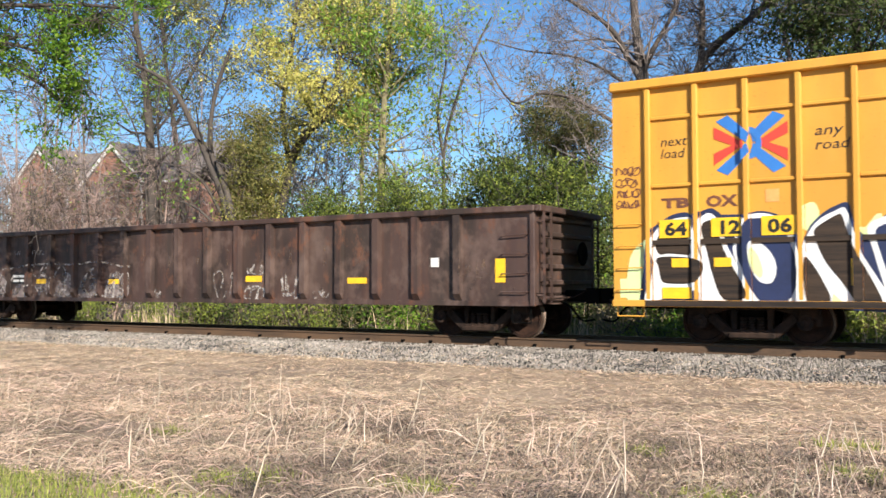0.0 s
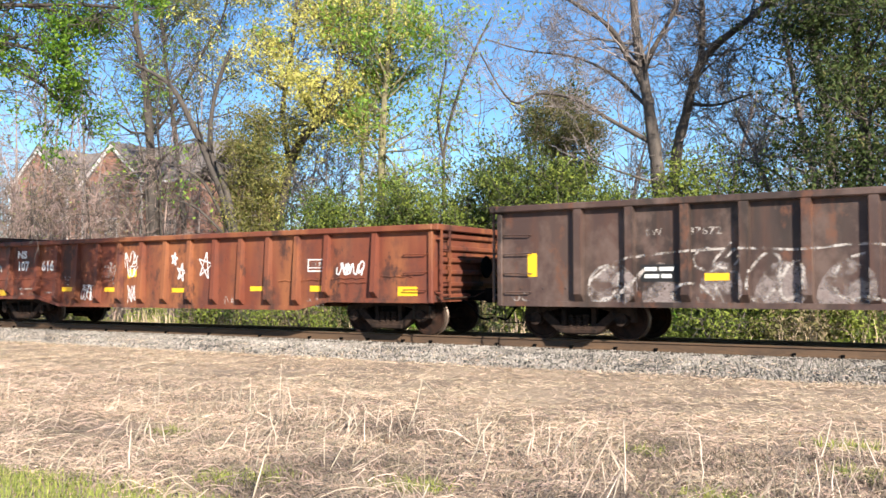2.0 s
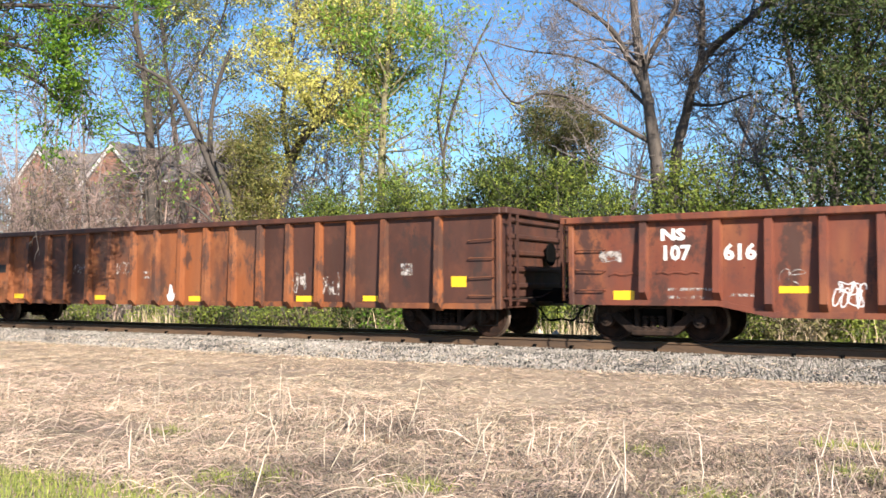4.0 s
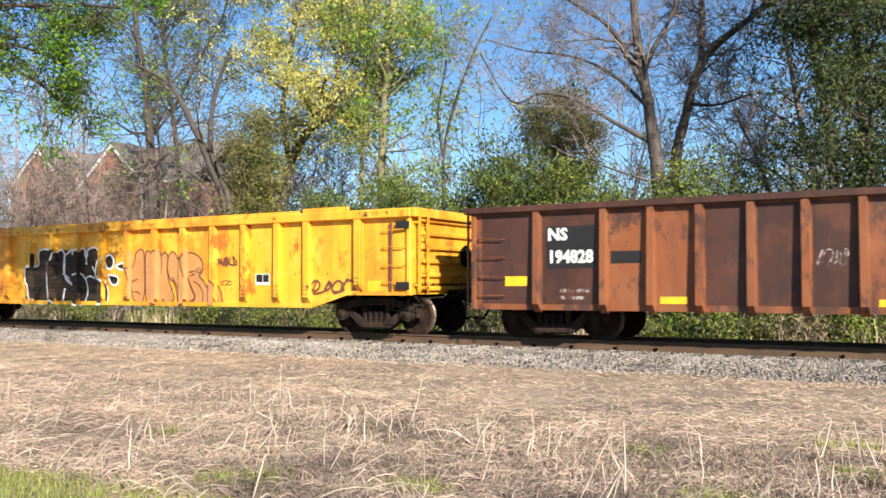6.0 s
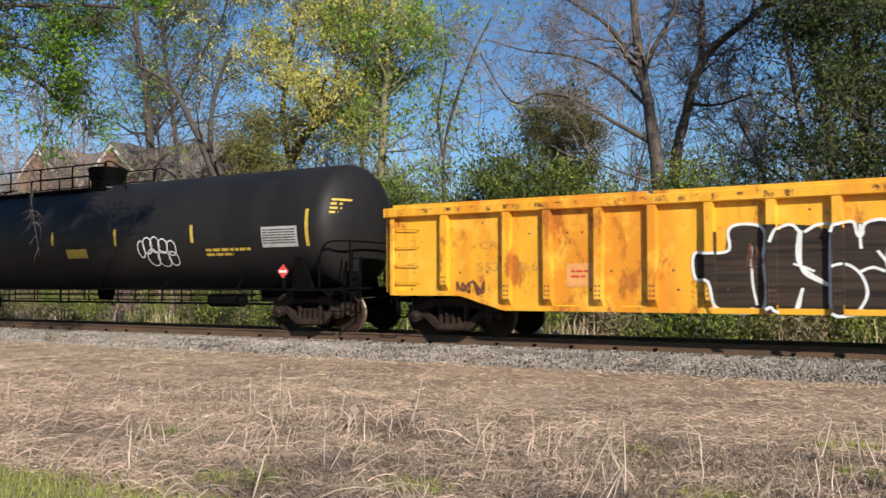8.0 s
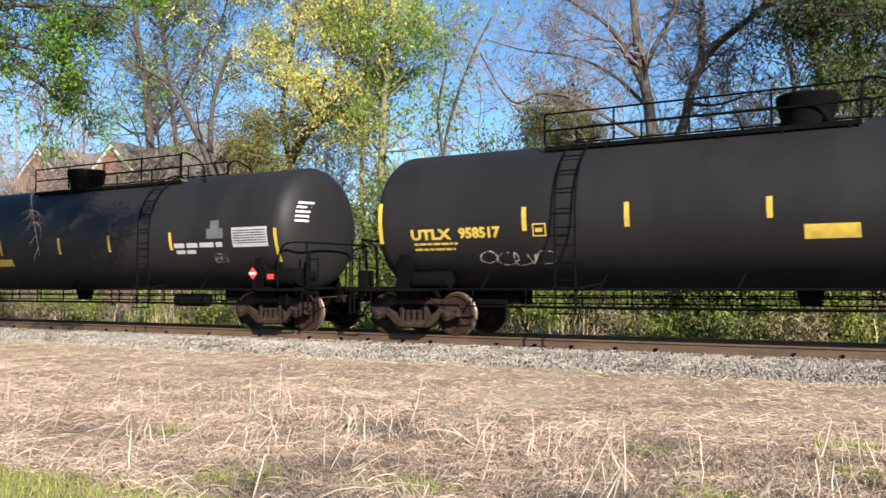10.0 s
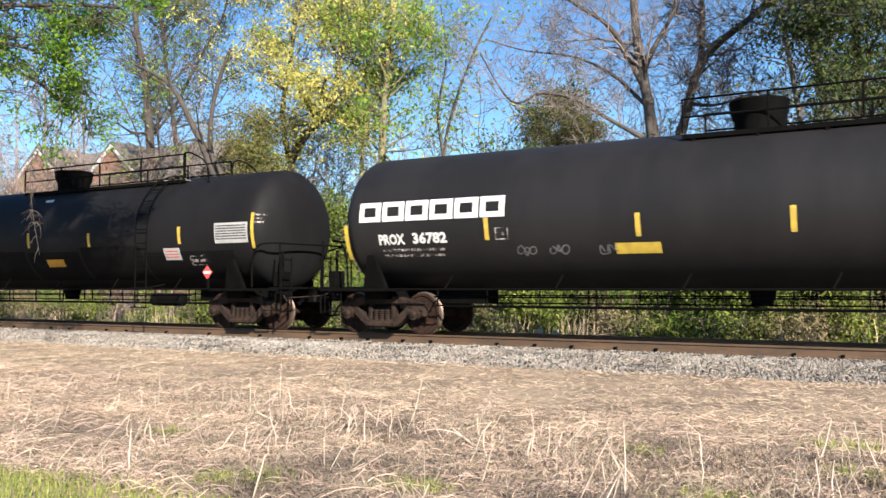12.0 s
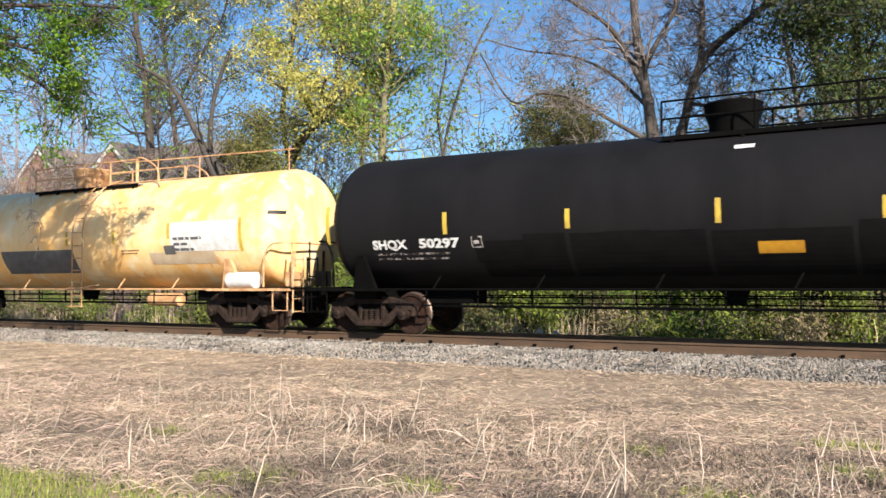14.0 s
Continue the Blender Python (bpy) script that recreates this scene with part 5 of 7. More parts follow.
def white_box(car, x, z, w, h, T, seed, mat=None):
    mat = mat or WHITE_WORN
    for a in ((x, x + w, z, z + 0.025), (x, x + w, z + h - 0.025, z + h), (x, x + 0.025, z + 0.025, z + h - 0.025), (x + w - 0.025, x + w, z + 0.025, z + h - 0.025)):
        patch(car, "stencil_frame", *a, 0, mat, T)
    rows_of_bars(car, x + 0.06, z + h * 0.35, 0, [w - 0.14], mat, h * 0.3, tank=T, seed=seed)


def data_panel(car, x, z, w, h, T, seed, mat=None):
    patch(car, "data_panel", x, x + w, z, z + h, 0, DATA_GREY, T)
    rows_of_bars(car, x + 0.04, z + h - 0.09, 0, [w - 0.1] * 6, BLACK, 0.03, (h - 0.15) / 6 - 0.03 + 0.005, (TR, TZ, 0.010), seed)


def head_print(car, half, x, z, lines, mat, height, gap, seed):
    """Small writing on the dished end of a tank."""
    ob = rows_of_bars(car, x, z, 0, lines, mat, height, gap, None, seed)
    bm = bmesh.new()
    bm.from_mesh(ob.data)
    bmesh.ops.subdivide_edges(bm, edges=[e for e in bm.edges if e.calc_length() > 0.07], cuts=4, use_grid_fill=True)
    bm.to_mesh(ob.data)
    bm.free()
    for v in ob.data.vertices:
        t = max(0.0, min(1.0, (v.co.x - half + 0.62) / 0.62))
        r = TR * (1 - t * t) ** 0.375 + 0.016
        v.co.y = -math.sqrt(max(0.01, r * r - (v.co.z - TZ) ** 2))
    return ob


def tank_first():
    c = -31.3
    marks = [(-8.82, 1.98, 2.87), (-5.36, 2.16, 2.63), (-3.25, 2.17, 2.63), (8.52, 1.99, 2.86), (4.81, 2.17, 2.61), (1.93, 2.15, 2.6), (-0.71, 2.23, 2.6)]
    car = tank_car("tank_car", c, 9.3, 8.25, TANK_BLACK, "black tank car with yellow lettering and a white graffiti tag", -4.45, -0.3, (-5.2, 0.7), marks, SHADED_GRIME)
    T = (TR, TZ)
    lettering(car, "UTLX", 0.21, -8.05, 2.05, 0, YELLOW_DULL, tank=T, bold=0.014, width=1.0)
    lettering(car, "958517", 0.21, -6.87, 2.06, 0, YELLOW_DULL, tank=T, bold=0.014, width=0.96)
    rows_of_bars(car, -8.0, 1.92, 0, [1.1, 1.0], YELLOW_DULL, 0.05, 0.07, T, 3)
    white_box(car, -5.19, 2.04, 0.29, 0.26, T, 6, YELLOW_DULL)
    scribble_tank(car, -6.48, 1.42, 1.7, 0.34, 70, T, 8, WHITE_WORN)
    for x, z, rx, rz in ((2.91, 2.04, 0.13, 0.23), (3.16, 2.13, 0.17, 0.22), (3.44, 2.15, 0.17, 0.21), (3.73, 2.11, 0.17, 0.19), (4.03, 2.05, 0.16, 0.2), (3.3, 1.8, 0.21, 0.24), (3.68, 1.75, 0.23, 0.22), (4.03, 1.76, 0.17, 0.2)):
        oval = [(x + rx * math.cos(k * math.tau / 14), z + rz * math.sin(k * math.tau / 14)) for k in range(15)]
        ob = stroke(car, oval, 0.03, 0, SPRAY_WHITE, name="graffiti_bubble")
        for v in ob.data.vertices:
            a = (v.co.z - TZ) / TR
            v.co.y, v.co.z = -(TR + 0.006) * math.cos(a), TZ + (TR + 0.006) * math.sin(a)
    data_panel(car, 7.13, 1.99, 1.1, 0.49, T, 11)
    rows_of_bars(car, 5.23, 1.93, 0, [1.5, 0.9], YELLOW_DULL, 0.07, 0.05, T, 12)
    patch(car, "reflector_panel", -0.17, 0.70, 1.84, 2.10, 0, YELLOW_DULL, T)
    diamond(car, 7.89, 1.42, -1.60)
    part("air_cylinder", moved(lathe([(-0.45, 0.1), (-0.42, 0.18), (0.42, 0.18), (0.45, 0.1)], 20, "X"), -7.6, -1.3, 1.2), SHADED_GRIME, car, smooth=True)
    head_print(car, 9.3, 9.02, 3.05, [0.20, 0.14, 0.14, 0.11], YELLOW_DULL, 0.05, 0.05, 15)
    return car


def tank_white_blocks():
    c = -51.8
    marks = [(-8.77, 1.62, 2.42), (-5.24, 2.0, 2.46), (-2.07, 1.98, 2.42), (0.65, 1.97, 2.43), (2.76, 1.99, 2.43), (5.13, 1.99, 2.45), (8.66, 1.61, 2.45)]
    car = tank_car("tank_car", c, 9.15, 8.12, TANK_BLACK, "black tank car with a row of large white block shapes", 4.25, -0.17, (-1.4, 4.8), marks, SHADED_GRIME)
    T = (TR, TZ)
    for i in range(6):
        a, w = -8.40 + i * 0.605, 0.565
        for p in ((a, a + 0.13, 2.47, 2.90), (a + w - 0.13, a + w, 2.47, 2.90), (a + 0.13, a + w - 0.13, 2.79, 2.90), (a + 0.13, a + w - 0.13, 2.47, 2.58)):
            patch(car, "emblem_block", *p, 0, WHITE, T)
    lettering(car, "PROX", 0.22, -7.92, 1.97, 0, WHITE, tank=T, bold=0.012, width=0.68)
    lettering(car, "36782", 0.22, -7.05, 1.98, 0, WHITE, tank=T, bold=0.012, width=0.86)
    rows_of_bars(car, -7.85, 1.80, 0, [1.6, 1.6], WHITE_WORN, 0.06, 0.07, T, 31)
    white_box(car, -5.05, 2.0, 0.3, 0.25, T, 32)
    patch(car, "reflector_panel", -2.55, -1.67, 1.63, 1.86, 0, YELLOW_DULL, T)
    data_panel(car, 7.27, 2.02, 1.14, 0.48, T, 33)
    rows_of_bars(car, 5.24, 2.04, 0, [1.68], DATA_GREY, 0.12, 0.05, T, 34)
    rows_of_bars(car, 5.28, 1.88, 0, [0.7], DATA_GREY, 0.10, 0.05, T, 35)
    patch(car, "faded_patch", 6.42, 6.98, 2.25, 2.50, 0, PATCH_GREY, T)
    patch(car, "faded_patch", 6.55, 6.85, 2.5, 2.70, 0, PATCH_GREY, T)
    white_box(car, 6.56, 1.62, 0.42, 0.25, T, 36)
    diamond(car, 8.04, 1.38, -1.60, 0.145)
    part("air_cylinder", moved(lathe([(-0.5, 0.1), (-0.47, 0.21), (0.47, 0.21), (0.5, 0.1)], 20, "X"), 8.8, -1.3, 1.28), SHADED_GRIME, car, smooth=True)
    patch(car, "red_stencil", 8.42, 8.62, 1.24, 1.36, -1.515, RED)
    head_print(car, 9.15, 8.97, 3.05, [0.12] * 5, WHITE, 0.05, 0.06, 37)
    for x in (-4.6, -3.9, -2.9):
        scribble_tank(car, x, 1.65, 0.4, 0.2, round(-x * 10), T, 6, PATCH_GREY)
    return car


def tank_plain():
    c = -71.98
    marks = [(-8.75, 2.0, 2.86), (-5.67, 2.15, 2.61), (-2.92, 2.18, 2.56), (-0.06, 2.18, 2.62), (2.6, 2.16, 2.53), (6.11, 2.15, 2.59), (8.6, 1.98, 2.85)]
    car = tank_car("tank_car", c, 9.0, 7.86, TANK_JET, "black tank car with white lettering and worn dark patches", 4.83, -0.1, (-1.25, 5.6), marks, SHADED_GRIME)
    T = (TR, TZ)
    lettering(car, "SHQX", 0.20, -7.56, 1.86, 0, WHITE, tank=T, bold=0.012, width=0.9)
    lettering(car, "50297", 0.20, -6.36, 1.87, 0, WHITE, tank=T, bold=0.012, width=1.0)
    rows_of_bars(car, -7.5, 1.71, 0, [1.85, 1.8], WHITE_WORN, 0.05, 0.07, T, 41)
    white_box(car, -5.08, 1.84, 0.26, 0.25, T, 42)
    patch(car, "reflector_panel", 0.58, 1.34, 1.58, 1.82, 0, AMBER, T)
    data_panel(car, 7.35, 2.13, 1.1, 0.5, T, 43)
    patch(car, "white_notice", 5.48, 6.06, 1.72, 2.05, 0, DATA_GREY, T)
    rows_of_bars(car, 5.53, 1.95, 0, [0.46] * 3, RED, 0.03, 0.05, (TR, TZ, 0.010), 44)
    white_box(car, 6.35, 1.55, 0.6, 0.28, T, 45)
    diamond(car, 7.2, 1.42, -1.60)
    for x, w, top in ((-4.9, 1.9, 1.98), (-2.9, 2.6, 2.08), (-0.2, 2.3, 2.04), (2.2, 2.4, 2.14), (4.7, 3.2, 1.95)):
        patch(car, "repaint_coat", x, x + w, 1.05, top, 0, BITUMEN, (TR - 0.003, TZ))
    for x, w, z, h in ((-3.9, 0.9, 1.6, 0.5), (-2.2, 0.9, 1.65, 0.45), (2.2, 2.1, 1.65, 0.5), (-5.0, 0.6, 1.5, 0.3)):
        patch(car, "repaint_patch", x, x + w, z, z + h, 0, BITUMEN, T)
    patch(car, "white_stencil", 0.15, 0.5, 3.62, 3.72, 0, WHITE, T)
    head_print(car, 9.0, 8.6, 2.78, [0.2, 0.14, 0.16], WHITE_WORN, 0.04, 0.05, 46)
    return car


def tank_orange():
    half = 8.6
    c = -82.25 - half
    marks = [(7.43, 1.92, 2.75), (4.95, 2.3, 2.7), (2.85, 2.21, 2.58), (0.9, 2.2, 2.6)]
    car = tank_car("tank_car", c, half, 7.0, TANK_ORANGE, "sun-bleached orange tank car with worn pale panels", 1.5, 0.0, (-1.5, 3.0), marks, TANK_TRIM)
    T = (TR, TZ)
    patch(car, "white_panel", 5.03, 7.32, 1.95, 2.70, 0, WHITE, (TR + 0.003, TZ))
    patch(car, "pale_patch", 4.15, 6.5, 1.60, 1.94, 0, PALE, T)
    rows_of_bars(car, 5.12, 2.25, 0, [1.0, 0.5, 0.7], PATCH_GREY, 0.07, 0.07, (TR, TZ, 0.012), 51)
    patch(car, "stencil_panel", 4.75, 5.15, 1.88, 2.12, 0, PATCH_GREY, (TR + 0.006, TZ))
    patch(car, "dark_jacket_patch", -2.2, 1.1, 1.35, 2.1, 0, PATCH_GREY, T)
    rows_of_bars(car, 3.1, 2.0, 0, [0.7, 0.6], SPRAY_BROWN, 0.03, 0.05, T, 52)
    head_print(car, 8.6, 8.22, 2.8, [0.25], BLACK, 0.09, 0.05, 53)
    part("air_cylinder", moved(lathe([(-0.45, 0.1), (-0.42, 0.2), (0.42, 0.2), (0.45, 0.1)], 20, "X"), 7.4, -1.35, 1.22), WHITE, car, smooth=True)
    rl = bmesh.new()
    tube(rl, [(2.0, -0.5, TZ + TR + 0.55), (half - 0.3, -0.5, TZ + TR + 0.45)], 0.015)
    for x in (3.4, 5.0, half - 0.5):
        tube(rl, [(x, -0.5, TZ + TR - 0.1), (x, -0.5, TZ + TR + 0.52)], 0.015)
    part("top_cable_rail", rl, TANK_TRIM, car)
    return car


def scribble_tank(car, x, z, w, h, seed, T, loops=12, mat=None):
    ob = scribble(car, x, z, w, h, 0, mat or SPRAY_WHITE, seed, 0.03, loops)
    for v in ob.data.vertices:
        a = (v.co.z - T[1]) / T[0]
        v.co.y, v.co.z = -(T[0] + 0.006) * math.cos(a), T[1] + (T[0] + 0.006) * math.sin(a)
    return ob


LEAF_TAN_PAINT = worn(material("ghost_lettering", (0.24, 0.15, 0.10), 0.7, color2=(0.12, 0.08, 0.06), scale=6), 0.5)
FADED = material("faded_orange_panel", (0.72, 0.36, 0.12), 0.6, color2=(0.6, 0.28, 0.08), scale=5)
DATA_GREY = material("grey_data_panel", (0.46, 0.45, 0.43), 0.6, color2=(0.34, 0.33, 0.32), scale=7)
RUST_CHIP = worn(material("rust_chip", (0.13, 0.055, 0.025), 0.8, color2=(0.07, 0.03, 0.02), scale=9), 0.55, 14.0)
FADED_DARK = material("faded_brown_stencil", (0.36, 0.17, 0.04), 0.6, color2=(0.55, 0.28, 0.05), scale=8)
GHOST = worn(material("ghost_white_paint", (0.36, 0.31, 0.29), 0.7, color2=(0.17, 0.13, 0.12), scale=3), 0.62, 3.0)
PALE = material("pale_primer", (0.62, 0.50, 0.36), 0.6, color2=(0.5, 0.36, 0.22), scale=3)
RIVET_DARK = mesh_of("rivet", lathe([(0.0, 0.022), (-0.008, 0.018), (-0.014, 0.004)], 8, "Y"), SPRAY_BROWN)
RIVET = mesh_of("rivet", moved(lathe([(0.0, 0.022), (-0.008, 0.018), (-0.014, 0.004)], 8, "Y")), PAINT_A)
PATCH_GREY = material("grey_patch_paint", (0.12, 0.12, 0.12), 0.6, color2=(0.08, 0.08, 0.08), scale=4)
TANK_TRIM = material("weathered_orange_trim", (0.72, 0.44, 0.22), 0.65, color2=(0.40, 0.20, 0.09), scale=5)
boxcar(), gondola_dark(), gondola_red(), gondola_brown(), gondola_yellow()
tank_first(), tank_white_blocks(), tank_plain(), tank_orange()


# ---- ground and track ----
def smooth(a, b, t):
    t = max(0.0, min(1.0, (t - a) / (b - a)))
    return t * t * (3 - 2 * t)


def ground_z(x, y):
    z = -0.45 + 0.05 * smooth(-9, -3.2, y) - 0.35 * smooth(1.5, 5, y) + 0.9 * smooth(8, 40, y)
    if abs(y) < 90:
        z += (0.05 * noise.noise((x * 0.35, y * 0.35, 0)) + 0.03 * noise.noise((x * 1.6, y * 1.6, 3))) * smooth(1.5, 4.0, abs(y + 0.2))
    return z


def ground():
    xs = sorted({round(x, 2) for x in [-1500, -800, -400, -250, -170, -130, 60, 120, 300, 800, 1500] + lin(-110, 40, 201)})
    ys = sorted({round(y, 2) for y in [-1500, -600, -250, -120, -60, -40, 70, 120, 200, 400, 900, 1500] + lin(-30, -2, 85) + lin(-1.5, 60, 60)})
    verts = [(x, y, ground_z(x, y)) for y in ys for x in xs]
    w = len(xs)
    faces = [(j * w + i, j * w + i + 1, (j + 1) * w + i + 1, (j + 1) * w + i) for j in range(len(ys) - 1) for i in range(w - 1)]
    me = quads("ground", verts, faces, GROUND)
    me.shade_smooth()
    tagged(new("ground", me), "dry straw-coloured ground beside the railway track", "ground", kind="structure")


def track():
    # beyond y 2.5 the dark bed runs on to paint the train's shaded ground
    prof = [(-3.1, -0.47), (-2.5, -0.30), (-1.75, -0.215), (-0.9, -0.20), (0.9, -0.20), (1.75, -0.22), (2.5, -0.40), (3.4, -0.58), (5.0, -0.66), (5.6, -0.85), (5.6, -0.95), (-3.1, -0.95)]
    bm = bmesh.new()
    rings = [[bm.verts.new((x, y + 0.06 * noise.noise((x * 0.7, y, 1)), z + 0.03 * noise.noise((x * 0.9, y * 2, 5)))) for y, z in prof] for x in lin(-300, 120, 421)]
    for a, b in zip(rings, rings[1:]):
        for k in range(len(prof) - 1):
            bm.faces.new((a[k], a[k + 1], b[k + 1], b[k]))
    tagged(part("shaded_ballast_bed", bm, SHADED_BED, smooth=True), "dark crushed stone bed under and beyond the track, train shade in its colour", "ballast", kind="structure")
    prof = [(-0.07, -0.185), (0.07, -0.185), (0.07, -0.172), (0.012, -0.15), (0.009, -0.05), (0.034, -0.035), (0.034, -0.006), (0.026, 0.0), (-0.026, 0.0), (-0.034, -0.006), (-0.034, -0.035), (-0.009, -0.05), (-0.012, -0.15), (-0.07, -0.172)]
    # small near-black blocks added as dark notches along the rail foot
    RAIL_BLOCK = mesh_of("dark_rail_block", boxes((-0.03, 0.03, -0.09, 0.09, -0.186, -0.12), bevel=0.008), SHADED_GRIME)
    for s in (-1, 1):
        bm = bmesh.new()
        a = [bm.verts.new((-300, s * 0.752 + y, z)) for y, z in prof]
        b = [bm.verts.new((120, s * 0.752 + y, z)) for y, z in prof]
        n = len(prof)
        for k in range(n):
            f = bm.faces.new((a[k], a[(k + 1) % n], b[(k + 1) % n], b[k]))
            f.material_index = 1 if k == 7 else 0
        bm.faces.new(a[::-1]), bm.faces.new(b)
        line = tagged(part("rail", bm, [RAIL_STEEL, RAIL_TOP]), "brown rusted steel rail with a polished head", "rail", "rails of the track", "structure")
        rng = random.Random(6)
        for i in range(75):
            if rng.random() < 0.7:
                q = part("dark_rail_block", RAIL_BLOCK, SHADED_GRIME, line)
                q.location = (-60 + i * 0.83 + rng.uniform(-0.1, 0.1), s * 0.752, 0)
    tie = mesh_of("railway_tie", boxes((-0.11, 0.11, -1.3, 1.3, -0.36, -0.188), bevel=0.012), TIMBER)
    holder = tagged(new("railway_ties"), "dark creosoted timber ties bedded in ballast", "ties", kind="structure")
    rng = random.Random(5)
    for i in range(190):
        t = part("railway_tie", tie, TIMBER, holder)
        t.location = (-88 + i * 0.52 + rng.uniform(-0.02, 0.02), rng.uniform(-0.05, 0.05), 0)
    # loose stones on the ballast
    rng = np.random.default_rng(7)
    oct_v = np.array([(1, 0, -0.5), (-1, 0, -0.5), (0, 1, -0.5), (0, -1, -0.5), (0, 0, 1)], float)
    oct_f = np.array([(0, 2, 4), (2, 1, 4), (1, 3, 4), (3, 0, 4)])
    n = 70000
    y = np.where(rng.random(n) < 0.985, -0.86 - 2.45 * rng.random(n) ** 0.95, 0.9 + 2.0 * rng.random(n))
    x = -46 + 50 * rng.random(n) ** 0.7
    z = np.interp(y, [-3.3, -3.1, -2.5, -1.75, -0.9, 0.9, 1.75, 2.5, 3.2], [-0.42, -0.43, -0.295, -0.21, -0.195, -0.2, -0.22, -0.40, -0.55])
    r = 0.012 + 0.017 * rng.random(n) ** 2
    v = (oct_v[None] * (0.6 + 0.8 * rng.random((n, 5, 1))) + 0.25 * rng.normal(size=(n, 5, 3))) * r[:, None, None]
    v += np.stack([x, y, z], 1)[:, None]
    f = (oct_f[None] + 5 * np.arange(n)[:, None, None]).reshape(-1, 3)
    tagged(new("ballast_stones", quads("ballast_stones", v.reshape(-1, 3).tolist(), f.tolist(), STONE)), "loose grey crushed stones along the track", "ballast", kind="stuff")


# ---- dry grass, weeds, lawn ----
def blades(name, x, y, z, length, width, lean, mat, seed, label, category, bend=0.3):
    """Many thin two-piece blades; lean: angle from upright."""
    rng = np.random.default_rng(seed)
    n = len(x)
    az = rng.random(n) * math.tau
    d = np.stack([np.cos(az) * np.sin(lean), np.sin(az) * np.sin(lean), np.cos(lean)], 1)
    side = np.stack([-np.sin(az), np.cos(az), 0.3 * rng.normal(size=n)], 1)
    side /= np.linalg.norm(side, axis=1)[:, None]
    base = np.stack([x, y, z], 1)
    knee = base + d * (length * 0.55)[:, None]
    kink = rng.normal(size=(n, 3)) * bend
    kink[:, 2] -= bend * 0.6
    tip = knee + (d + kink) * (length * 0.45)[:, None]
    tip[:, 2] = np.maximum(tip[:, 2], z + 0.004)
    w = (side * width[:, None]) / 2
    v = np.stack([base - w, base + w, knee + w * 0.8, knee - w * 0.8, tip], 1).reshape(-1, 3)
    k = 5 * np.arange(n)[:, None]
    f = (k + np.array([0, 1, 2, 3])).tolist() + (k + np.array([3, 2, 4])).tolist()
    return tagged(new(name, quads(name, v.tolist(), f, mat)), label, category, kind="stuff")


def scatter(n, y0, y1, seed, power=1.0):
    rng = np.random.default_rng(seed)
    y = y0 + (y1 - y0) * rng.random(n) ** power
    d = y + 18.0
    x = d * (-1.75 + 2.0 * rng.random(n))
    return rng, x, y


def heights(x, y):
    return np.array([ground_z(a, b) for a, b in zip(x, y)])


def thin(x, y, scale, level, seed, soft=0.3):
    """Keeps the points where a coarse noise is high, for patches."""
    v = np.array([noise.noise((a * scale, b * scale, seed)) for a, b in zip(x, y)])
    keep = v + np.random.default_rng(seed).normal(size=len(x)) * soft > level
    return x[keep], y[keep]


def fallen_stems(name, x, y, long, wide, lift, mat, seed, label):
    """Long thin stems that lie on one another in low arcs."""
    rng = np.random.default_rng(seed)
    n, k = len(x), 4
    az = rng.random(n) * math.tau
    length = long * (0.45 + 1.1 * rng.random(n) ** 2)
    up = lift * rng.random(n) ** 1.5
    slope = rng.normal(size=n) * 0.10
    curve = rng.normal(size=n) * 0.5
    rows = []
    px, py = x.copy(), y.copy()
    base = heights(x, y)
    for i in range(k + 1):
        t = i / k
        z = np.maximum(base + 0.005, base + up * (0.25 + 3.0 * t * (1 - t)) + slope * length * t + 0.006 * rng.normal(size=n))
        roll = rng.random(n) if i == 0 else roll
        w = wide * (0.6 + 0.8 * roll) * (1 - 0.5 * t) / 2
        a = az + curve * t
        rows.append(np.stack([px + np.sin(a) * w * (1 - roll), py - np.cos(a) * w * (1 - roll), z - w * roll], 1))
        rows.append(np.stack([px - np.sin(a) * w * (1 - roll), py + np.cos(a) * w * (1 - roll), z + w * roll], 1))
        px, py = px + np.cos(a) * length / k, py + np.sin(a) * length / k
    v = np.stack(rows, 1).reshape(-1, 3)
    b = (2 * (k + 1)) * np.arange(n)[:, None]
    f = np.concatenate([b + np.array([2 * i, 2 * i + 2, 2 * i + 3, 2 * i + 1]) for i in range(k)]).tolist()
    return tagged(new(name, quads(name, v.tolist(), f, mat)), label, "weeds", kind="stuff")


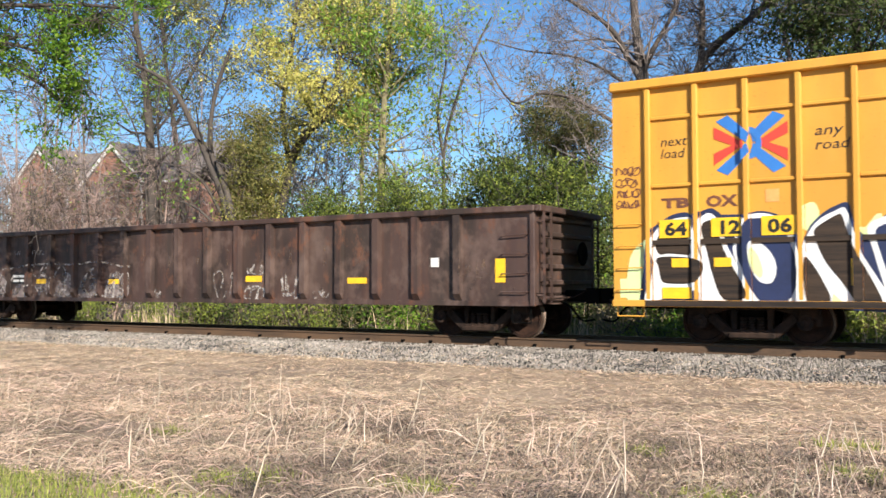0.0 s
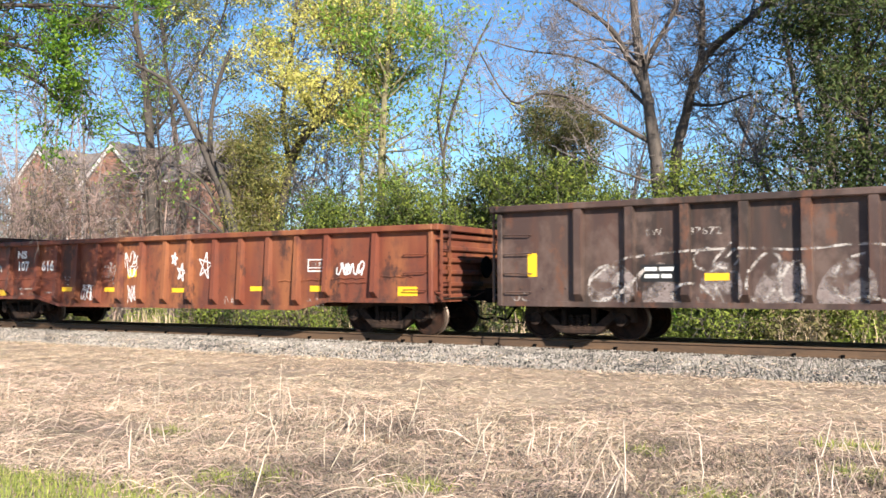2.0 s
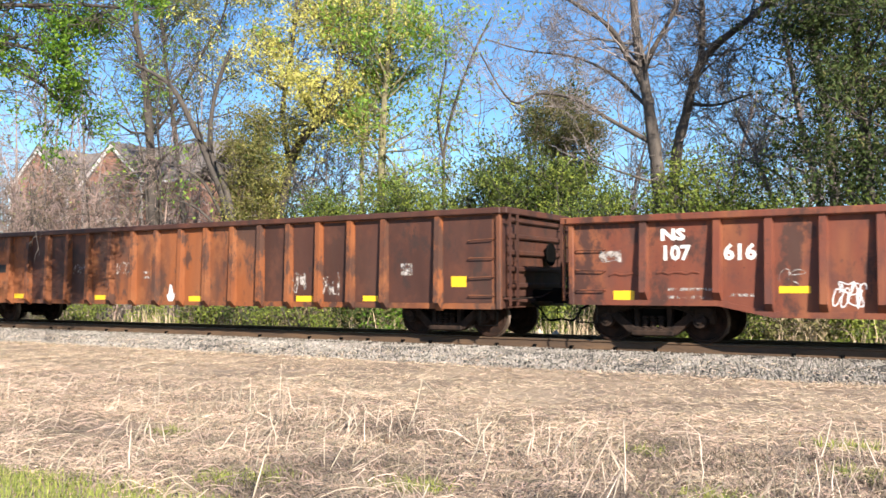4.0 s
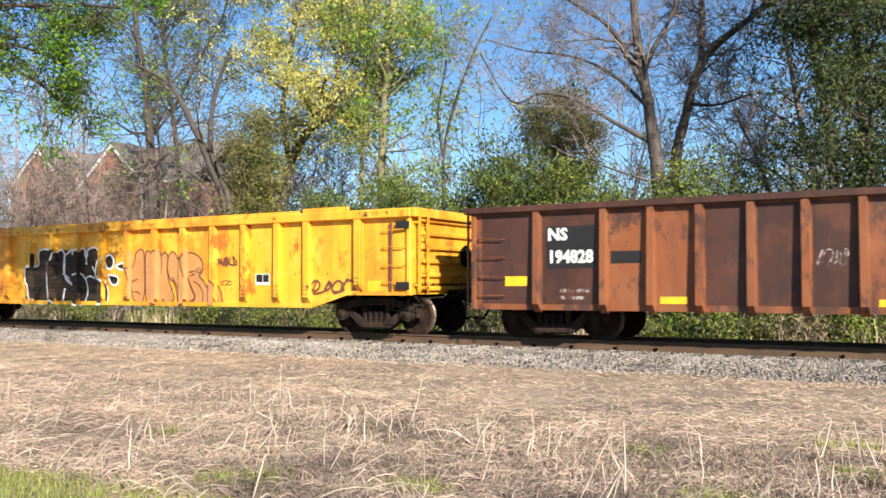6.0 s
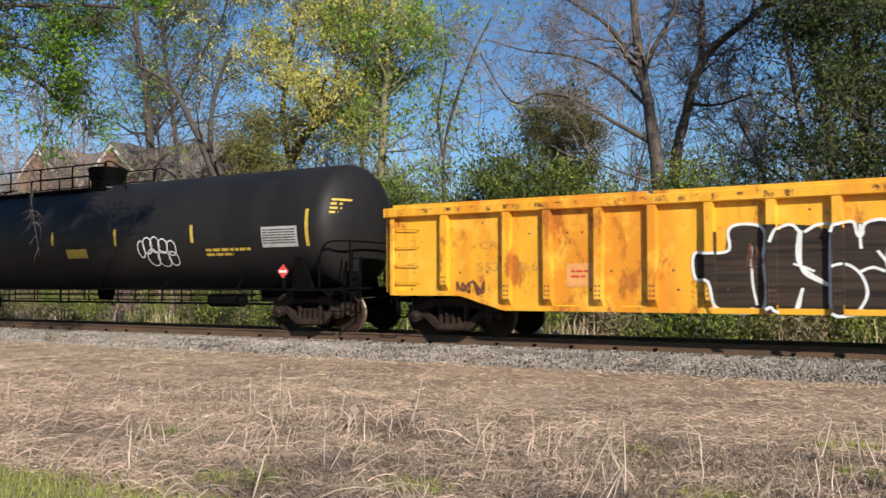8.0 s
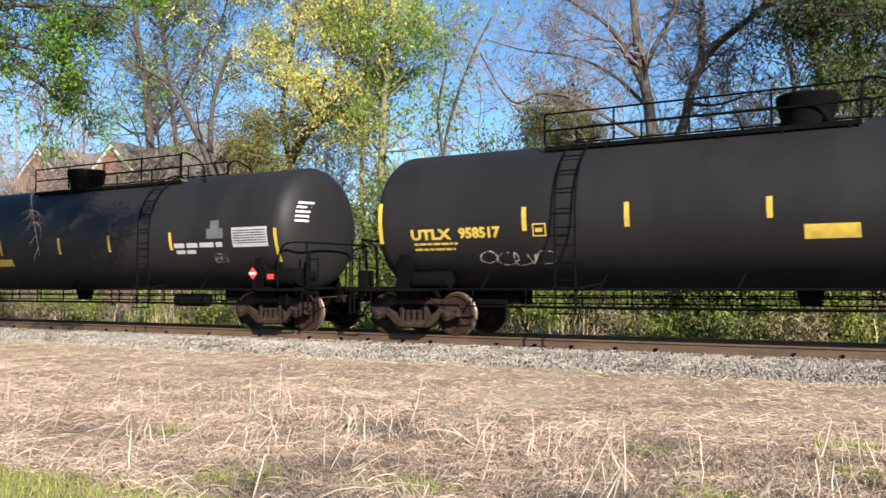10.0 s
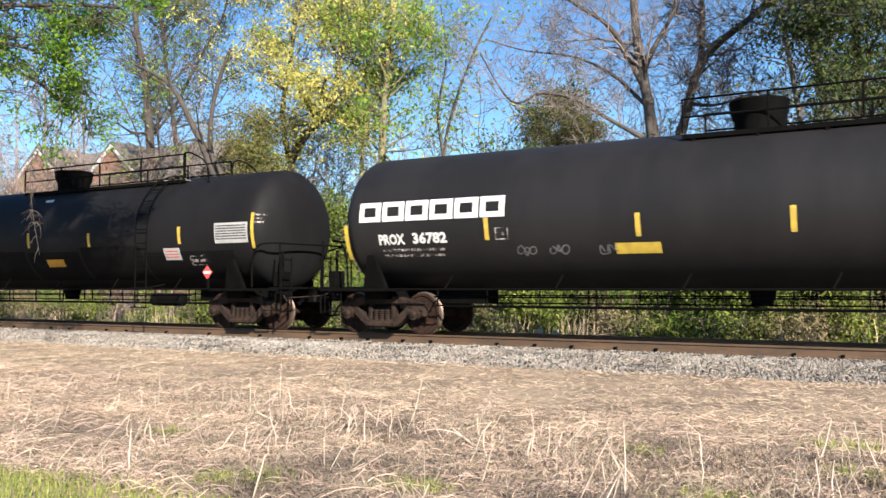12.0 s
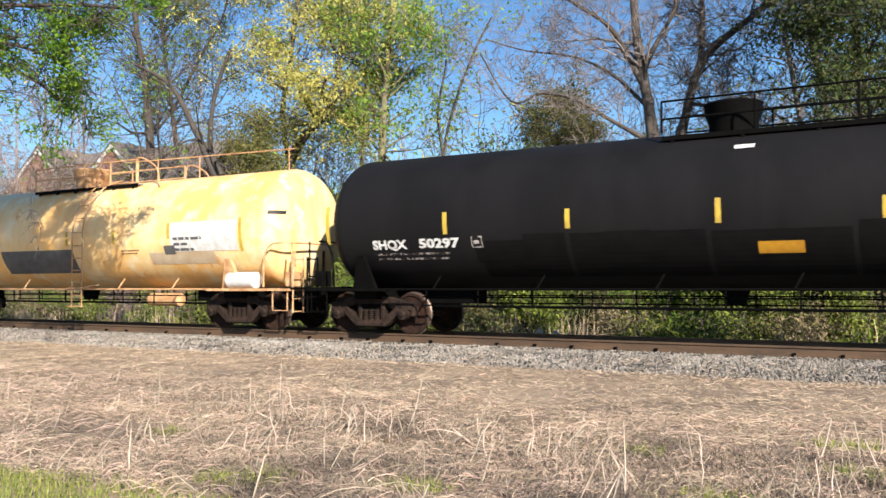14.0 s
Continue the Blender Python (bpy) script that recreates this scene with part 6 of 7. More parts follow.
def undergrowth():
    rng, x, y = scatter(88000, -10.5, -2.75, 11, 1.0)
    x, y = thin(x, y, 0.5, -0.35, 2)
    rng = np.random.default_rng(3)
    k = 16000
    ex, ey = -42 + 45 * rng.random(k) ** 0.7, -3.3 + 1.3 * rng.random(k) ** 1.8
    ex, ey = thin(ex, ey, 0.4, 0.0, 12)
    ez = np.interp(ey, [-3.3, -3.1, -2.5, -1.75], [-0.40, -0.42, -0.28, -0.195])
    zs = np.concatenate([heights(x, y), ez])
    x, y = np.concatenate([x, ex]), np.concatenate([y, ey])
    n = len(x)
    blades("mown_straw", x, y, zs + 0.01, 0.07 + 0.15 * rng.random(n) ** 2, 0.004 + 0.008 * rng.random(n), 1.3 + 0.27 * rng.random(n), STRAW, 21, "flattened pale straw on the bank beside the ballast", "dry grass", 0.25)
    # thatch of fallen stems, thicker towards the lawn
    for name, count, far, mat, seed, long, wide, lift, label in (
            ("dark_thatch", 27000, -7.6, WEED_DARK, 51, 0.22, 0.008, 0.10, "dark rotting stems low in the dead weeds"),
            ("dead_weeds", 33000, -7.0, DEAD_WEED, 52, 0.24, 0.007, 0.09, "tangled brown dead weeds on the near bank"),
            ("fallen_stalks", 2600, -7.6, STALK, 53, 0.38, 0.0058, 0.12, "bleached fallen stalks criss-crossing over the weeds")):
        rng, x, y = scatter(count, -13.0, far, seed, 0.9)
        x, y = thin(x, y, 0.55, -0.12, seed, 0.25)
        fallen_stems(name, x, y, long, wide, lift, mat, seed, label)
    # matted clumps
    rng = np.random.default_rng(15)
    xs, ys, hs = [], [], []
    for k in range(230):
        cy = -12.9 + 4.2 * rng.random() ** 1.2
        cx = (cy + 17.4) * (-1.65 + 1.7 * rng.random() ** 0.42)
        m = int(60 + 90 * rng.random())
        r = 0.10 + 0.20 * rng.random()
        xs.append(cx + rng.normal(size=m) * r), ys.append(cy + rng.normal(size=m) * r * 0.7), hs.append(np.full(m, 0.5 + rng.random()))
    x, y, hs = np.concatenate(xs), np.concatenate(ys), np.concatenate(hs)
    n = len(x)
    blades("weed_mats", x, y, heights(x, y), (0.06 + 0.12 * rng.random(n)) * hs, 0.004 + 0.007 * rng.random(n), 0.6 + 0.9 * rng.random(n), WEED_DARK, 28, "dark matted tufts of dead weeds", "weeds", 0.7)
    # standing and snapped stalks
    rng = random.Random(31)
    bm = bmesh.new()
    for clump in range(135):
        cy = rng.uniform(-12.8, -8.3)
        d = cy + 17.4
        cx = d * rng.uniform(-1.62, -0.02)
        if clump % 3 == 0:
            cx, cy = rng.uniform(-7.5, -2.8), rng.uniform(-10.6, -8.9)
        way = rng.gauss(0.4, 1.0)
        for k in range(rng.choice((1, 1, 2, 3, 4, 6))):
            x, y = cx + rng.gauss(0, 0.16), cy + rng.gauss(0, 0.16)
            h = rng.uniform(0.12, 0.42) * (1.0 if rng.random() < 0.85 else 1.6)
            lean, az = abs(rng.gauss(0.5, 0.5)), way + rng.gauss(0, 0.7)
            p = Vector((x, y, ground_z(x, y) - 0.02))
            q = p + Vector((math.cos(az) * math.sin(lean), math.sin(az) * math.sin(lean), math.cos(lean))) * h
            r = rng.uniform(0.0025, 0.0078)
            mid = p.lerp(q, 0.5) + Vector((rng.gauss(0, 0.02), rng.gauss(0, 0.02), 0))
            tube(bm, [p, mid, q], [r, r * 0.9, r * 0.6], 5)
            if rng.random() < 0.22:
                e = q + Vector((rng.gauss(0, 0.12), rng.gauss(0, 0.12), -rng.uniform(0.1, 0.3)))
                e.z = max(e.z, ground_z(e.x, e.y) + 0.01)
                tube(bm, [q, e], [r * 0.7, r * 0.5], 4)
    tagged(part("dead_stalks", bm, STALK), "tall bleached broken weed stalks, leaning and snapped", "stalks", kind="stuff")
    # lawn in the corner and green tufts
    rng = np.random.default_rng(14)
    x = -5.5 + 3.6 * rng.normal(size=30000)
    edge = np.interp(x, [-24, -3.6, -1.5, 1.5, 10], [-12.72, -12.75, -13.8, -14.6, -14.2]) + 0.12 * np.array([noise.noise((a * 0.9, 0, 2)) + noise.noise((a * 4, 0, 7)) for a in x])
    y = edge + 0.05 - 2.1 * np.abs(rng.normal(size=len(x)))
    keep = rng.random(len(x)) < 0.3 + (edge - y) * 5
    x, y = x[keep], y[keep]
    n = len(x)
    rng = np.random.default_rng(41)
    blades("lawn_grass", x, y, heights(x, y), 0.05 + 0.06 * rng.random(n), 0.006 + 0.004 * rng.random(n), 0.15 + 0.6 * rng.random(n), LAWN, 24, "short green lawn grass at the bank's foot", "grass", 0.3)
    tufts = [(-7.2, -10.9, 0.22), (-5.1, -12.2, 0.35), (-2.6, -9.4, 0.2), (-1.6, -10.9, 0.35), (-1.1, -11.2, 0.3), (-1.0, -8.3, 0.3), (-3.7, -11.6, 0.3), (-4.9, -12.0, 0.3), (-0.8, -9.5, 0.3)]
    xs, ys = [], []
    rng = np.random.default_rng(9)
    for cx, cy, r in tufts:
        k = int(900 * r)
        xs.append(cx + rng.normal(size=k) * r * 0.5), ys.append(cy + rng.normal(size=k) * r * 0.35)
    x, y = np.concatenate(xs), np.concatenate(ys)
    n = len(x)
    blades("green_tufts", x, y, heights(x, y), 0.04 + 0.10 * rng.random(n), 0.006 + 0.008 * rng.random(n), 0.3 + 0.8 * rng.random(n), LAWN, 25, "small green weed tufts among the dead growth", "grass", 0.4)
    # beyond the track
    rng = np.random.default_rng(10)
    n = 20000
    y = 5.0 + 4.5 * rng.random(n)
    x = (y + 17.4) * (-1.7 + 1.85 * rng.random(n))
    blades("far_bank_grass", x, y, heights(x, y), 0.15 + 0.45 * rng.random(n) ** 2, 0.012 + 0.015 * rng.random(n), 0.1 + 0.6 * rng.random(n), FAR_GRASS, 26, "green grass on the far bank behind the track", "grass", 0.4)
    n = 5200
    y = 4.9 + 2.5 * rng.random(n)
    x = (y + 17.4) * (-1.7 + 1.85 * rng.random(n))
    x, y = thin(x, y, 0.25, 0.16, 6, 0.15)
    n = len(x)
    blades("dry_reeds", x, y, heights(x, y), 0.5 + 0.8 * rng.random(n), 0.012 + 0.012 * rng.random(n), 0.05 + 0.35 * rng.random(n), STRAW, 27, "tall dry reeds on the far bank", "reeds", 0.3)


# ---- trees ----
class Wood:
    """Collects limbs and twigs of one tree as tapering tubes, and the places of its leaves."""

    def __init__(self, seed, thin=0.009):
        self.thin = thin
        self.rng = random.Random(seed)
        self.v, self.f, self.tips, self.cuts = [], [], [], []

    def limb(self, pts, radii, n):
        side = None
        last = None
        for i, p in enumerate(pts):
            d = (pts[min(i + 1, len(pts) - 1)] - pts[max(i - 1, 0)]).normalized()
            side = d.orthogonal().normalized() if side is None else (side - d * side.dot(d)).normalized()
            t = d.cross(side)
            k0 = len(self.v)
            for k in range(n):
                a = k * math.tau / n
                self.v.append(p + (side * math.cos(a) + t * math.sin(a)) * radii[i])
            if last is not None:
                self.f += [(last + k, last + (k + 1) % n, k0 + (k + 1) % n, k0 + k) for k in range(n)]
            last = k0

    def grow(self, p, d, length, r, depth, droop=0.0, wild=0.3, kids=4):
        rng = self.rng
        steps = 5 if depth > 2 else 4 if depth > 1 else 2
        pts, radii = [p], [r]
        for i in range(steps):
            d = (d + Vector((rng.gauss(0, wild), rng.gauss(0, wild), rng.gauss(0, wild) - droop + 0.05)) * 0.55).normalized()
            p = p + d * (length / steps)
            pts.append(p)
            radii.append(max(self.thin, r * (1 - 0.75 * (i + 1) / steps)))
        self.limb(pts, radii, 4 if depth > 2 else 3)
        if depth <= 1:
            self.tips += pts[1:]
            return
        for k in range(kids):
            t = rng.uniform(0.25, 1.0)
            i = min(steps - 1, int(t * steps))
            q = pts[i].lerp(pts[i + 1], t * steps - i)
            out = (d + Vector((rng.gauss(0, 1), rng.gauss(0, 1), rng.gauss(0.15, 0.8))) * 0.85).normalized()
            self.grow(q, out, length * rng.uniform(0.45, 0.75), radii[i] * 0.55, depth - 1, droop, wild, kids)

    def stem(self, points, r0, r1, shoots=10, reach=2.5, depth=3, start=0.3, droop=0.0, kids=4, wild=0.3):
        """A main limb through given points, with side shoots along it."""
        pts = [Vector(p) for p in round_path3(points)]
        m = len(pts) - 1
        radii = [(r0 + (r1 - r0) * (i / m) ** 0.8) * (1 + 0.07 * self.rng.gauss(0, 1)) for i in range(m + 1)]
        self.cuts.append(("trunk" if not self.cuts else "limb", len(self.v), len(self.f)))
        self.limb(pts, radii, 10)
        self.cuts.append(("branchwork", len(self.v), len(self.f)))
        for k in range(shoots):
            t = start + (1 - start) * self.rng.random()
            i = min(m - 1, int(t * m))
            d = (pts[i + 1] - pts[i]).normalized()
            out = (d * 0.5 + Vector((self.rng.gauss(0, 1), self.rng.gauss(0, 1), self.rng.gauss(0.25, 0.6))).normalized()).normalized()
            self.grow(pts[i], out, reach * self.rng.uniform(0.6, 1.25), max(0.012, radii[i] * 0.4), depth, droop, wild, kids)

    def parts(self, mat, thing, twig=None):
        """One mesh for each main limb, and one for the branches that spring from it."""
        ends = [(v, f) for _, v, f in self.cuts[1:]] + [(len(self.v), len(self.f))]
        for (name, v0, f0), (v1, f1) in zip(self.cuts, ends):
            if f1 > f0:
                me = quads(name, [tuple(v) for v in self.v[v0:v1]], [tuple(k - v0 for k in f) for f in self.f[f0:f1]], twig if twig and name == "branchwork" else mat)
                me.shade_smooth()
                part(name, me, mat, thing)


def round_path3(points, steps=5):
    p, out = [Vector(q) for q in points], []
    n = len(p)
    for i in range(n - 1):
        a, b, c, d = p[max(0, i - 1)], p[i], p[i + 1], p[min(n - 1, i + 2)]
        for j in range(steps):
            t = j / steps
            out.append(0.5 * (2 * b + (c - a) * t + (2 * a - 5 * b + 4 * c - d) * t * t + (3 * b - a - 3 * c + d) * t ** 3))
    return out + [p[-1]]


def leaf_mesh(places, per, size, spread, mat, seed, flat=0.0):
    """Small folded leaves scattered about places."""
    rng = np.random.default_rng(seed)
    c = np.repeat(np.array([tuple(p) for p in places], float), per, 0)
    c = c[rng.random(len(c)) < 0.85]
    n = len(c)
    c = c + rng.normal(size=(n, 3)) * spread
    a = rng.normal(size=(n, 3))
    a[:, 2] *= 1 - flat
    a /= np.linalg.norm(a, axis=1)[:, None]
    b = np.cross(a, rng.normal(size=(n, 3)))
    b /= np.linalg.norm(b, axis=1)[:, None] + 1e-9
    s = size * (0.65 + 1.1 * rng.random(n))[:, None]
    fold = np.cross(a, b) * s * 0.18
    v = np.stack([c - a * s, c - b * s * 0.42 + fold, c + a * s, c + b * s * 0.42 + fold], 1).reshape(-1, 3)
    f = (np.arange(n * 4).reshape(-1, 4)).tolist()
    return quads("crown", v.tolist(), f, mat)


def tree(name, wood, bark, label, leaves=(), category="tree", grain=0.55):
    """leaves: rows of (share of the tips, leaves each, size, spread, material)."""
    t = tagged(new(name), label, category)
    wood.parts(bark, t, TWIG if bark is BARK else None)
    for i, (share, per, size, spread, mat) in enumerate(leaves):
        rng = random.Random(i + 5)
        tips = [p for p in wood.tips if 0.5 + 0.9 * noise.noise(p * grain + Vector((i * 9, 0, 3))) + rng.gauss(0, 0.14) < share]
        if tips:
            part("crown", leaf_mesh(tips, per, size, spread, mat, i + len(tips)), mat, t)
    return t


def many_stem_tree():
    w = Wood(101)
    w.stem([(-25.95, 9.60, 1.44), (-26.44, 9.60, 4.02), (-27.43, 9.50, 6.21), (-28.31, 9.30, 7.94), (-29.48, 9.10, 9.73), (-31.52, 9.00, 10.84)], 0.23, 0.07, 10, 2.2, 3, 0.4)
    w.stem([(-25.82, 9.60, 1.44), (-26.22, 9.60, 3.78), (-26.68, 9.50, 5.44), (-27.34, 9.40, 6.90), (-27.10, 9.40, 9.03), (-26.21, 9.40, 10.94)], 0.20, 0.06, 10, 2.2, 3, 0.45)
    w.stem([(-26.60, 10.00, 3.11), (-27.66, 9.50, 5.26), (-28.52, 9.20, 5.96), (-29.67, 9.00, 6.36)], 0.09, 0.03, 8, 1.4, 3, 0.3)
    w.stem([(-26.66, 10.00, 2.87), (-28.04, 9.40, 4.32), (-29.31, 9.00, 4.78)], 0.07, 0.03, 8, 1.2, 3, 0.3)
    tree("multi_stem_tree", w, BARK_DARK, "leaning multi-stem tree with mostly bare dark limbs", [(0.12, 3, 0.08, 0.25, LEAF_GREEN)])
    w = Wood(102)
    w.stem([(-27.98, 12.50, 1.47), (-26.39, 12.50, 3.96), (-25.65, 12.50, 6.42), (-24.62, 12.40, 7.67), (-23.63, 12.40, 8.33), (-22.96, 12.40, 9.84), (-22.73, 12.40, 12.23), (-22.43, 12.40, 14.61)], 0.28, 0.08, 36, 2.6, 3, 0.5, 0.12)
    w.stem([(-25.65, 12.50, 6.42), (-26.17, 12.60, 8.75), (-25.69, 12.60, 11.22), (-25.38, 12.60, 13.71), (-25.24, 12.80, 15.77)], 0.15, 0.05, 32, 2.6, 3, 0.35, 0.12)
    tree("yellow_leaf_tree", w, BARK_DARK, "dark-limbed tree with hanging yellow-green spring leaves", [(0.72, 14, 0.07, 0.24, LEAF_YELLOW), (0.16, 8, 0.06, 0.28, LEAF_OLIVE)])
    ivy = Wood(103)
    ivy.stem([(-26.56, 10.40, 1.92), (-26.32, 10.30, 4.54), (-26.50, 10.30, 6.71), (-26.12, 10.40, 8.02)], 0.03, 0.015, 26, 0.9, 2, 0.0, 0.1)
    ivy.stem([(-26.08, 10.40, 1.92), (-25.81, 10.30, 4.52), (-25.86, 10.30, 6.66), (-25.55, 10.40, 7.96)], 0.03, 0.015, 26, 0.9, 2, 0.0, 0.1)
    ivy.stem([(-25.60, 10.40, 1.91), (-25.31, 10.30, 4.49), (-25.23, 10.30, 6.61), (-24.99, 10.40, 7.91)], 0.03, 0.015, 26, 0.9, 2, 0.0, 0.1)
    tree("ivy", ivy, BARK, "thick olive ivy climbing round the leaning tree", [(1.2, 34, 0.052, 0.24, LEAF_IVY), (0.2, 14, 0.05, 0.24, LEAF_YELLOW), (0.35, 16, 0.05, 0.24, LEAF_DARK)], "climber")


def olive_tree():
    w = Wood(106, 0.012)
    w.stem([(-34.67, 15.00, 1.24), (-35.05, 15.00, 5.63), (-35.82, 15.00, 10.13), (-36.50, 15.00, 13.82), (-36.99, 15.00, 17.55)], 0.16, 0.07, 40, 2.6, 3, 0.45, 0.06)
    w.stem([(-35.82, 15.00, 10.13), (-33.98, 15.00, 12.58), (-32.40, 15.00, 14.40), (-31.64, 15.00, 16.29)], 0.09, 0.04, 26, 2.0, 3, 0.3, 0.06)
    tree("olive_leaf_tree", w, BARK_DARK, "tree with thin olive and bright green spring leaves", [(0.42, 16, 0.06, 0.26, LEAF_OLIVE), (0.26, 14, 0.06, 0.24, LEAF_BRIGHT), (0.14, 12, 0.06, 0.24, LEAF_YELLOW)])


def vine_trunk_tree():
    w = Wood(111)
    w.stem([(-33.43, 12.00, 1.23), (-33.71, 12.00, 4.22), (-33.90, 12.00, 6.69), (-34.18, 12.00, 9.47), (-34.45, 12.00, 11.16), (-35.14, 12.00, 14.06), (-35.39, 12.00, 16.93)], 0.30, 0.10, 22, 3.0, 3, 0.2)
    w.stem([(-33.86, 11.80, 3.40), (-34.19, 11.80, 6.69), (-34.82, 11.80, 8.67), (-36.51, 11.80, 11.09)], 0.07, 0.03, 12, 1.6, 3, 0.2)
    w.stem([(-32.85, 11.70, 3.37), (-32.97, 11.70, 6.59), (-33.20, 11.70, 9.05), (-32.99, 11.70, 10.65)], 0.06, 0.03, 12, 1.3, 3, 0.2)
    tree("vine_clad_tree", w, BARK_DARK, "bare grey tree wound with thick dead vines", [(0.3, 3, 0.07, 0.25, LEAF_GREEN)])


def tall_green_tree():
    w = Wood(121)
    w.stem([(-21.31, 13.00, 1.19), (-21.10, 13.00, 5.92), (-20.96, 13.00, 8.76), (-20.67, 13.00, 11.59), (-20.33, 13.00, 15.60)], 0.21, 0.08, 42, 2.4, 3, 0.3, 0.0)
    w.stem([(-22.34, 13.50, 1.92), (-22.49, 13.50, 6.07), (-22.25, 13.50, 8.99), (-22.49, 13.50, 11.98), (-22.80, 13.50, 15.02)], 0.1, 0.05, 18, 2.2, 3, 0.3)
    tree("tall_green_tree", w, BARK_PALE, "tall slender tree with mossy trunk and fresh green leaves", [(0.52, 15, 0.07, 0.25, LEAF_GREEN), (0.22, 10, 0.07, 0.26, LEAF_YELLOW)])
    w = Wood(122)
    w.stem([(-18.55, 14.00, 2.58), (-18.67, 14.00, 6.33), (-18.09, 14.00, 8.62), (-17.18, 14.00, 10.61), (-16.39, 14.00, 11.89)], 0.09, 0.03, 16, 2.0, 3, 0.2)
    w.stem([(-18.67, 14.00, 6.33), (-18.94, 14.00, 8.24), (-18.52, 14.00, 10.56), (-18.79, 14.00, 12.74)], 0.06, 0.03, 12, 2.0, 3, 0.2)
    tree("slender_tree", w, BARK, "slender bare tree with fine twigs and a few leaves", [(0.45, 3, 0.08, 0.3, LEAF_GREEN)])


def great_bare_tree():
    w = Wood(131, 0.008)
    w.stem([(-8.82, 12.00, 1.15), (-9.04, 12.00, 4.78), (-9.27, 12.00, 6.73), (-9.46, 12.00, 7.92), (-9.73, 12.00, 9.72), (-9.87, 12.00, 12.11)], 0.27, 0.13, 10, 2.4, 4, 0.5, 0, 4)
    w.stem([(-9.46, 12.00, 7.82), (-10.00, 11.80, 8.92), (-10.60, 11.60, 10.03), (-11.90, 11.40, 11.06), (-13.10, 11.20, 12.06)], 0.12, 0.05, 12, 2.0, 4, 0.2, 0, 4)
    w.stem([(-9.34, 12.00, 5.96), (-10.46, 11.60, 6.68), (-11.64, 11.20, 7.47), (-12.83, 11.00, 7.82), (-13.95, 10.80, 7.61), (-15.09, 10.60, 9.45)], 0.09, 0.03, 16, 1.7, 4, 0.15, 0, 4)
    w.stem([(-9.51, 12.00, 8.41), (-9.16, 12.30, 9.31), (-8.61, 12.50, 10.36), (-8.14, 12.60, 11.58)], 0.11, 0.06, 10, 2.0, 4, 0.2, 0, 4)
    w.stem([(-9.13, 12.00, 4.50), (-9.75, 11.50, 4.74), (-10.83, 11.20, 5.20), (-11.16, 11.00, 5.59)], 0.05, 0.02, 8, 1.2, 3, 0.2)
    w.stem([(-9.37, 12.00, 7.13), (-10.90, 12.60, 8.61), (-12.58, 13.00, 9.54), (-14.61, 13.40, 10.12), (-16.45, 13.60, 10.88)], 0.07, 0.025, 14, 1.7, 4, 0.2, 0, 4)
    tree("great_bare_tree", w, BARK, "great bare tree with spreading grey limbs and fine twigs")
    w = Wood(132)
    w.stem([(-8.81, 12.60, 1.15), (-8.60, 12.60, 5.20), (-8.23, 12.60, 6.82), (-7.65, 12.40, 8.51), (-6.67, 12.20, 9.27), (-5.55, 12.00, 9.97), (-4.84, 12.00, 10.98)], 0.20, 0.09, 16, 2.0, 4, 0.4)
    w.stem([(-7.65, 12.40, 8.51), (-7.61, 12.60, 9.93), (-7.75, 12.80, 11.76)], 0.11, 0.08, 9, 1.8, 4, 0.2)
    w.stem([(-8.07, 12.60, 7.21), (-7.13, 12.30, 7.02), (-6.03, 12.00, 7.18)], 0.08, 0.03, 9, 1.4, 4, 0.3)
    tree("dark_bare_tree", w, BARK_DARK, "dark bare tree that curves beside the great tree")


def right_thicket():
    w = Wood(141)
    w.stem([(-2.45, 11.00, 1.12), (-2.53, 11.00, 4.41), (-2.70, 11.00, 6.92), (-2.78, 11.00, 9.45), (-2.85, 11.00, 10.99)], 0.2, 0.1, 46, 2.2, 3, 0.0, 0.1)
    w.stem([(-1.65, 11.00, 1.12), (-1.72, 11.00, 4.36), (-1.82, 11.00, 6.82), (-1.91, 11.00, 9.30)], 0.2, 0.1, 30, 2.0, 3, 0.0, 0.1)
    tree("ivy_clad_tree", w, BARK_DARK, "dark tree trunk smothered in evergreen ivy", [(1.0, 18, 0.06, 0.28, LEAF_DARK), (0.35, 10, 0.055, 0.3, LEAF_OLIVE)])
    w = Wood(142, 0.011)
    w.stem([(-3.96, 14.00, 0.76), (-4.25, 14.00, 3.92), (-4.73, 14.00, 6.22), (-5.05, 14.00, 8.35), (-5.38, 14.00, 10.33)], 0.15, 0.06, 34, 2.6, 3, 0.2)
    w.stem([(-4.90, 14.50, 1.13), (-5.76, 14.50, 3.85), (-6.48, 14.50, 5.86), (-7.03, 14.50, 7.11)], 0.1, 0.04, 26, 2.0, 3, 0.2)
    w.stem([(-4.30, 13.00, 2.57), (-4.96, 13.00, 4.25), (-6.00, 13.00, 5.06), (-7.09, 13.00, 5.52)], 0.06, 0.02, 20, 1.5, 3, 0.2)
    tree("tangled_tree", w, TWIG, "tangled bare tree with pale hanging twigs", [(0.12, 4, 0.06, 0.3, LEAF_OLIVE)])
    w = Wood(143)
    w.stem([(-4.20, 19.00, 0.70), (-4.49, 19.00, 6.51), (-5.02, 19.00, 10.28), (-5.36, 19.00, 13.88)], 0.25, 0.1, 40, 3.2, 3, 0.6)
    tree("evergreen_tree", w, BARK_DARK, "tall evergreen tree with fine olive foliage", [(0.34, 12, 0.07, 0.4, LEAF_DARK), (0.28, 10, 0.07, 0.4, LEAF_OLIVE)])


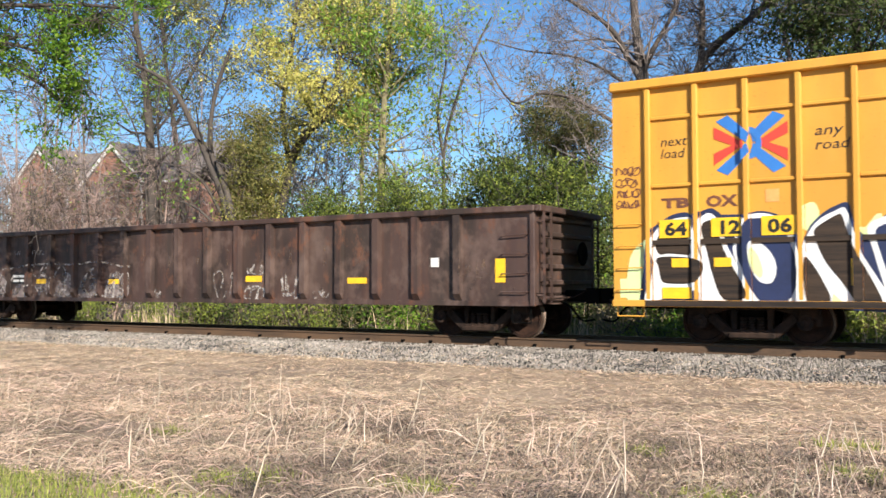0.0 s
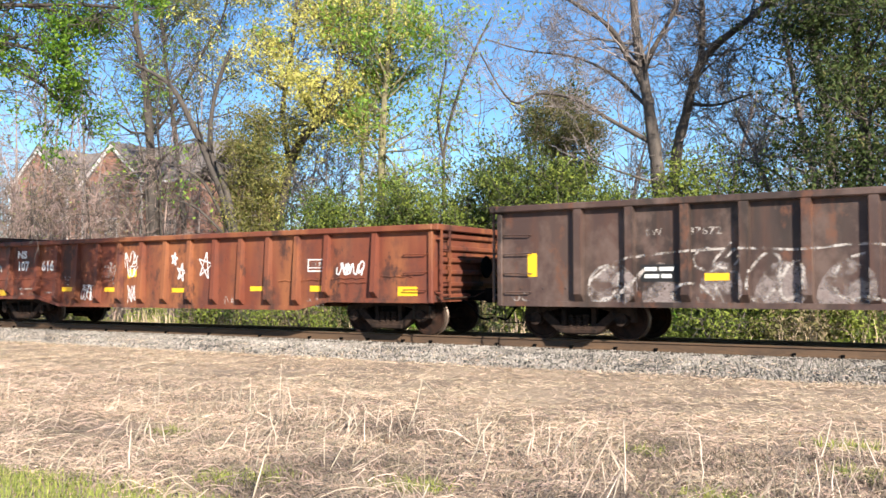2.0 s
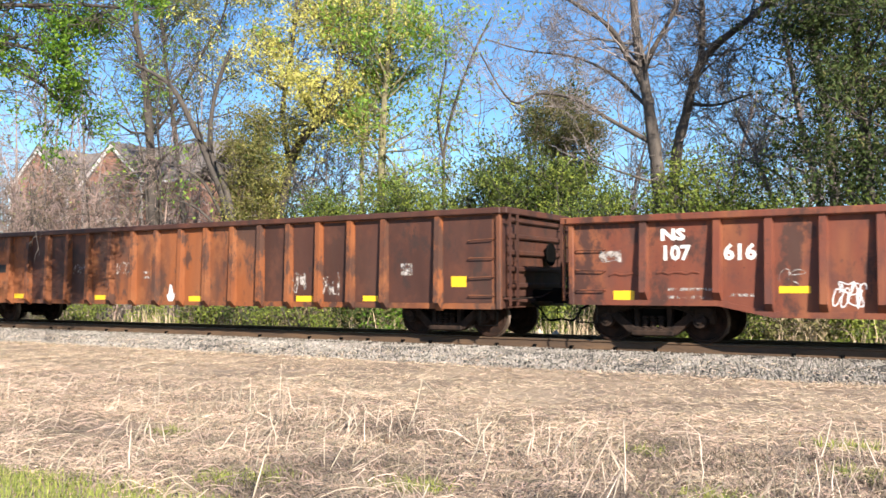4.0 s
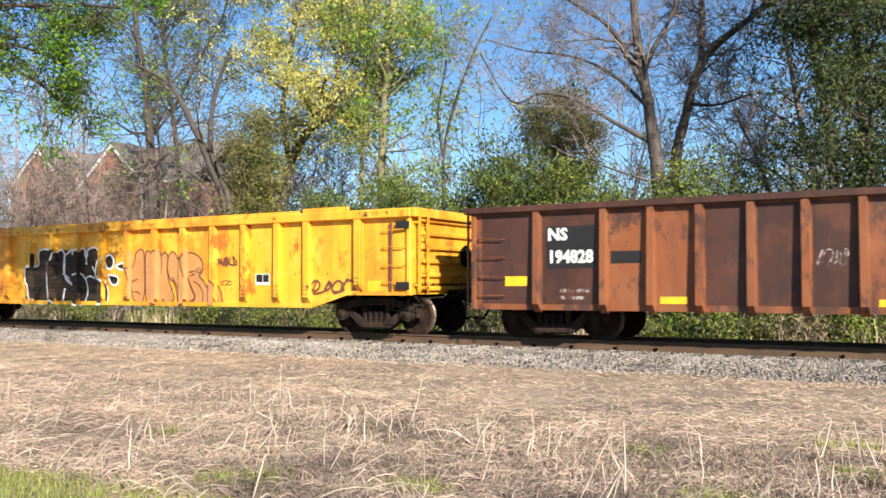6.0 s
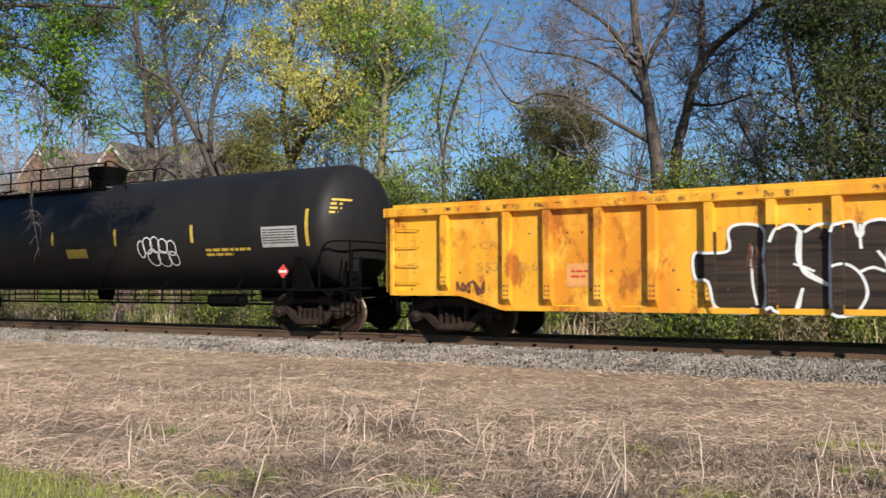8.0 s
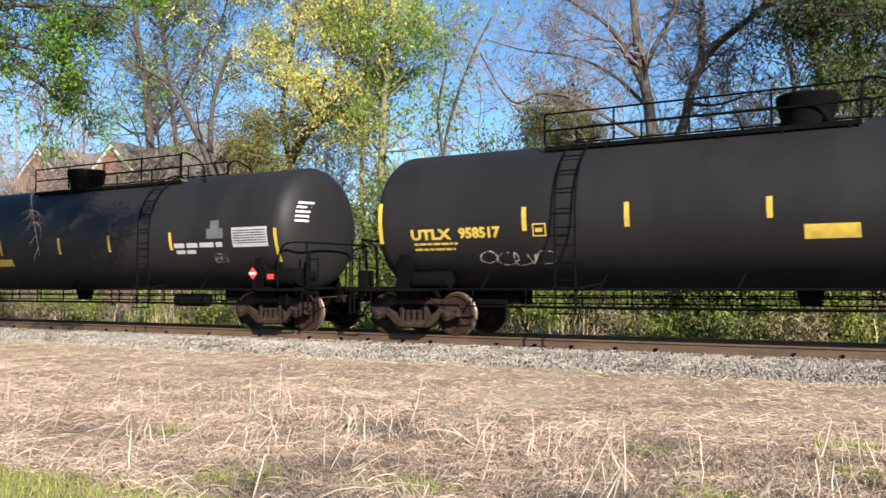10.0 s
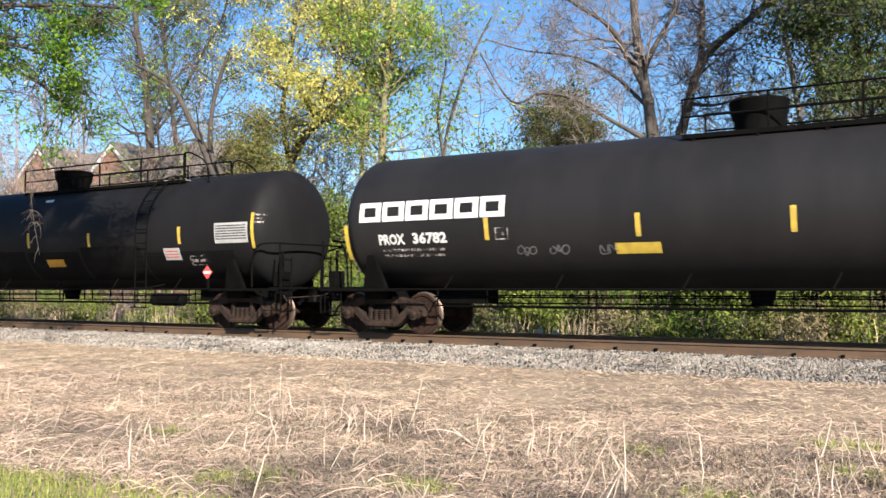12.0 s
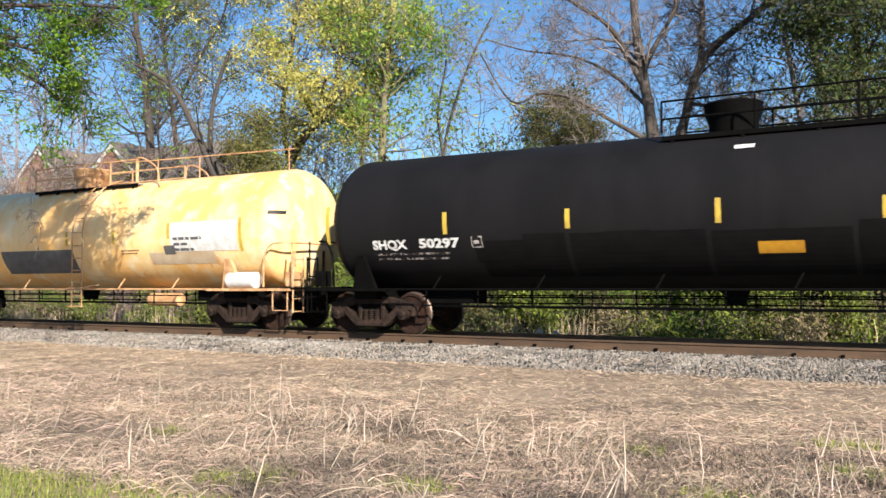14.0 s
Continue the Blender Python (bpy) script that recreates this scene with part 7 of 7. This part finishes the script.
def cedar():
    w = Wood(151)
    w.stem([(-15.71, 20.00, 1.17), (-15.67, 20.00, 5.54), (-15.79, 20.00, 7.09), (-15.69, 20.00, 8.51)], 0.18, 0.05, 52, 1.7, 3, 0.1, 0.02, 4, 0.4)
    tree("cedar_tree", w, BARK_DARK, "dark grey-green cedar behind the shrubs", [(0.4, 14, 0.06, 0.22, LEAF_DARK), (0.55, 12, 0.06, 0.22, LEAF_OLIVE), (0.5, 10, 0.05, 0.22, LEAF_TAN)])


def bush(name, x, y, width, height, seed, label, leaves, shoots=40, bark=None):
    w = Wood(seed)
    rng = random.Random(seed)
    z = ground_z(x, y)
    for k in range(4):
        a = rng.uniform(0, math.tau)
        top = Vector((x + math.cos(a) * width * 0.35, y + math.sin(a) * width * 0.3, z + height * rng.uniform(0.65, 0.95)))
        w.stem([(x, y, z - 0.05), Vector((x, y, z)).lerp(top, 0.5) + Vector((rng.gauss(0, 0.1), rng.gauss(0, 0.1), 0)), top], 0.035, 0.012, shoots // 4, width * 0.42, 2, 0.1, 0.03, 5, 0.45)
    return tree(name, w, bark or BARK_DARK, label, leaves, "shrub")


def shrubs():
    rng = random.Random(77)
    for i, (x, y, wd, h) in enumerate(((-4.4, 7.6, 2.2, 3.5), (-5.9, 8.3, 2.0, 3.0), (-3.2, 8.2, 2.0, 3.6), (-11.2, 6.6, 1.8, 1.9))):
        bush("bright_shrub", x, y, wd, h, 180 + i, "bright green leafy shrub close behind the track", [(0.85, 12, 0.05, 0.18, LEAF_SHRUB), (0.45, 8, 0.05, 0.18, LEAF_DARK)], 60)
    # evergreen thicket
    for i, (x, y, wd, h) in enumerate(((-20.68, 13, 2.8, 6.25), (-19.73, 12, 2.6, 6.31), (-18.21, 11.5, 2.4, 5.82), (-16.77, 11, 2.6, 5.74), (-16.00, 12, 3.0, 7.09), (-15.18, 12.5, 3.2, 7.39), (-13.88, 12, 3.0, 6.99), (-12.54, 11, 2.6, 5.66), (-11.80, 11.5, 2.8, 5.81), (-10.68, 11, 2.6, 5.34), (-9.79, 11, 2.4, 5.17), (-7.19, 11, 2.6, 5.78), (-6.63, 12, 2.6, 5.40), (-7.68, 10.5, 2.2, 5.22), (-5.66, 12, 2.4, 4.79), (-2.50, 9.5, 2.6, 4.37), (-22.55, 12, 2.4, 5.68), (-22.94, 11, 2.2, 5.22), (-26.14, 11.5, 2.4, 5.59))):
        leaf = LEAF_DARK if i in (4, 5, 6, 9) else LEAF_SHRUB
        bush("evergreen_shrub", x, y, wd, h, 200 + i, "dense green evergreen shrub behind the track", [(0.8, 12, 0.055, 0.20, leaf), (0.5 if leaf is LEAF_SHRUB else 0.35, 9, 0.055, 0.20, LEAF_DARK if leaf is LEAF_SHRUB else LEAF_SHRUB)], 80)
    for i in range(50):
        y = rng.uniform(5.6, 9.0)
        x = (y + 17.4) * rng.uniform(-1.62, 0.0)
        h = rng.uniform(0.9, 2.0)
        leaf = rng.choice((LEAF_SHRUB, LEAF_SHRUB, LEAF_BRIGHT, LEAF_DARK, LEAF_TAN))
        bush("bank_shrub", x, y, rng.uniform(1.4, 2.4), h, 300 + i, "low leafy shrub on the far bank", [(0.9, 9, 0.05, 0.17, leaf), (0.45, 5, 0.05, 0.2, LEAF_OLIVE)], 16)
    for i in range(30):
        y = rng.uniform(12.5, 18)
        x = (y + 17.4) * (-1.75 + 0.034 * i + rng.uniform(-0.03, 0.03))
        if i in (5, 9, 11):
            continue
        w = Wood(400 + i, 0.012)
        z = ground_z(x, y)
        top = Vector((x + rng.gauss(0, 0.6), y, z + rng.uniform(6, 9) + (4 if i % 3 == 0 else 0)))
        w.stem([(x, y, z - 0.1), (x + rng.gauss(0, 0.3), y, z + 2.5), top], 0.07, 0.02, (22 if i > 2 else 30) if i < 14 else 18, 1.8, 3, 0.05, 0.10)
        tree("bare_sapling", w, TWIG, "bare brown sapling with a haze of twigs", [(0.08, 2, 0.06, 0.3, LEAF_GREEN)] if i > 16 else [(0.05, 2, 0.05, 0.3, LEAF_TAN)])
    for i in range(30):
        y = rng.uniform(19, 30)
        x = (y + 17.4) * (-1.75 + 0.060 * i + rng.uniform(-0.04, 0.04))
        if -69 < x < -43:
            y = rng.uniform(15.5, 18.5)
        w = Wood(450 + i, 0.018)
        z = ground_z(x, y)
        h = rng.uniform(12, 17) if i < 13 else rng.uniform(6, 9.5)
        w.stem([(x, y, z - 0.1), (x + rng.gauss(0, 0.4), y, z + h * 0.5), (x + rng.gauss(0, 0.8), y, z + h)], 0.14, 0.04, (12 if -69 < x < -43 else 30) if i < 13 else 20, 3.0, 3, 0.15, 0.0)
        tree("woodland_tree", w, TWIG, "grey twiggy tree in the wood behind", [(0.03 if i < 12 else 0.2 if i < 22 else 0.08, 3, 0.11, 0.45, LEAF_GREEN if i % 2 else LEAF_OLIVE if i % 4 else LEAF_YELLOW)])


def vine_thicket():
    """Dead vines that hang in curtains from the saplings before the house."""
    rng = random.Random(91)
    for i in range(19):
        u = -1.63 + 0.53 * (i / 18) ** 1.25
        y = rng.uniform(10.5, 13.5)
        x = (y + 17.4) * u
        z = ground_z(x, y)
        w = Wood(500 + i, 0.009)
        h = rng.uniform(6.0, 9.5)
        w.stem([(x, y, z - 0.1), (x + rng.gauss(0, 0.4), y, z + h * 0.55), (x + rng.gauss(0, 0.9), y + rng.gauss(0, 0.4), z + h)], 0.08 if i % 3 == 0 else 0.05, 0.025, 24, 1.9, 3, 0.3, 0.38, 4, 0.35)
        tree("dead_vine", w, BARK_DARK if i % 3 == 1 else VINE, "brown dead vines hanging in a tangled curtain", [(0.16, 3, 0.05, 0.25, LEAF_TAN)], "vine")


def near_tree():
    """The leafing tree on the camera's side whose boughs hang over the bank and shade the passing cars."""
    w = Wood(161)
    w.stem([(-21.0, -9.0, -0.6), (-20.9, -9.0, 4.0), (-20.4, -8.8, 8.0), (-19.6, -8.5, 12.5)], 0.30, 0.12, 22, 1.6, 3, 0.45)
    w.stem([(-20.8, -9.0, 6.0), (-18.6, -8.2, 7.6), (-16.8, -7.8, 8.4), (-15.0, -7.8, 9.0)], 0.13, 0.05, 42, 1.0, 3, 0.25, 0.04, 3)
    w.stem([(-20.5, -8.8, 7.5), (-18.5, -8.6, 9.5), (-16.2, -8.5, 10.2), (-14.0, -8.5, 10.2)], 0.12, 0.05, 42, 1.0, 3, 0.25, 0.04, 3)
    w.stem([(-20.4, -8.8, 8.5), (-18.5, -7.2, 9.2), (-17.0, -6.6, 8.8), (-15.6, -6.5, 8.2)], 0.11, 0.03, 36, 0.9, 3, 0.3, 0.06, 3)
    w.stem([(-16.8, -7.8, 8.4), (-15.4, -8.2, 8.3), (-13.8, -8.5, 8.5), (-12.2, -8.5, 9.4)], 0.07, 0.045, 4, 0.4, 2, 0.8, 0.0, 3)
    t = tree("leafing_tree", w, BARK_DARK, "tree with bright new green leaves hanging over the bank", [(0.74, 32, 0.04, 0.13, LEAF_BRIGHT)], grain=0.9)
    low = Wood(162)
    low.stem([(-20.9, -9.0, 5.0), (-18.6, -7.4, 6.5), (-16.8, -6.7, 6.8), (-15.2, -6.3, 6.5)], 0.10, 0.02, 30, 0.9, 3, 0.3, 0.08, 3)
    low.stem([(-18.6, -7.4, 6.5), (-16.6, -6.4, 6.0), (-15.2, -6.2, 5.4)], 0.06, 0.02, 24, 0.85, 3, 0.3, 0.10, 3)
    low.stem([(-16.8, -6.7, 6.8), (-14.9, -6.3, 6.6), (-13.6, -6.4, 6.3)], 0.05, 0.02, 20, 0.8, 3, 0.2, 0.08, 3)
    low.stem([(-18.6, -7.4, 6.5), (-17.0, -6.2, 5.6), (-15.8, -5.9, 4.8)], 0.05, 0.02, 18, 0.8, 3, 0.3, 0.10, 3)
    low.parts(BARK_DARK, t)
    hanging = Wood(163, 0.003)
    hanging.stem([(-15.8, -5.9, 4.8), (-16.71, -6.0, 3.85), (-16.76, -6.0, 2.91), (-16.46, -6.0, 1.73)], 0.009, 0.004, 34, 0.22, 2, 0.1, 0.9, 3, 0.5)
    hanging.parts(BARK, t)
    rng = random.Random(4)
    tips = [p for p in low.tips if noise.noise(p * 1.1) + rng.gauss(0, 0.14) < -0.10]
    part("crown", leaf_mesh(tips, 26, 0.038, 0.13, LEAF_BRIGHT, 31), LEAF_BRIGHT, t)


def background_wood():
    rng = np.random.default_rng(20)
    n = 42000
    y = 42 + 30 * rng.random(n)
    x = (y + 17.4) * (-2.0 + 2.3 * rng.random(n))
    top = 5.5 + 2.5 * np.array([noise.noise((a * 0.06, b * 0.06, 9)) for a, b in zip(x, y)])
    z = top * rng.random(n) ** 0.7
    me = leaf_mesh(np.stack([x, y, z], 1), 1, 0.30, 0.3, LEAF_OLIVE, 8)
    tagged(new("far_wood", me), "olive-grey far woodland edge", "woodland", kind="stuff")
    rng = random.Random(8)
    bm = bmesh.new()
    for i in range(240):
        y = rng.uniform(40, 75)
        x = (y + 17.4) * rng.uniform(-2.0, 0.3)
        tube(bm, [(x, y, 0), (x + rng.gauss(0, 0.5), y, 4), (x + rng.gauss(0, 1), y, rng.uniform(6, 10))], [0.12, 0.09, 0.02], 4)
    tagged(part("far_trunks", bm, BARK), "thin grey trunks of the far wood", "woodland", kind="stuff")


# ---- brick house behind the trees ----
def house():
    h = tagged(new("brick_house"), "two-storey red brick house with white trim and grey gabled roofs", "house")
    h.matrix_world = pose(-53.6, 24, 0.1, 0, 0, 3)
    def wall(x0, x1, y0, y1, z0, z1):
        part("wall", boxes((x0, x1, y0, y1, z0, z1)), BRICK, h)
    wall(-9, 9, 0, 0.3, 0, 8.0)
    wall(-9, -8.7, 0.301, 9, 0, 8.0), wall(8.7, 9, 0.301, 9, 0, 8.0), wall(-8.699, 8.699, 8.7, 9, 0, 8.0)
    part("roof", prism([(-0.5, 8.0), (4.5, 8.0 + 3.2), (9.5, 8.0), (9.5, 8.0 + 0.15), (4.5, 8.0 + 3.38), (-0.5, 8.0 + 0.15)], -9.4, 9.4), ROOFING, h).matrix_local = pose(0, 0, 0, 0, 0, 90) @ Matrix.Diagonal((1, -1, 1, 1))
    for cx, w, rise, front in ((3.1, 2.8, 2.5, 0.0), (-4.0, 3.0, 2.7, 0.3)):
        part("gable_wall", prism([(cx - w, 0), (cx + w, 0), (cx + w, 8.0), (cx, 8.0 + rise), (cx - w, 8.0)], -1.2 - front, 0.0), BRICK, h)
        for s in (-1, 1):
            bm = bmesh.new()
            bar(bm, (cx + s * (w + 0.5), -1.32 - front, 8.0 - 0.25), (cx, -1.32 - front, 8.0 + rise + 0.08), 0.30, 0.14)
            part("barge_board", bm, TRIM, h)
            rf = bmesh.new()
            a = [(cx + s * (w + 0.6), 8.0 - 0.25), (cx, 8.0 + rise + 0.2), (cx, 8.0 + rise + 0.36), (cx + s * (w + 0.6), 8.0 - 0.08)]
            part("gable_roof", prism(a, -1.4 - front, 4.0), ROOFING, h)
            part("corner_board", boxes((cx + s * w - 0.10, cx + s * w + 0.10, -1.28 - front, -1.205 - front, 0, 8.0 - 0.2)), TRIM, h)
        for zz in (1.0, 4.1):
            win = part("window", boxes((cx - 0.6, cx + 0.6, -1.27 - front, -1.203 - front, zz, zz + 1.5)), TRIM, h)
            for i in range(2):
                for j in range(3):
                    part("pane", boxes((cx - 0.52 + i * 0.54, cx - 0.03 + i * 0.54, -1.285 - front, -1.272 - front, zz + 0.08 + j * 0.46, zz + 0.48 + j * 0.46)), GLASS, win)
    for x in (-8.0, 7.2):
        for zz in (1.0, 4.1):
            win = part("window", boxes((x - 0.6, x + 0.6, -0.07, -0.003, zz, zz + 1.5)), TRIM, h)
            for i in range(2):
                for j in range(3):
                    part("pane", boxes((x - 0.52 + i * 0.54, x - 0.03 + i * 0.54, -0.085, -0.072, zz + 0.08 + j * 0.46, zz + 0.48 + j * 0.46)), GLASS, win)
    part("gutter", boxes((-9.4, 9.4, -0.55, -0.40, 8.0 - 0.1, 8.0 + 0.05)), TRIM, h)


def rubble():
    rng = random.Random(3)
    holder = tagged(new("rubble_pile"), "small heap of pale broken stone on the far bank", "rubble")
    for i in range(26):
        bm = bmesh.new()
        bmesh.ops.create_icosphere(bm, subdivisions=1, radius=rng.uniform(0.08, 0.17))
        for v in bm.verts:
            v.co *= rng.uniform(0.7, 1.25)
        q = part("stone", bm, LOGGED, holder)
        q.location = (rng.gauss(0, 0.4), rng.gauss(0, 0.25), abs(rng.gauss(0.1, 0.13)))
    holder.location = Vector((-10.2, 4.6, 0))
    holder.location.z = ground_z(*Vector((-10.2, 4.6, 0))[:2]) + 0.03


ground(), track(), undergrowth()
many_stem_tree(), olive_tree(), vine_trunk_tree(), tall_green_tree(), great_bare_tree(), right_thicket(), cedar()
shrubs(), vine_thicket(), near_tree(), background_wood(), house(), rubble()


# ---- the train runs ----
SPEED, GAIN = 9.6467, 0.02855


def run(t):
    """How far the train has come since the clip's middle."""
    return SPEED * (t - 7) + GAIN * (t - 7) ** 2 / 2


def motions():
    for car, centre in TRAIN:
        walk(car, [(t, pose(centre + run(t), 0, 0)) for t in range(15)])
    times = [i / 15 for i in range(211)]
    for wheel, x, r in SPINNING:
        walk(wheel, [(t, Matrix.Translation((x, 0, 0.457)) @ Matrix.Rotation(run(t) / r, 4, "Y")) for t in times])


motions()
